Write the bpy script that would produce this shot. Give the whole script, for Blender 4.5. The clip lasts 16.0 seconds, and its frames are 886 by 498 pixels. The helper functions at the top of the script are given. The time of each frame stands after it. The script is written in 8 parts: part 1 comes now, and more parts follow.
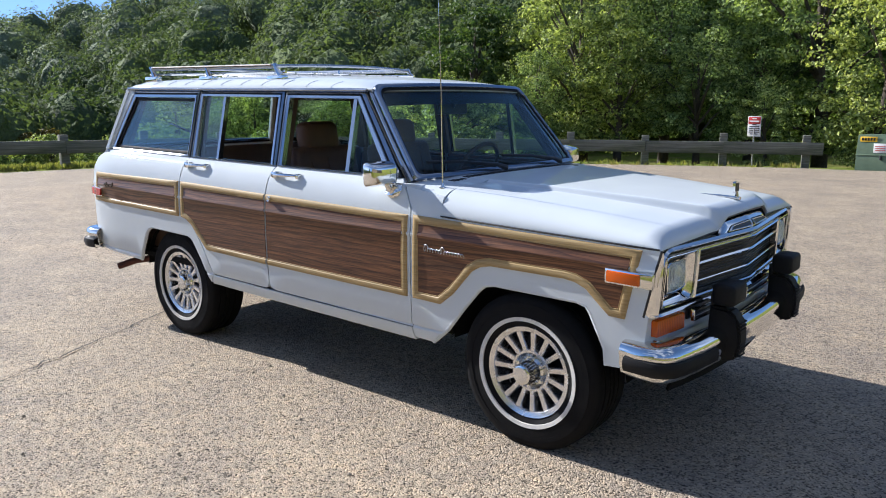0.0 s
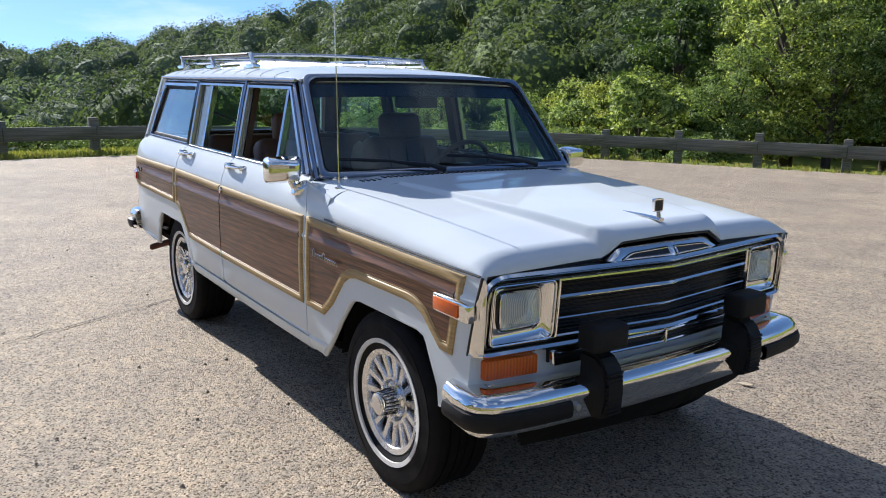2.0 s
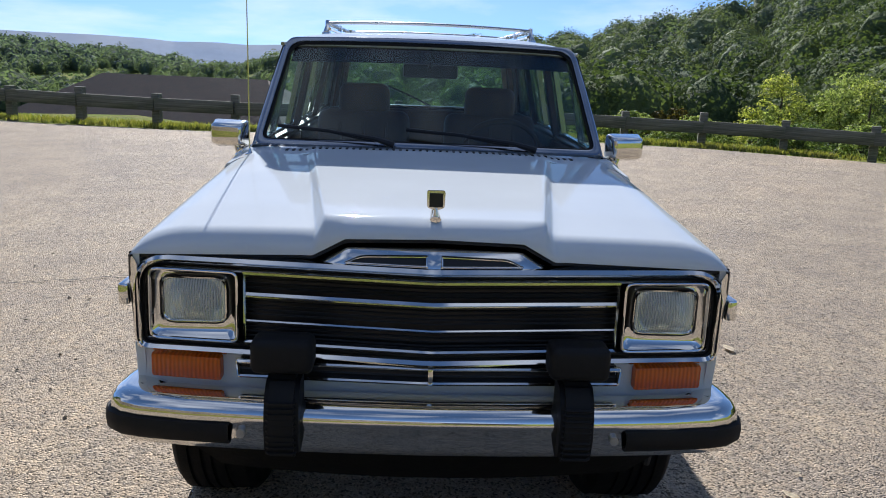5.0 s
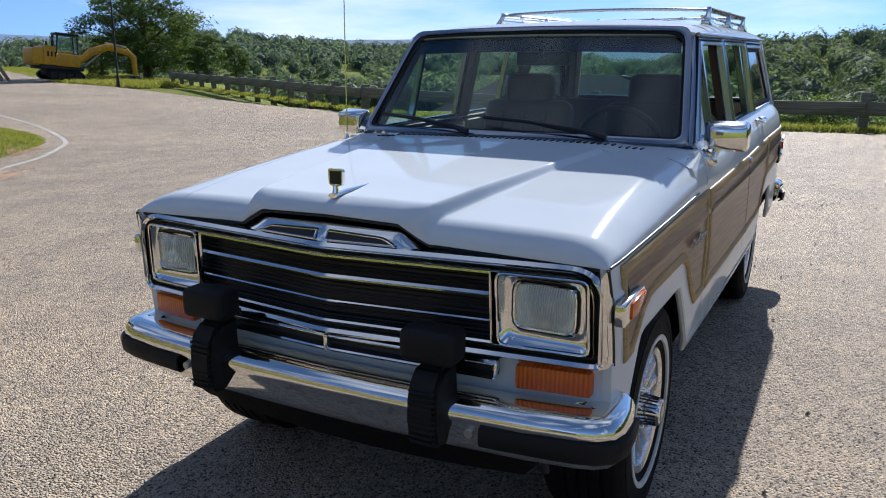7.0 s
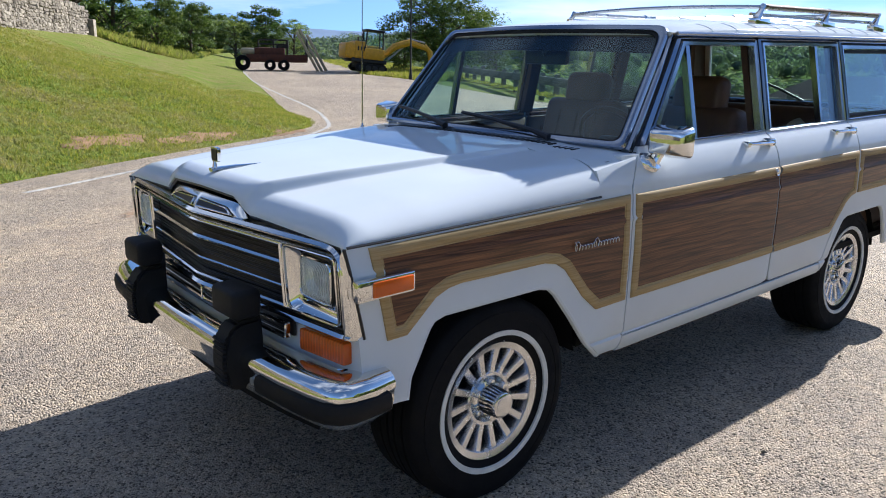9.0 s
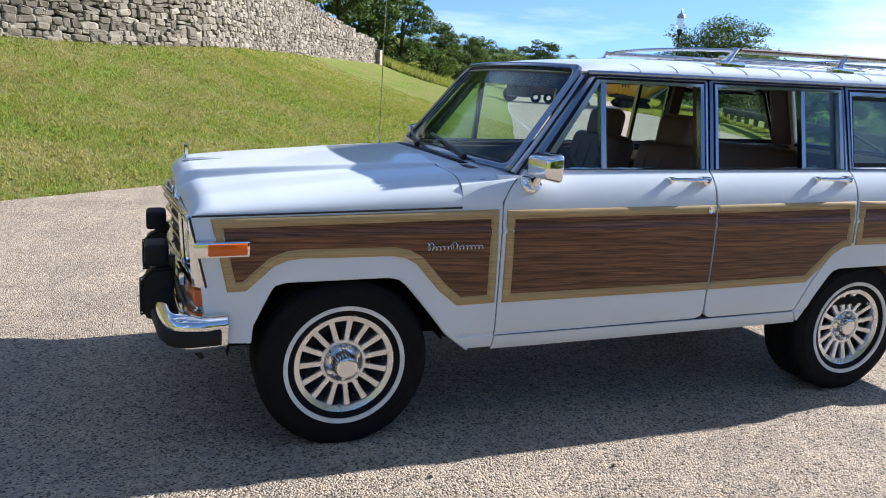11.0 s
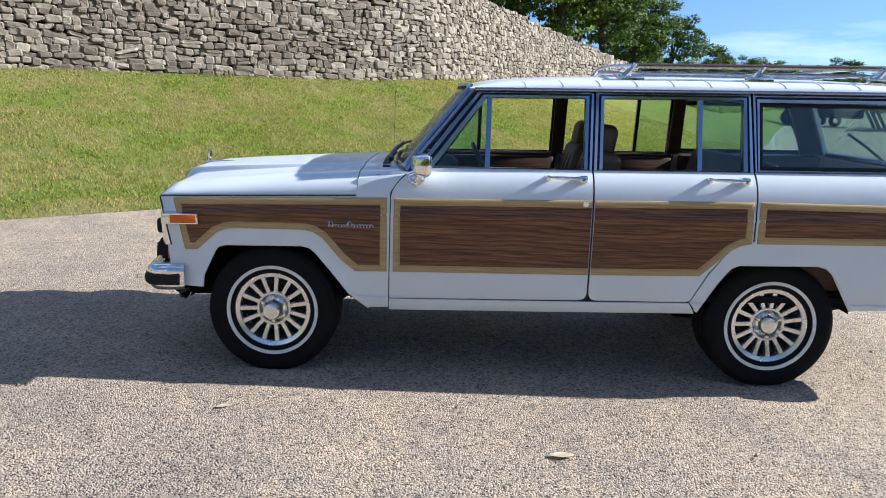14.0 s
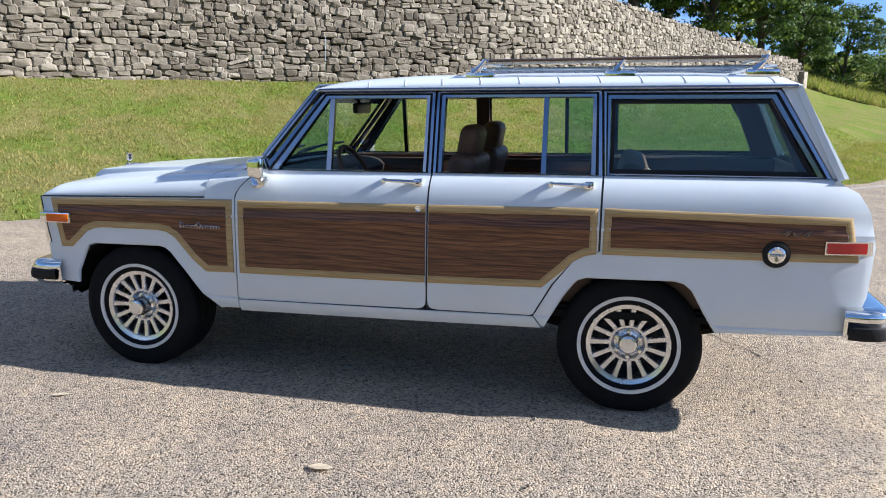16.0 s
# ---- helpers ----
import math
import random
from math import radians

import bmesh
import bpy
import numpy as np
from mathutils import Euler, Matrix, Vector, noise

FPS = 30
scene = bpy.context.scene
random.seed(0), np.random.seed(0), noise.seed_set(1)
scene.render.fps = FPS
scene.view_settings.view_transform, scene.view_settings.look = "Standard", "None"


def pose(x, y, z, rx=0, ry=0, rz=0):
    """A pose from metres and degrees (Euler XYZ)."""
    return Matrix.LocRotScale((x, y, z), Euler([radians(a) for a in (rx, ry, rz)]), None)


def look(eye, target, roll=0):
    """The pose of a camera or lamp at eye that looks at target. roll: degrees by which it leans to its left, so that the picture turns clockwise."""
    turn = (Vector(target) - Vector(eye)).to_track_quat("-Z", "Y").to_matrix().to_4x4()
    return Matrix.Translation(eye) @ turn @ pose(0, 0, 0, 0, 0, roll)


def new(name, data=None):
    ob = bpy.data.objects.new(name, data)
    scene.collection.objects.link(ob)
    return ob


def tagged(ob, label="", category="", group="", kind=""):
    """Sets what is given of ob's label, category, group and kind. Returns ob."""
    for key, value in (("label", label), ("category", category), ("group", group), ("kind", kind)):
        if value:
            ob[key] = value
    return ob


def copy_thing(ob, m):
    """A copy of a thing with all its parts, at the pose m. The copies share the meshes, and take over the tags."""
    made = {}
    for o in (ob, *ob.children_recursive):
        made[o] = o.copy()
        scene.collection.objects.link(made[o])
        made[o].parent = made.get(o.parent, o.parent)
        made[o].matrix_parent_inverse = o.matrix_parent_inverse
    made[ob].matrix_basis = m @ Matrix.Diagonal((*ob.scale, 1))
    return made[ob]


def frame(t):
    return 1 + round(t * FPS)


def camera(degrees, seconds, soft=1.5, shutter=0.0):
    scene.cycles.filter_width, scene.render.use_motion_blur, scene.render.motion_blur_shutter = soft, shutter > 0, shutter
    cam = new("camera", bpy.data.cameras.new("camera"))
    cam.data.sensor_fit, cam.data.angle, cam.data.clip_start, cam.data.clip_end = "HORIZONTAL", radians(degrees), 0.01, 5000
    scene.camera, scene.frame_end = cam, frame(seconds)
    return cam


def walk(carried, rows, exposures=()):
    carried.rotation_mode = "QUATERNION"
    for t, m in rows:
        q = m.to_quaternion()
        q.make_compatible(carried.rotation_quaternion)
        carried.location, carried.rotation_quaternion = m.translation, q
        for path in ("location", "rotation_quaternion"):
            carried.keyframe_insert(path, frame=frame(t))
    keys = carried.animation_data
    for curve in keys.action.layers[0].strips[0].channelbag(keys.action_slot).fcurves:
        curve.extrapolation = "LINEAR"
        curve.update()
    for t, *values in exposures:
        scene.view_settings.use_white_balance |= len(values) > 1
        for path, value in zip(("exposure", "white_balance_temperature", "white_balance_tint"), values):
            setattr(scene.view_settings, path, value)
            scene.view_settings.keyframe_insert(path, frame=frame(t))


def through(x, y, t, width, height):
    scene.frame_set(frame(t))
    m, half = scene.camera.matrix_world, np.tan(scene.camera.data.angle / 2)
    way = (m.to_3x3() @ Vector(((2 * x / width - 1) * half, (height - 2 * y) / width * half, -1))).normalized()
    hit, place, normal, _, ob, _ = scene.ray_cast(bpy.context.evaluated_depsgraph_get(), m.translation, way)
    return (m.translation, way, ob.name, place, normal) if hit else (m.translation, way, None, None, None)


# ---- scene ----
from mathutils.geometry import delaunay_2d_cdt
cam = camera(59.9, 16.0, soft=1.0)
PATH = [
    (0, (3.181, -3.544, 1.525), (1.922, -2.035, 1.151), -0.4),
    (0.5, (3.407, -3.26, 1.541), (2.065, -1.82, 1.188), 0.3),
    (1, (3.502, -2.922, 1.526), (2.066, -1.578, 1.164), -0.0),
    (1.5, (3.698, -2.592, 1.521), (2.164, -1.364, 1.148), 0.2),
    (2, (3.848, -2.242, 1.524), (2.228, -1.135, 1.134), 0.7),
    (2.5, (3.889, -1.885, 1.51), (2.186, -0.92, 1.102), 0.7),
    (3, (4.018, -1.527, 1.503), (2.228, -0.741, 1.082), 1.4),
    (3.5, (4.018, -1.188, 1.489), (2.174, -0.552, 1.048), 1.6),
    (4, (4.011, -0.861, 1.476), (2.121, -0.377, 1.037), 1.6),
    (4.2, (4.045, -0.692, 1.473), (2.137, -0.283, 1.037), 1.8),
    (6.3, (3.907, 0.79, 1.45), (2.034, 0.25, 1.002), 0.6),
    (6.5, (3.872, 0.917, 1.451), (2.034, 0.272, 1.001), 0.1),
    (7, (3.793, 1.306, 1.453), (2.069, 0.403, 0.991), 0.2),
    (7.5, (3.597, 1.586, 1.452), (1.967, 0.53, 0.977), 0.6),
    (8, (3.45, 1.91, 1.453), (1.937, 0.686, 0.991), 0.4),
    (8.5, (3.312, 2.265, 1.469), (1.933, 0.896, 0.994), 1.2),
    (9, (3.106, 2.521, 1.471), (1.835, 1.053, 0.993), 1.1),
    (9.2, (3.024, 2.629, 1.474), (1.789, 1.129, 1.0), 1.1),
    (11.3, (2.01, 3.907, 1.522), (1.368, 2.059, 1.105), 3.9),
    (11.5, (1.965, 4.001, 1.533), (1.345, 2.145, 1.119), 4.1),
    (12, (1.717, 4.241, 1.524), (1.191, 2.351, 1.134), 4.4),
    (12.5, (1.395, 4.512, 1.536), (0.983, 2.589, 1.17), 3.5),
    (13, (1.14, 4.78, 1.549), (0.826, 2.84, 1.179), 2.1),
    (13.5, (0.753, 4.948, 1.534), (0.583, 2.991, 1.158), 1.9),
    (14, (0.413, 4.948, 1.536), (0.428, 2.986, 1.151), 1.9),
    (14.5, (0.0, 4.93, 1.55), (0.136, 2.973, 1.163), 1.3),
    (15, (-0.452, 4.9, 1.564), (-0.212, 2.953, 1.174), 1.0),
    (15.5, (-0.859, 4.738, 1.565), (-0.506, 2.808, 1.175), 0.4),
    (16, (-1.306, 4.63, 1.563), (-0.863, 2.719, 1.176), 0.8),
]
EXPOSURE = [(t, e, k, 11) for t, e, k in ((0, 1.3, 6100), (1.5, 1.26, 6120), (3, 1.15, 6220), (4.2, 1.05, 6260), (6.3, 0.97, 6150), (7.5, 1.04, 6080), (9.2, 1.36, 6080), (11.3, 1.56, 6020), (13, 1.56, 6000), (16, 1.53, 5980))]
walk(cam, [(t, look(eye, target, roll)) for t, eye, target, roll in PATH], EXPOSURE)

# ---- world and sun ----
SUN_EL, SUN_AZ = radians(28.8), radians(185.8)
sun_dir = Vector((math.cos(SUN_EL) * math.cos(SUN_AZ), math.cos(SUN_EL) * math.sin(SUN_AZ), math.sin(SUN_EL)))
world = bpy.data.worlds.new("sky")
scene.world = world
world.use_nodes = True
wt = world.node_tree
wbg = wt.nodes["Background"]
sky = wt.nodes.new("ShaderNodeTexSky")
sky.sky_type = "NISHITA"
sky.sun_disc = False
sky.sun_elevation = SUN_EL
sky.sun_rotation = math.atan2(sun_dir.x, sun_dir.y)
sky.air_density, sky.dust_density, sky.ozone_density = 0.72, 0.03, 4.0
tc = wt.nodes.new("ShaderNodeTexCoord")
apart = wt.nodes.new("ShaderNodeSeparateXYZ")
joined = wt.nodes.new("ShaderNodeCombineXYZ")
wt.links.new(tc.outputs["Generated"], apart.inputs["Vector"])


def sky_math(op, a, b):
    n = wt.nodes.new("ShaderNodeMath")
    n.operation = op
    wt.links.new(a, n.inputs[0])
    if isinstance(b, float):
        n.inputs[1].default_value = b
    else:
        wt.links.new(b, n.inputs[1])
    return n.outputs[0]


# streaks low over the horizon, broad soft veils overhead
up = sky_math("MAXIMUM", apart.outputs["Z"], 0.0)
low_z = sky_math("MULTIPLY", sky_math("DIVIDE", up, sky_math("ADD", up, 0.15)), 2.4)
wt.links.new(apart.outputs["X"], joined.inputs["X"])
wt.links.new(sky_math("MULTIPLY", apart.outputs["Y"], 1.6), joined.inputs["Y"])
wt.links.new(low_z, joined.inputs["Z"])
cn = wt.nodes.new("ShaderNodeTexNoise")
cn.inputs["Scale"].default_value = 1.7
cn.inputs["Detail"].default_value = 7
cn.inputs["Roughness"].default_value = 0.55
cr = wt.nodes.new("ShaderNodeValToRGB")
cr.color_ramp.elements[0].position, cr.color_ramp.elements[1].position = 0.5, 0.84
cm = wt.nodes.new("ShaderNodeMix")
cm.data_type = "RGBA"
cm.inputs["B"].default_value = (6.6, 7.0, 7.7, 1)
wt.links.new(joined.outputs["Vector"], cn.inputs["Vector"])
wt.links.new(cn.outputs["Fac"], cr.inputs["Fac"])
wt.links.new(cr.outputs["Color"], cm.inputs["Factor"])
lift = wt.nodes.new("ShaderNodeVectorMath")
lift.inputs[1].default_value = (0, 0, 0.14)
wt.links.new(tc.outputs["Generated"], lift.inputs[0])
wt.links.new(lift.outputs["Vector"], sky.inputs["Vector"])
wt.links.new(sky.outputs["Color"], cm.inputs["A"])
wt.links.new(cm.outputs["Result"], wbg.inputs["Color"])
wbg.inputs["Strength"].default_value = 0.082
sun = new("sun", bpy.data.lights.new("sun", "SUN"))
sun.data.energy, sun.data.angle, sun.data.color = 3.75, radians(0.53), (1.0, 0.955, 0.895)
sun.matrix_world = look(sun_dir * 50, (0, 0, 0))

# ---- materials ----
def node_mat(name):
    m = bpy.data.materials.new(name)
    m.use_nodes = True
    nt = m.node_tree
    return m, nt, nt.nodes["Principled BSDF"]


def link(nt, a, b):
    nt.links.new(a, b)


def coords(nt, scale=(1, 1, 1)):
    t = nt.nodes.new("ShaderNodeTexCoord")
    p = nt.nodes.new("ShaderNodeMapping")
    p.inputs["Scale"].default_value = scale
    link(nt, t.outputs["Object"], p.inputs["Vector"])
    return p.outputs["Vector"]


def noise_tex(nt, vec, scale, detail=4, rough=0.55, distort=0.0):
    n = nt.nodes.new("ShaderNodeTexNoise")
    n.inputs["Scale"].default_value, n.inputs["Detail"].default_value = scale, detail
    n.inputs["Roughness"].default_value, n.inputs["Distortion"].default_value = rough, distort
    link(nt, vec, n.inputs["Vector"])
    return n.outputs["Fac"]


def ramp(nt, fac, stops):
    r = nt.nodes.new("ShaderNodeValToRGB")
    el = r.color_ramp.elements
    while len(el) < len(stops):
        el.new(0.5)
    for e, (p, c) in zip(el, stops):
        e.position, e.color = p, (*c, 1) if len(c) == 3 else c
    link(nt, fac, r.inputs["Fac"])
    return r.outputs["Color"]


def mix(nt, fac, a, b, how="MIX"):
    n = nt.nodes.new("ShaderNodeMix")
    n.data_type, n.blend_type = "RGBA", how
    for key, v in (("Factor", fac), ("A", a), ("B", b)):
        if isinstance(v, (int, float)):
            n.inputs[key].default_value = v
        elif isinstance(v, tuple):
            n.inputs[key].default_value = (*v, 1)
        else:
            link(nt, v, n.inputs[key])
    return n.outputs["Result"]


def bump(nt, bsdf, height, strength, distance):
    b = nt.nodes.new("ShaderNodeBump")
    b.inputs["Strength"].default_value, b.inputs["Distance"].default_value = strength, distance
    link(nt, height, b.inputs["Height"])
    link(nt, b.outputs["Normal"], bsdf.inputs["Normal"])


def simple(name, col, rough=0.5, metal=0.0, var=0.12, scale=6.0, grain=60.0, relief=0.0, coat=0.0, scl=(1, 1, 1), spec=0.5):
    """A plain material with a broad and a fine variation of colour and roughness."""
    m, nt, b = node_mat(name)
    v = coords(nt, scl)
    broad, fine = noise_tex(nt, v, scale), noise_tex(nt, v, grain, 3)
    dark, light = tuple(c * (1 - var) for c in col), tuple(min(1, c * (1 + var)) for c in col)
    c1 = ramp(nt, broad, [(0.3, dark), (0.7, light)])
    c2 = ramp(nt, fine, [(0.3, (1 - var, 1 - var, 1 - var)), (0.7, (1, 1, 1))])
    link(nt, mix(nt, 1.0, c1, c2, "MULTIPLY"), b.inputs["Base Color"])
    link(nt, ramp(nt, broad, [(0.3, (rough * 0.85,) * 3), (0.7, (min(1, rough * 1.15),) * 3)]), b.inputs["Roughness"])
    b.inputs["Metallic"].default_value = metal
    b.inputs["Coat Weight"].default_value = coat
    b.inputs["Specular IOR Level"].default_value = spec
    b.inputs["Coat Roughness"].default_value = 0.04
    if relief:
        bump(nt, b, fine, 0.6, relief)
    return m


def asphalt_mat():
    m, nt, b = node_mat("asphalt")
    v = coords(nt)
    vo = nt.nodes.new("ShaderNodeTexVoronoi")
    vo.inputs["Scale"].default_value = 125
    link(nt, v, vo.inputs["Vector"])
    bw = nt.nodes.new("ShaderNodeSeparateColor")
    link(nt, vo.outputs["Color"], bw.inputs["Color"])
    stones = ramp(nt, bw.outputs["Red"], [(0.0, (0.1, 0.087, 0.069)), (0.15, (0.23, 0.199, 0.157)), (0.3, (0.45, 0.39, 0.308)), (0.8, (0.545, 0.472, 0.374)), (1.0, (0.68, 0.593, 0.474))])
    fine = noise_tex(nt, v, 420, 2)
    grit = ramp(nt, fine, [(0.35, (0.72, 0.72, 0.72)), (0.6, (1.0, 1.0, 1.0))])
    broad = ramp(nt, noise_tex(nt, v, 0.16, 6, 0.6, 0.6), [(0.3, (0.8, 0.78, 0.78)), (0.55, (1.0, 0.97, 0.93)), (0.75, (1.16, 1.06, 0.96))])
    mid = ramp(nt, noise_tex(nt, v, 1.7, 5), [(0.35, (0.84, 0.84, 0.86)), (0.65, (1.06, 1.04, 1.0))])
    fleck = ramp(nt, noise_tex(nt, v, 16, 4, 0.7), [(0.3, (0.7, 0.71, 0.74)), (0.5, (1.0, 0.98, 0.96)), (0.72, (1.24, 1.15, 1.04))])
    c = mix(nt, 1.0, stones, grit, "MULTIPLY")
    # sparse pits: the shade inside them is put into the colour, without depth
    holes = nt.nodes.new("ShaderNodeTexVoronoi")
    holes.inputs["Scale"].default_value = 46
    link(nt, v, holes.inputs["Vector"])
    own = nt.nodes.new("ShaderNodeSeparateColor")
    link(nt, holes.outputs["Color"], own.inputs["Color"])
    pit_shade = ramp(nt, holes.outputs["Distance"], [(0.2, (0.22, 0.21, 0.2)), (0.34, (1, 1, 1))])
    c = mix(nt, ramp(nt, own.outputs["Green"], [(0.72, (0, 0, 0)), (0.76, (1, 1, 1))]), c, mix(nt, 1.0, c, pit_shade, "MULTIPLY"))
    c = mix(nt, 1.0, c, fleck, "MULTIPLY")
    c = mix(nt, 1.0, c, broad, "MULTIPLY")
    c = mix(nt, 1.0, c, mid, "MULTIPLY")
    link(nt, c, b.inputs["Base Color"])
    b.inputs["Roughness"].default_value = 0.8
    b.inputs["Specular IOR Level"].default_value = 0.2
    inv = nt.nodes.new("ShaderNodeMath")
    inv.operation = "MULTIPLY_ADD"
    inv.inputs[1].default_value, inv.inputs[2].default_value = -1.0, 1.0
    link(nt, vo.outputs["Distance"], inv.inputs[0])
    add = nt.nodes.new("ShaderNodeMath")
    add.operation = "ADD"
    link(nt, inv.outputs[0], add.inputs[0])
    link(nt, noise_tex(nt, v, 75, 3), add.inputs[1])
    pits = nt.nodes.new("ShaderNodeTexVoronoi")
    pits.inputs["Scale"].default_value = 84
    link(nt, v, pits.inputs["Vector"])
    deep = nt.nodes.new("ShaderNodeMath")
    deep.operation = "MULTIPLY_ADD"
    deep.inputs[1].default_value = -0.6
    link(nt, pits.outputs["Distance"], deep.inputs[0])
    link(nt, add.outputs[0], deep.inputs[2])
    bump(nt, b, deep.outputs[0], 1.0, 0.0075)
    return m


def grass_mat(name="grass", dry=0.5):
    m, nt, b = node_mat(name)
    v = coords(nt)
    g = ramp(nt, noise_tex(nt, v, 34, 4, 0.7), [(0.3, (0.078, 0.118, 0.021)), (0.55, (0.17, 0.225, 0.04)), (0.75, (0.285, 0.315, 0.077))])
    d = ramp(nt, noise_tex(nt, v, 28, 4, 0.7), [(0.3, (0.13, 0.12, 0.04)), (0.7, (0.34, 0.29, 0.12))])
    patch = ramp(nt, noise_tex(nt, v, 0.8, 6, 0.7, 0.5), [(dry, (0, 0, 0)), (dry + 0.2, (0.85, 0.85, 0.85))])
    link(nt, mix(nt, patch, g, d), b.inputs["Base Color"])
    b.inputs["Roughness"].default_value = 0.95
    b.inputs["Specular IOR Level"].default_value = 0.03
    bump(nt, b, noise_tex(nt, v, 60, 4, 0.8), 0.9, 0.04)
    return m


def leaf_mat(name, low, mid, high, through=0.35):
    """Leaves that let some light through, each a shade of its own."""
    m, nt, b = node_mat(name)
    geo = nt.nodes.new("ShaderNodeNewGeometry")
    info = nt.nodes.new("ShaderNodeObjectInfo")
    c = ramp(nt, geo.outputs["Random Per Island"], [(0.0, low), (0.55, mid), (1.0, high)])
    tint = ramp(nt, info.outputs["Random"], [(0.0, (0.8, 0.86, 0.88)), (0.5, (1.0, 1.0, 1.1)), (1.0, (1.2, 1.08, 0.85))])
    c = mix(nt, 1.0, c, tint, "MULTIPLY")
    link(nt, c, b.inputs["Base Color"])
    b.inputs["Roughness"].default_value = 0.55
    b.inputs["Specular IOR Level"].default_value = 0.25
    tr = nt.nodes.new("ShaderNodeBsdfTranslucent")
    link(nt, mix(nt, 1.0, c, (1.4, 1.45, 0.7), "MULTIPLY"), tr.inputs["Color"])
    ms = nt.nodes.new("ShaderNodeMixShader")
    ms.inputs["Fac"].default_value = through
    link(nt, b.outputs["BSDF"], ms.inputs[1])
    link(nt, tr.outputs["BSDF"], ms.inputs[2])
    link(nt, ms.outputs["Shader"], nt.nodes["Material Output"].inputs["Surface"])
    return m


def stone_mat():
    m, nt, b = node_mat("limestone")
    v = coords(nt)
    geo = nt.nodes.new("ShaderNodeNewGeometry")
    info = nt.nodes.new("ShaderNodeObjectInfo")
    add = nt.nodes.new("ShaderNodeMath")
    add.operation = "ADD"
    link(nt, geo.outputs["Random Per Island"], add.inputs[0])
    link(nt, info.outputs["Random"], add.inputs[1])
    fr = nt.nodes.new("ShaderNodeMath")
    fr.operation = "FRACT"
    link(nt, add.outputs[0], fr.inputs[0])
    own = ramp(nt, fr.outputs[0], [(0.0, (0.15, 0.124, 0.092)), (0.4, (0.245, 0.207, 0.157)), (0.75, (0.33, 0.285, 0.222)), (1.0, (0.43, 0.375, 0.295))])
    stain = ramp(nt, noise_tex(nt, v, 5, 6, 0.7), [(0.3, (0.5, 0.48, 0.46)), (0.6, (1, 1, 1))])
    grain = ramp(nt, noise_tex(nt, v, 55, 4, 0.7), [(0.3, (0.75, 0.75, 0.75)), (0.65, (1.05, 1.05, 1.05))])
    link(nt, mix(nt, 1.0, mix(nt, 1.0, own, stain, "MULTIPLY"), grain, "MULTIPLY"), b.inputs["Base Color"])
    b.inputs["Roughness"].default_value = 0.92
    bump(nt, b, noise_tex(nt, v, 30, 5, 0.7), 0.8, 0.02)
    return m


def timber_mat():
    m, nt, b = node_mat("weathered timber")
    v = coords(nt, (1, 1, 1))
    t = nt.nodes.new("ShaderNodeTexCoord")
    p = nt.nodes.new("ShaderNodeMapping")
    p.inputs["Scale"].default_value = (1.2, 22, 22)
    link(nt, t.outputs["Object"], p.inputs["Vector"])
    g = noise_tex(nt, p.outputs["Vector"], 1.6, 5, 0.65, 0.4)
    c = ramp(nt, g, [(0.3, (0.075, 0.073, 0.06)), (0.5, (0.16, 0.158, 0.125)), (0.72, (0.27, 0.265, 0.215))])
    moss = ramp(nt, noise_tex(nt, v, 2.5, 5), [(0.45, (1, 1, 1)), (0.7, (0.55, 0.62, 0.45))])
    link(nt, mix(nt, 1.0, c, moss, "MULTIPLY"), b.inputs["Base Color"])
    b.inputs["Roughness"].default_value = 0.88
    bump(nt, b, g, 0.5, 0.008)
    return m


def paint_mat(name, col, rough=0.42):
    m, nt, b = node_mat(name)
    v = coords(nt)
    dust = ramp(nt, noise_tex(nt, v, 2.2, 6, 0.6), [(0.3, tuple(c * 0.94 for c in col)), (0.7, col)])
    link(nt, dust, b.inputs["Base Color"])
    link(nt, ramp(nt, noise_tex(nt, v, 3.5, 5), [(0.3, (rough,) * 3), (0.75, (rough * 1.5,) * 3)]), b.inputs["Roughness"])
    b.inputs["Specular IOR Level"].default_value = 0.0
    b.inputs["Coat Weight"].default_value = 0.6
    b.inputs["Coat Roughness"].default_value = 0.045
    bump(nt, b, noise_tex(nt, v, 260, 2), 0.03, 0.001)
    return m


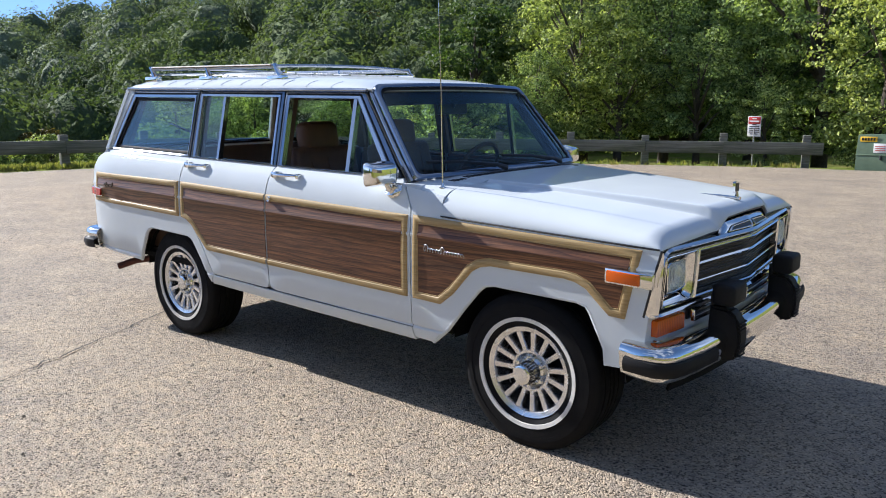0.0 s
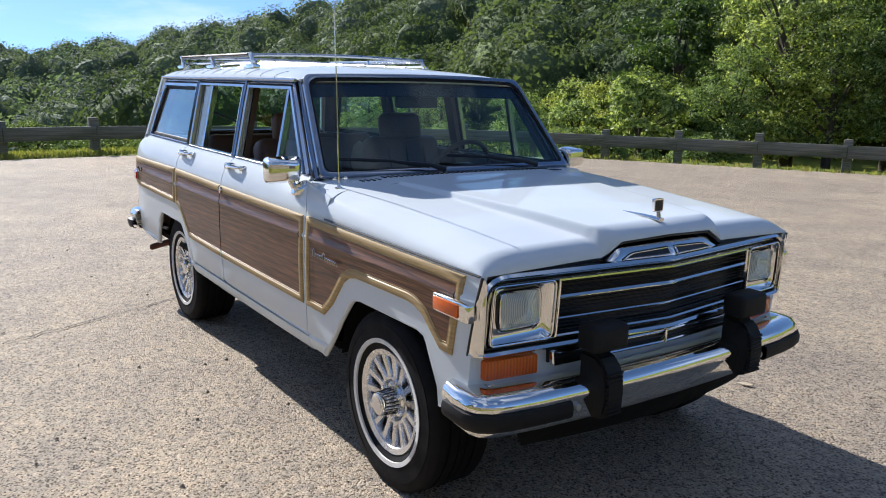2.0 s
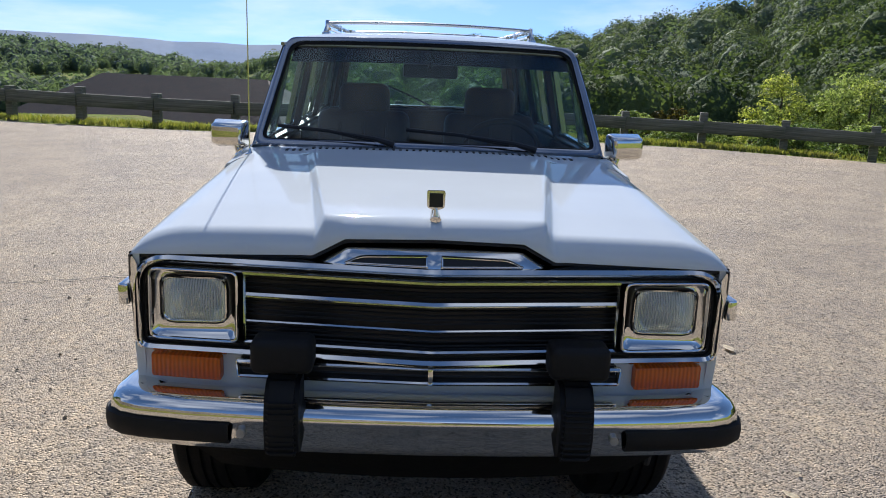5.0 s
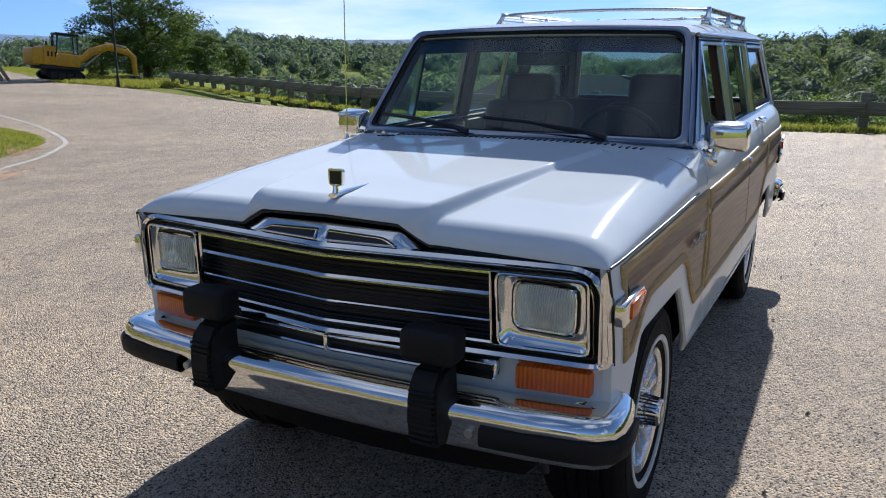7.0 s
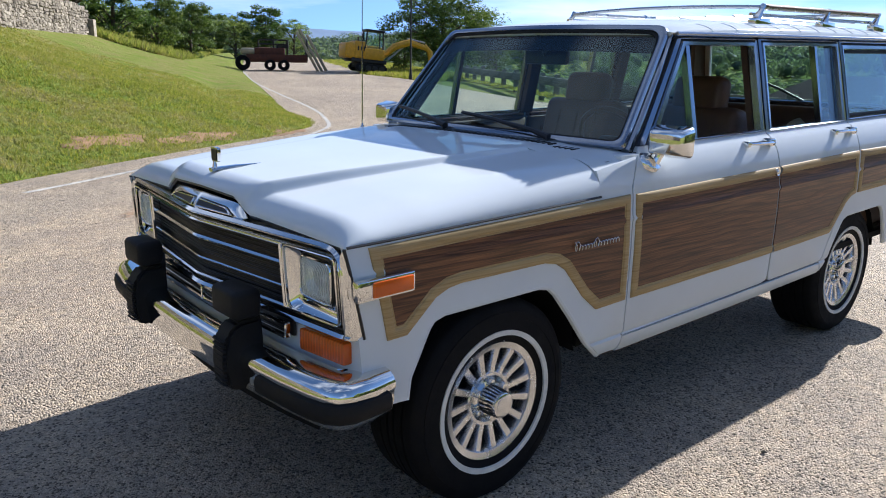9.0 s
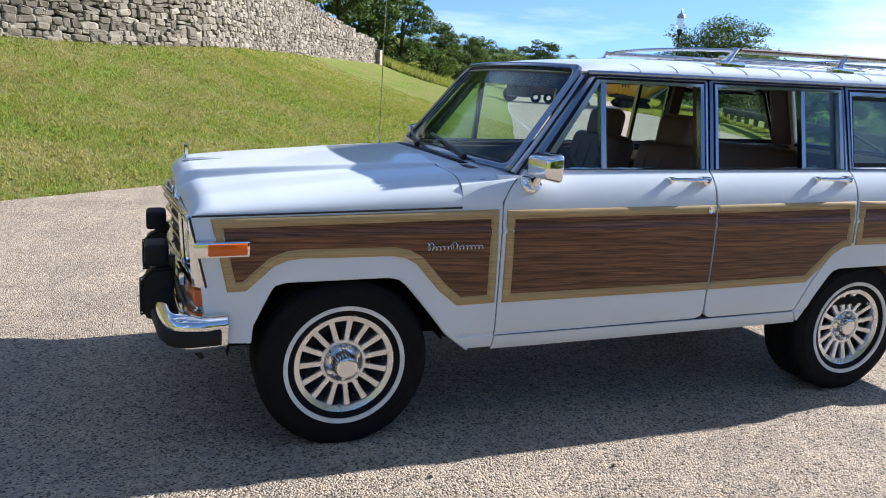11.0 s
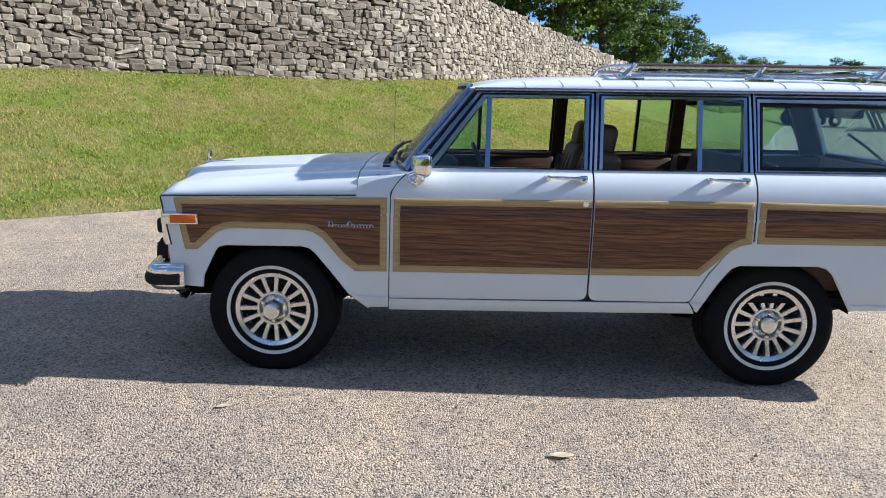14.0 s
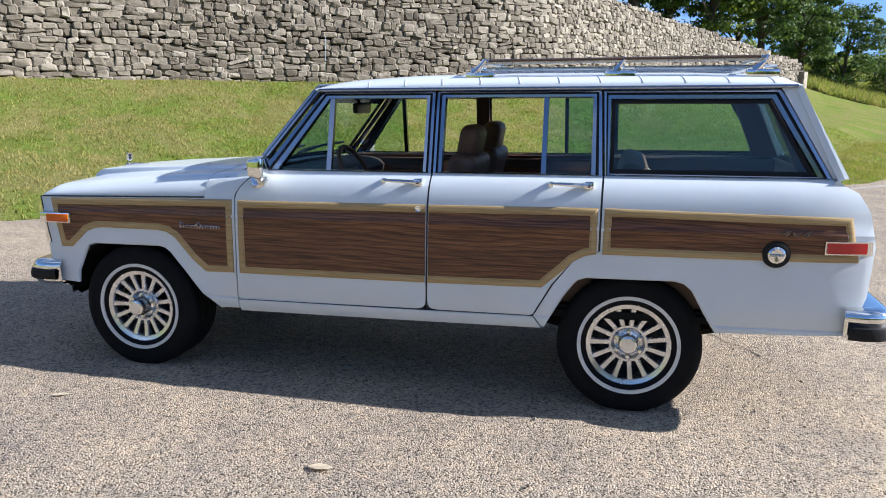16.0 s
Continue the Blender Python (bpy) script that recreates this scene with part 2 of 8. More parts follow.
def woodgrain_mat():
    """Printed walnut film: long dark streaks along the side of the car."""
    m, nt, b = node_mat("woodgrain film")
    t = nt.nodes.new("ShaderNodeTexCoord")
    p = nt.nodes.new("ShaderNodeMapping")
    p.inputs["Scale"].default_value = (1.0, 1.0, 17.0)
    link(nt, t.outputs["Object"], p.inputs["Vector"])
    base = noise_tex(nt, p.outputs["Vector"], 1.5, 6, 0.62, 0.9)
    p2 = nt.nodes.new("ShaderNodeMapping")
    p2.inputs["Scale"].default_value = (3.0, 3.0, 130.0)
    link(nt, t.outputs["Object"], p2.inputs["Vector"])
    fine = noise_tex(nt, p2.outputs["Vector"], 1.6, 3, 0.6)
    c = ramp(nt, base, [(0.28, (0.105, 0.044, 0.019)), (0.45, (0.155, 0.064, 0.026)), (0.6, (0.2, 0.086, 0.036)), (0.8, (0.26, 0.122, 0.053))])
    f = ramp(nt, fine, [(0.35, (0.36, 0.34, 0.32)), (0.62, (1.12, 1.1, 1.08))])
    p3 = nt.nodes.new("ShaderNodeMapping")
    p3.inputs["Scale"].default_value = (0.2, 0.2, 1.0)
    link(nt, t.outputs["Object"], p3.inputs["Vector"])
    rings = nt.nodes.new("ShaderNodeTexWave")
    rings.bands_direction, rings.wave_profile = "Z", "SAW"
    rings.inputs["Scale"].default_value, rings.inputs["Distortion"].default_value = 11.0, 16.0
    rings.inputs["Detail"].default_value, rings.inputs["Detail Scale"].default_value = 3.0, 0.45
    link(nt, p3.outputs["Vector"], rings.inputs["Vector"])
    lines = ramp(nt, rings.outputs["Fac"], [(0.0, (1.12, 1.1, 1.08)), (0.55, (0.95, 0.93, 0.92)), (0.85, (0.56, 0.5, 0.48)), (0.95, (0.62, 0.5, 0.46)), (1.0, (1.12, 1.1, 1.08))])
    c = mix(nt, 1.0, c, lines, "MULTIPLY")
    link(nt, mix(nt, 1.0, c, f, "MULTIPLY"), b.inputs["Base Color"])
    b.inputs["Roughness"].default_value = 0.48
    b.inputs["Specular IOR Level"].default_value = 0.3
    b.inputs["Coat Weight"].default_value = 0.3
    b.inputs["Coat Roughness"].default_value = 0.1
    return m


def blond_mat():
    m, nt, b = node_mat("blond trim")
    v = coords(nt, (2.0, 2.0, 90.0))
    g = noise_tex(nt, v, 1.6, 5, 0.65, 0.5)
    c = ramp(nt, g, [(0.3, (0.28, 0.185, 0.08)), (0.5, (0.4, 0.28, 0.13)), (0.7, (0.47, 0.345, 0.175))])
    link(nt, c, b.inputs["Base Color"])
    b.inputs["Roughness"].default_value = 0.6
    b.inputs["Specular IOR Level"].default_value = 0.2
    b.inputs["Coat Weight"].default_value = 0.05
    b.inputs["Coat Roughness"].default_value = 0.3
    return m


def glass_mat(name, tint, gloss=0.04, steep=3.2):
    """A pane: tinted clear view, with a mirror image that grows towards grazing angles."""
    m, nt, b = node_mat(name)
    nt.nodes.remove(b)
    tr = nt.nodes.new("ShaderNodeBsdfTransparent")
    tr.inputs["Color"].default_value = (*tint, 1)
    gl = nt.nodes.new("ShaderNodeBsdfGlossy")
    gl.inputs["Roughness"].default_value = 0.01
    lw = nt.nodes.new("ShaderNodeLayerWeight")
    lw.inputs["Blend"].default_value = 0.5
    pw = nt.nodes.new("ShaderNodeMath")
    pw.operation = "POWER"
    pw.inputs[1].default_value = steep
    link(nt, lw.outputs["Facing"], pw.inputs[0])
    fr = nt.nodes.new("ShaderNodeMath")
    fr.operation = "MULTIPLY_ADD"
    fr.inputs[1].default_value, fr.inputs[2].default_value = 0.9, gloss
    link(nt, pw.outputs[0], fr.inputs[0])
    ms = nt.nodes.new("ShaderNodeMixShader")
    link(nt, fr.outputs[0], ms.inputs["Fac"])
    link(nt, tr.outputs["BSDF"], ms.inputs[1])
    link(nt, gl.outputs["BSDF"], ms.inputs[2])
    link(nt, ms.outputs["Shader"], nt.nodes["Material Output"].inputs["Surface"])
    return m


def lens_mat(name, col, rough=0.12, ribs=160.0, clear=0.25):
    """Moulded lamp plastic or glass with fine upright ribs."""
    m, nt, b = node_mat(name)
    v = coords(nt)
    w = nt.nodes.new("ShaderNodeTexWave")
    w.bands_direction = "Y"
    w.inputs["Scale"].default_value, w.inputs["Distortion"].default_value = ribs / 6.28, 0.3
    link(nt, v, w.inputs["Vector"])
    link(nt, ramp(nt, w.outputs["Fac"], [(0.1, tuple(c * 0.75 for c in col)), (0.8, col)]), b.inputs["Base Color"])
    b.inputs["Roughness"].default_value = rough
    b.inputs["Transmission Weight"].default_value = clear
    b.inputs["Coat Weight"].default_value = 0.25
    bump(nt, b, w.outputs["Fac"], 0.5, 0.003)
    return m


def lamp_mat():
    """Clear lamp glass with fine upright flutes: part see-through, part frosted."""
    m, nt, b = node_mat("lamp glass")
    v = coords(nt)
    w = nt.nodes.new("ShaderNodeTexWave")
    w.bands_direction = "Y"
    w.inputs["Scale"].default_value, w.inputs["Distortion"].default_value = 44.0, 0.2
    link(nt, v, w.inputs["Vector"])
    b.inputs["Base Color"].default_value = (0.95, 0.96, 0.9, 1)
    b.inputs["Roughness"].default_value = 0.25
    b.inputs["Coat Weight"].default_value = 0.5
    bump(nt, b, w.outputs["Fac"], 0.3, 0.002)
    tr = nt.nodes.new("ShaderNodeBsdfTransparent")
    tr.inputs["Color"].default_value = (0.93, 0.95, 0.92, 1)
    ms = nt.nodes.new("ShaderNodeMixShader")
    link(nt, ramp(nt, w.outputs["Fac"], [(0.2, (0.22, 0.22, 0.22)), (0.8, (0.38, 0.38, 0.38))]), ms.inputs["Fac"])
    link(nt, tr.outputs["BSDF"], ms.inputs[1])
    link(nt, b.outputs["BSDF"], ms.inputs[2])
    link(nt, ms.outputs["Shader"], nt.nodes["Material Output"].inputs["Surface"])
    return m


def woods_pair(name, low, high, scale, through=0.4, grain=1.4):
    return woods_mat(name, low, high, scale, through, grain), woods_mat(name + " inner", low, high, scale, 0.0, grain)


def woods_mat(name, low, high, scale, through=0.4, grain=1.4):
    """Far foliage: each crown a shade of its own, the leaves in it nearly alike."""
    m, nt, b = node_mat(name)
    v = coords(nt)
    geo = nt.nodes.new("ShaderNodeNewGeometry")
    c = ramp(nt, noise_tex(nt, v, scale, 3, 0.6), [(0.32, low), (0.68, high)])
    k = ramp(nt, geo.outputs["Random Per Island"], [(0.0, (0.88, 0.9, 0.9)), (1.0, (1.1, 1.08, 1.02))])
    c = mix(nt, 1.0, c, k, "MULTIPLY")
    link(nt, c, b.inputs["Base Color"])
    b.inputs["Roughness"].default_value = 0.8
    b.inputs["Specular IOR Level"].default_value = 0.08
    bump(nt, b, noise_tex(nt, v, grain, 5, 0.7), 1.0, 0.9 / grain)
    tr = nt.nodes.new("ShaderNodeBsdfTranslucent")
    link(nt, mix(nt, 1.0, c, (1.4, 1.5, 0.7), "MULTIPLY"), tr.inputs["Color"])
    ms = nt.nodes.new("ShaderNodeMixShader")
    ms.inputs["Fac"].default_value = through
    link(nt, b.outputs["BSDF"], ms.inputs[1])
    link(nt, tr.outputs["BSDF"], ms.inputs[2])
    link(nt, ms.outputs["Shader"], nt.nodes["Material Output"].inputs["Surface"])
    return m


M_ASPHALT, M_GRASS, M_STONE, M_TIMBER = asphalt_mat(), grass_mat("grass", 0.4), stone_mat(), timber_mat()
M_ROUGH_GRASS = grass_mat("rough grass", 0.42)
M_SOIL = simple("bare soil", (0.3, 0.175, 0.085), 0.95, var=0.35, scale=3, grain=40, relief=0.02)
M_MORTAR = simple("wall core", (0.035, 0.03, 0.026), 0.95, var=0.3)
M_LINE = simple("road line paint", (0.5, 0.47, 0.42), 0.8, var=0.4, scale=8, grain=90)
M_BARK = simple("bark", (0.09, 0.07, 0.052), 0.95, var=0.35, scale=6, grain=30, relief=0.03)
M_LEAF_A = leaf_mat("leaf green", (0.03, 0.055, 0.016), (0.165, 0.235, 0.072), (0.37, 0.45, 0.165), 0.32)
M_LEAF_B = leaf_mat("leaf yellow green", (0.055, 0.085, 0.024), (0.29, 0.36, 0.115), (0.58, 0.63, 0.25), 0.34)
M_LEAF_C = leaf_mat("leaf dark", (0.035, 0.066, 0.02), (0.075, 0.125, 0.034), (0.15, 0.2, 0.056), 0.32)
M_LEAF_D = leaf_mat("leaf bronze", (0.06, 0.05, 0.014), (0.12, 0.095, 0.026), (0.19, 0.15, 0.045))
# hill and upper leaf colours are raised and blued to stand for haze
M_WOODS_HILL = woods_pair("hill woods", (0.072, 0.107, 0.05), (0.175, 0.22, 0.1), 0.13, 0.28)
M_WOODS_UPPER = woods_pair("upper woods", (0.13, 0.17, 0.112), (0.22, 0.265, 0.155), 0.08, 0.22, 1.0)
# valley and ridge: distance haze is put into the paler, bluer leaf colour
M_WOODS_HAZED = woods_pair("far woods", (0.105, 0.146, 0.115), (0.175, 0.22, 0.16), 0.06, 0.45, 1.1)
M_RIDGE_HAZED = woods_pair("hazy woods", (0.1, 0.137, 0.142), (0.138, 0.178, 0.172), 0.04, 0.55, 0.8)
# the haze over the farthest hills is painted as this blue
M_HAZE_HILL = simple("far hill", (0.2, 0.29, 0.42), 1.0, var=0.08, scale=0.004, grain=0.03)
M_PAINT = paint_mat("white paint", (0.645, 0.69, 0.722))
M_WOOD, M_BLOND = woodgrain_mat(), blond_mat()
M_CHROME = simple("chrome", (0.82, 0.81, 0.78), 0.07, 1.0, var=0.03, scale=9)
M_STEEL = simple("bright window trim", (0.31, 0.34, 0.39), 0.18, 1.0, var=0.05)
M_ALLOY = simple("machined alloy", (0.74, 0.74, 0.75), 0.25, 0.95, var=0.06, scale=20, grain=200)
M_ALLOY_DARK = simple("dark wheel back", (0.015, 0.018, 0.026), 0.5, 0.6, var=0.2)
M_TYRE = simple("tyre rubber", (0.005, 0.005, 0.006), 0.8, spec=0.2, var=0.25, scale=12, grain=120, relief=0.002)
M_WHITEWALL = simple("whitewall", (0.72, 0.7, 0.66), 0.65, var=0.1, scale=14)
M_RUBBER = simple("black rubber", (0.009, 0.009, 0.01), 0.65, spec=0.3, var=0.2, grain=90, relief=0.001)
M_BLACK = simple("black plastic", (0.008, 0.008, 0.01), 0.4, var=0.2)
M_UNDER = simple("underbody", (0.006, 0.006, 0.006), 0.9, spec=0.2, var=0.3, relief=0.003)
M_GLASS = glass_mat("clear glass", (0.78, 0.89, 0.87), 0.022, 6.0)
M_GLASS_DARK = glass_mat("tinted glass", (0.78, 0.89, 0.87), 0.05, 4.0)
M_SCREEN = glass_mat("windscreen glass", (0.8, 0.91, 0.9), 0.05, 8.0)
M_BAND = glass_mat("shade band", (0.12, 0.13, 0.28), 0.03, 5.0)
M_MIRROR = simple("mirror", (0.9, 0.9, 0.9), 0.02, 1.0, var=0.0)
M_AMBER = lens_mat("amber lens", (0.82, 0.14, 0.004))
M_RED = lens_mat("red lens", (0.62, 0.02, 0.02), ribs=60)
M_LAMP = lamp_mat()
M_BADGE = simple("smoked chrome", (0.16, 0.15, 0.15), 0.2, 1.0, var=0.1)
M_DULL = simple("dull chrome", (0.5, 0.51, 0.53), 0.28, 1.0, var=0.08)
M_SILVER = simple("silvered reflector", (0.92, 0.92, 0.88), 0.14, 1.0, var=0.03)
M_LEATHER = simple("tan leather", (0.13, 0.066, 0.038), 0.5, var=0.18, scale=10, grain=160, relief=0.002)
M_CANVAS = simple("pale canvas", (0.5, 0.46, 0.36), 0.85, var=0.15, scale=8, grain=120, relief=0.004)
M_TRIM_BROWN = simple("brown interior trim", (0.08, 0.042, 0.025), 0.6, var=0.2)
M_DASH = simple("dark padded vinyl", (0.018, 0.014, 0.012), 0.7, var=0.2, grain=140, relief=0.002)
M_CARPET = simple("brown carpet", (0.05, 0.032, 0.022), 0.95, var=0.3, grain=200, relief=0.004)
M_HEADLINER = simple("beige headliner", (0.3, 0.25, 0.19), 0.9, var=0.1)
M_YELLOW = simple("machine yellow", (0.62, 0.33, 0.02), 0.45, var=0.15)
M_RUST = simple("rusty steel", (0.13, 0.05, 0.035), 0.85, 0.3, var=0.35)
M_IRON = simple("dark steel", (0.045, 0.045, 0.048), 0.6, 0.6, var=0.2)
M_GALV = simple("galvanised steel", (0.42, 0.43, 0.44), 0.45, 0.8, var=0.12)
M_GREENBOX = simple("green cabinet paint", (0.13, 0.19, 0.12), 0.5, var=0.12)
M_SIGNWHITE = simple("sign white", (0.75, 0.75, 0.74), 0.5, var=0.04)
M_SIGNRED = simple("sign red", (0.5, 0.03, 0.03), 0.5, var=0.06)
M_LABEL = simple("yellow label", (0.85, 0.5, 0.02), 0.5, var=0.08)
M_SHINGLE = simple("brown shingles", (0.085, 0.058, 0.05), 0.9, var=0.25, scale=2, grain=25, relief=0.02)
M_PLANK = simple("raw plank", (0.42, 0.36, 0.25), 0.85, var=0.2, grain=30)
M_DRYLEAF = simple("dry leaf", (0.84, 0.72, 0.54), 0.8, var=0.25, grain=50)

# ---- mesh helpers ----
def smooth(me, angle=35):
    for p in me.polygons:
        p.use_smooth = True
    me.set_sharp_from_angle(angle=radians(angle))


def part(name, bm, material, parent=None, label="", angle=35):
    """Link a bmesh as one mesh object, under a thing or a part."""
    bmesh.ops.recalc_face_normals(bm, faces=bm.faces[:])
    me = bpy.data.meshes.new(name)
    bm.to_mesh(me)
    bm.free()
    smooth(me, angle)
    me.materials.append(material)
    ob = new(name, me)
    if parent:
        ob.parent = parent
    if label:
        ob["label"] = label
    return ob


def raw(name, verts, faces, material, parent=None, angle=None):
    me = bpy.data.meshes.new(name)
    me.from_pydata(verts, [], faces)
    me.update()
    if angle:
        smooth(me, angle)
    me.materials.append(material)
    ob = new(name, me)
    if parent:
        ob.parent = parent
    return ob


def share(ob, name, m, parent=None):
    """Another object on the same mesh."""
    o = new(name, ob.data)
    if parent:
        o.parent = parent
    o.matrix_basis = m
    return o


def thing(name, label, category, m=None, group=""):
    e = new(name)
    if m is not None:
        e.matrix_world = m
    return tagged(e, label, category, group)


def add_box(bm, x0, y0, z0, x1, y1, z1, bevel=0.0, seg=2, m=None):
    r = bmesh.ops.create_cube(bm, size=1)
    vs = r["verts"]
    for v in vs:
        v.co = Vector((x0 + (v.co.x + 0.5) * (x1 - x0), y0 + (v.co.y + 0.5) * (y1 - y0), z0 + (v.co.z + 0.5) * (z1 - z0)))
    if bevel:
        es = list({e for v in vs for e in v.link_edges})
        r2 = bmesh.ops.bevel(bm, geom=es, offset=bevel, segments=seg, profile=0.5, affect="EDGES")
        vs = list({v for f in r2["faces"] for v in f.verts} | {v for v in vs if v.is_valid})
    if m is not None:
        bmesh.ops.transform(bm, matrix=m, verts=[v for v in vs if v.is_valid])
    return bm


def box_bm(*a, **k):
    return add_box(bmesh.new(), *a, **k)


def add_tube(bm, pts, radius, n=10, closed=False, flat=1.0, caps=True):
    """A round bar along points; radius may be a list."""
    pts = [Vector(p) for p in pts]
    rings, prev = [], None
    for i, p in enumerate(pts):
        a = pts[i - 1] if (i or closed) else p
        b = pts[(i + 1) % len(pts)] if (i < len(pts) - 1 or closed) else p
        d = (b - a).normalized()
        side = d.cross(Vector((0, 0, 1)))
        if side.length < 1e-3:
            side = prev.copy() if prev else Vector((1, 0, 0))
        side.normalize()
        if prev and side.dot(prev) < 0:
            side = -side
        prev = side
        up = side.cross(d).normalized()
        r = radius[i] if isinstance(radius, (list, tuple)) else radius
        rings.append([bm.verts.new(p + side * math.cos(k * math.tau / n) * r + up * math.sin(k * math.tau / n) * r * flat) for k in range(n)])
    m = len(rings)
    for i in range(m if closed else m - 1):
        a, b = rings[i], rings[(i + 1) % m]
        for k in range(n):
            bm.faces.new((a[k], a[(k + 1) % n], b[(k + 1) % n], b[k]))
    if caps and not closed:
        bm.faces.new(rings[0][::-1])
        bm.faces.new(rings[-1])
    return bm


def tube_bm(*a, **k):
    return add_tube(bmesh.new(), *a, **k)


def add_lathe(bm, profile, n=48, axis="y", caps=False):
    """Turn (radius, along) pairs about the axis."""
    rings = []
    for r, h in profile:
        ring = []
        for k in range(n):
            c, s = math.cos(k * math.tau / n) * r, math.sin(k * math.tau / n) * r
            ring.append(bm.verts.new((c, h, s) if axis == "y" else (c, s, h)))
        rings.append(ring)
    for a, b in zip(rings, rings[1:]):
        for k in range(n):
            bm.faces.new((a[k], a[(k + 1) % n], b[(k + 1) % n], b[k]))
    if caps:
        bm.faces.new(rings[0])
        bm.faces.new(rings[-1][::-1])
    return bm


def lathe_bm(*a, **k):
    return add_lathe(bmesh.new(), *a, **k)


def lerp_table(t, table):
    if t <= table[0][0]:
        return table[0][1]
    for (a, va), (b, vb) in zip(table, table[1:]):
        if t <= b:
            return va + (vb - va) * (t - a) / (b - a)
    return table[-1][1]


def sstep(a, b, t):
    k = min(1, max(0, (t - a) / (b - a)))
    return k * k * (3 - 2 * k)


def resample(pts, step):
    """Points at even steps along a polyline."""
    pts = [Vector(p) for p in pts]
    out, left = [pts[0].copy()], step
    for a, b in zip(pts, pts[1:]):
        l, done = (b - a).length, 0.0
        while l - done >= left:
            done += left
            out.append(a.lerp(b, done / l))
            left = step
        left -= l - done
    return out


def spline(pts, per=8):
    """A smooth curve through points."""
    pts = [Vector(p) for p in pts]
    q = [pts[0]] + pts + [pts[-1]]
    out = []
    for i in range(1, len(q) - 2):
        for k in range(per):
            t = k / per
            a, b, c, d = q[i - 1], q[i], q[i + 1], q[i + 2]
            out.append(0.5 * ((2 * b) + (c - a) * t + (2 * a - 5 * b + 4 * c - d) * t * t + (3 * b - a - 3 * c + d) * t ** 3))
    out.append(pts[-1])
    return out

# ---- ground, road and bank ----
EDGE = [(30, 26), (16, 8), (9.5, 0.4), (6.1, -3.3), (4.0, -5.5), (2.3, -7.0), (0.3, -8.5), (-2.2, -10.25), (-4.6, -11.75), (-6.35, -13.2), (-7.25, -14.7), (-7.7, -16.5), (-9.2, -20), (-11, -23.8), (-15.4, -33.5), (-21, -46), (-29, -62), (-40, -84), (-58, -118)]
WALL = [(26, 5.5), (17.5, -3.2), (12.5, -8.1), (9.3, -11.05), (6.8, -12.85), (5.1, -14.0), (2.87, -15.5), (1.25, -17.0), (0.4, -18.7), (-0.4, -21.0), (-1.9, -25.2), (-3.8, -30.4), (-7.4, -38.2), (-11.0, -44.5)]
WALL_BASE = [(0, 1.75), (24, 1.88), (31, 1.92), (38, 2.2), (52, 2.4), (70, 2.5)]
WALL_TOP = [(0, 5.0), (32, 5.0), (37, 4.85), (43, 4.75), (53, 4.55), (62, 3.95), (70, 3.5)]
FENCE = [(-2.75, 19.15), (-3.4, 19.0), (-4.8, 18.5), (-8.4, 16.75), (-12.4, 14.9), (-15.4, 12.2), (-17.4, 8.4), (-18.0, 3.6), (-17.2, -1.0), (-16.6, -5.0), (-17.3, -9.5), (-18.4, -13.6), (-20.5, -17.4), (-22.9, -21.3), (-24.9, -24.7), (-27.4, -29.3), (-31.2, -35.8)]


def lot_z(x, y):
    """Height of the car park: level by the car, falling off to the north, rising along the road."""
    z = -0.0165 * max(0.0, y - 2.0) - 0.012 * max(0.0, -y - 1.5) * sstep(0, 3, -y - 1.5)
    d = -0.55 * x - 0.835 * y
    z += 0.012 * max(0.0, -y - 1.5) * sstep(10, 22, d) * 1.0
    return z + 0.0125 * max(0.0, d - 20)


def far_z(r, az):
    """Height of the country beyond the car park by distance and bearing (degrees)."""
    top = lerp_table(az, [(60, 14), (130, 12), (140, 9.5), (150, 7.2), (155, 6.3), (158, 5.7), (162, 4.7), (170, 3.4), (177, 2.6), (183, 2.5), (187, 2.1), (190, 1.6), (192.6, 0.8), (195, 0.5), (200, 1.3), (206, 1.7), (213, 1.7), (218, 2.1), (222, 2.6), (226, 2.5), (236, 1.7), (240, 1.2), (246, 3.0), (262, 4), (285, 5)])
    crest = lerp_table(az, [(60, 80), (140, 90), (150, 110), (160, 150), (177, 200), (190, 220), (197, 400), (206, 480), (235, 500), (250, 260), (285, 120)])
    dip = lerp_table(az, [(60, -1.0), (135, -1.5), (160, -8), (180, -12), (250, -12), (285, -3)])
    peak = 1.5 + crest * math.tan(radians(top)) - 6.5
    z = lerp_table(r, [(20, -0.7), (26, -1.2), (crest * 0.45, dip), (crest * 0.75, dip + (peak - dip) * 0.62), (crest, peak), (crest * 1.7, min(peak, 6)), (1600, 0), (3000, 0)])
    return z


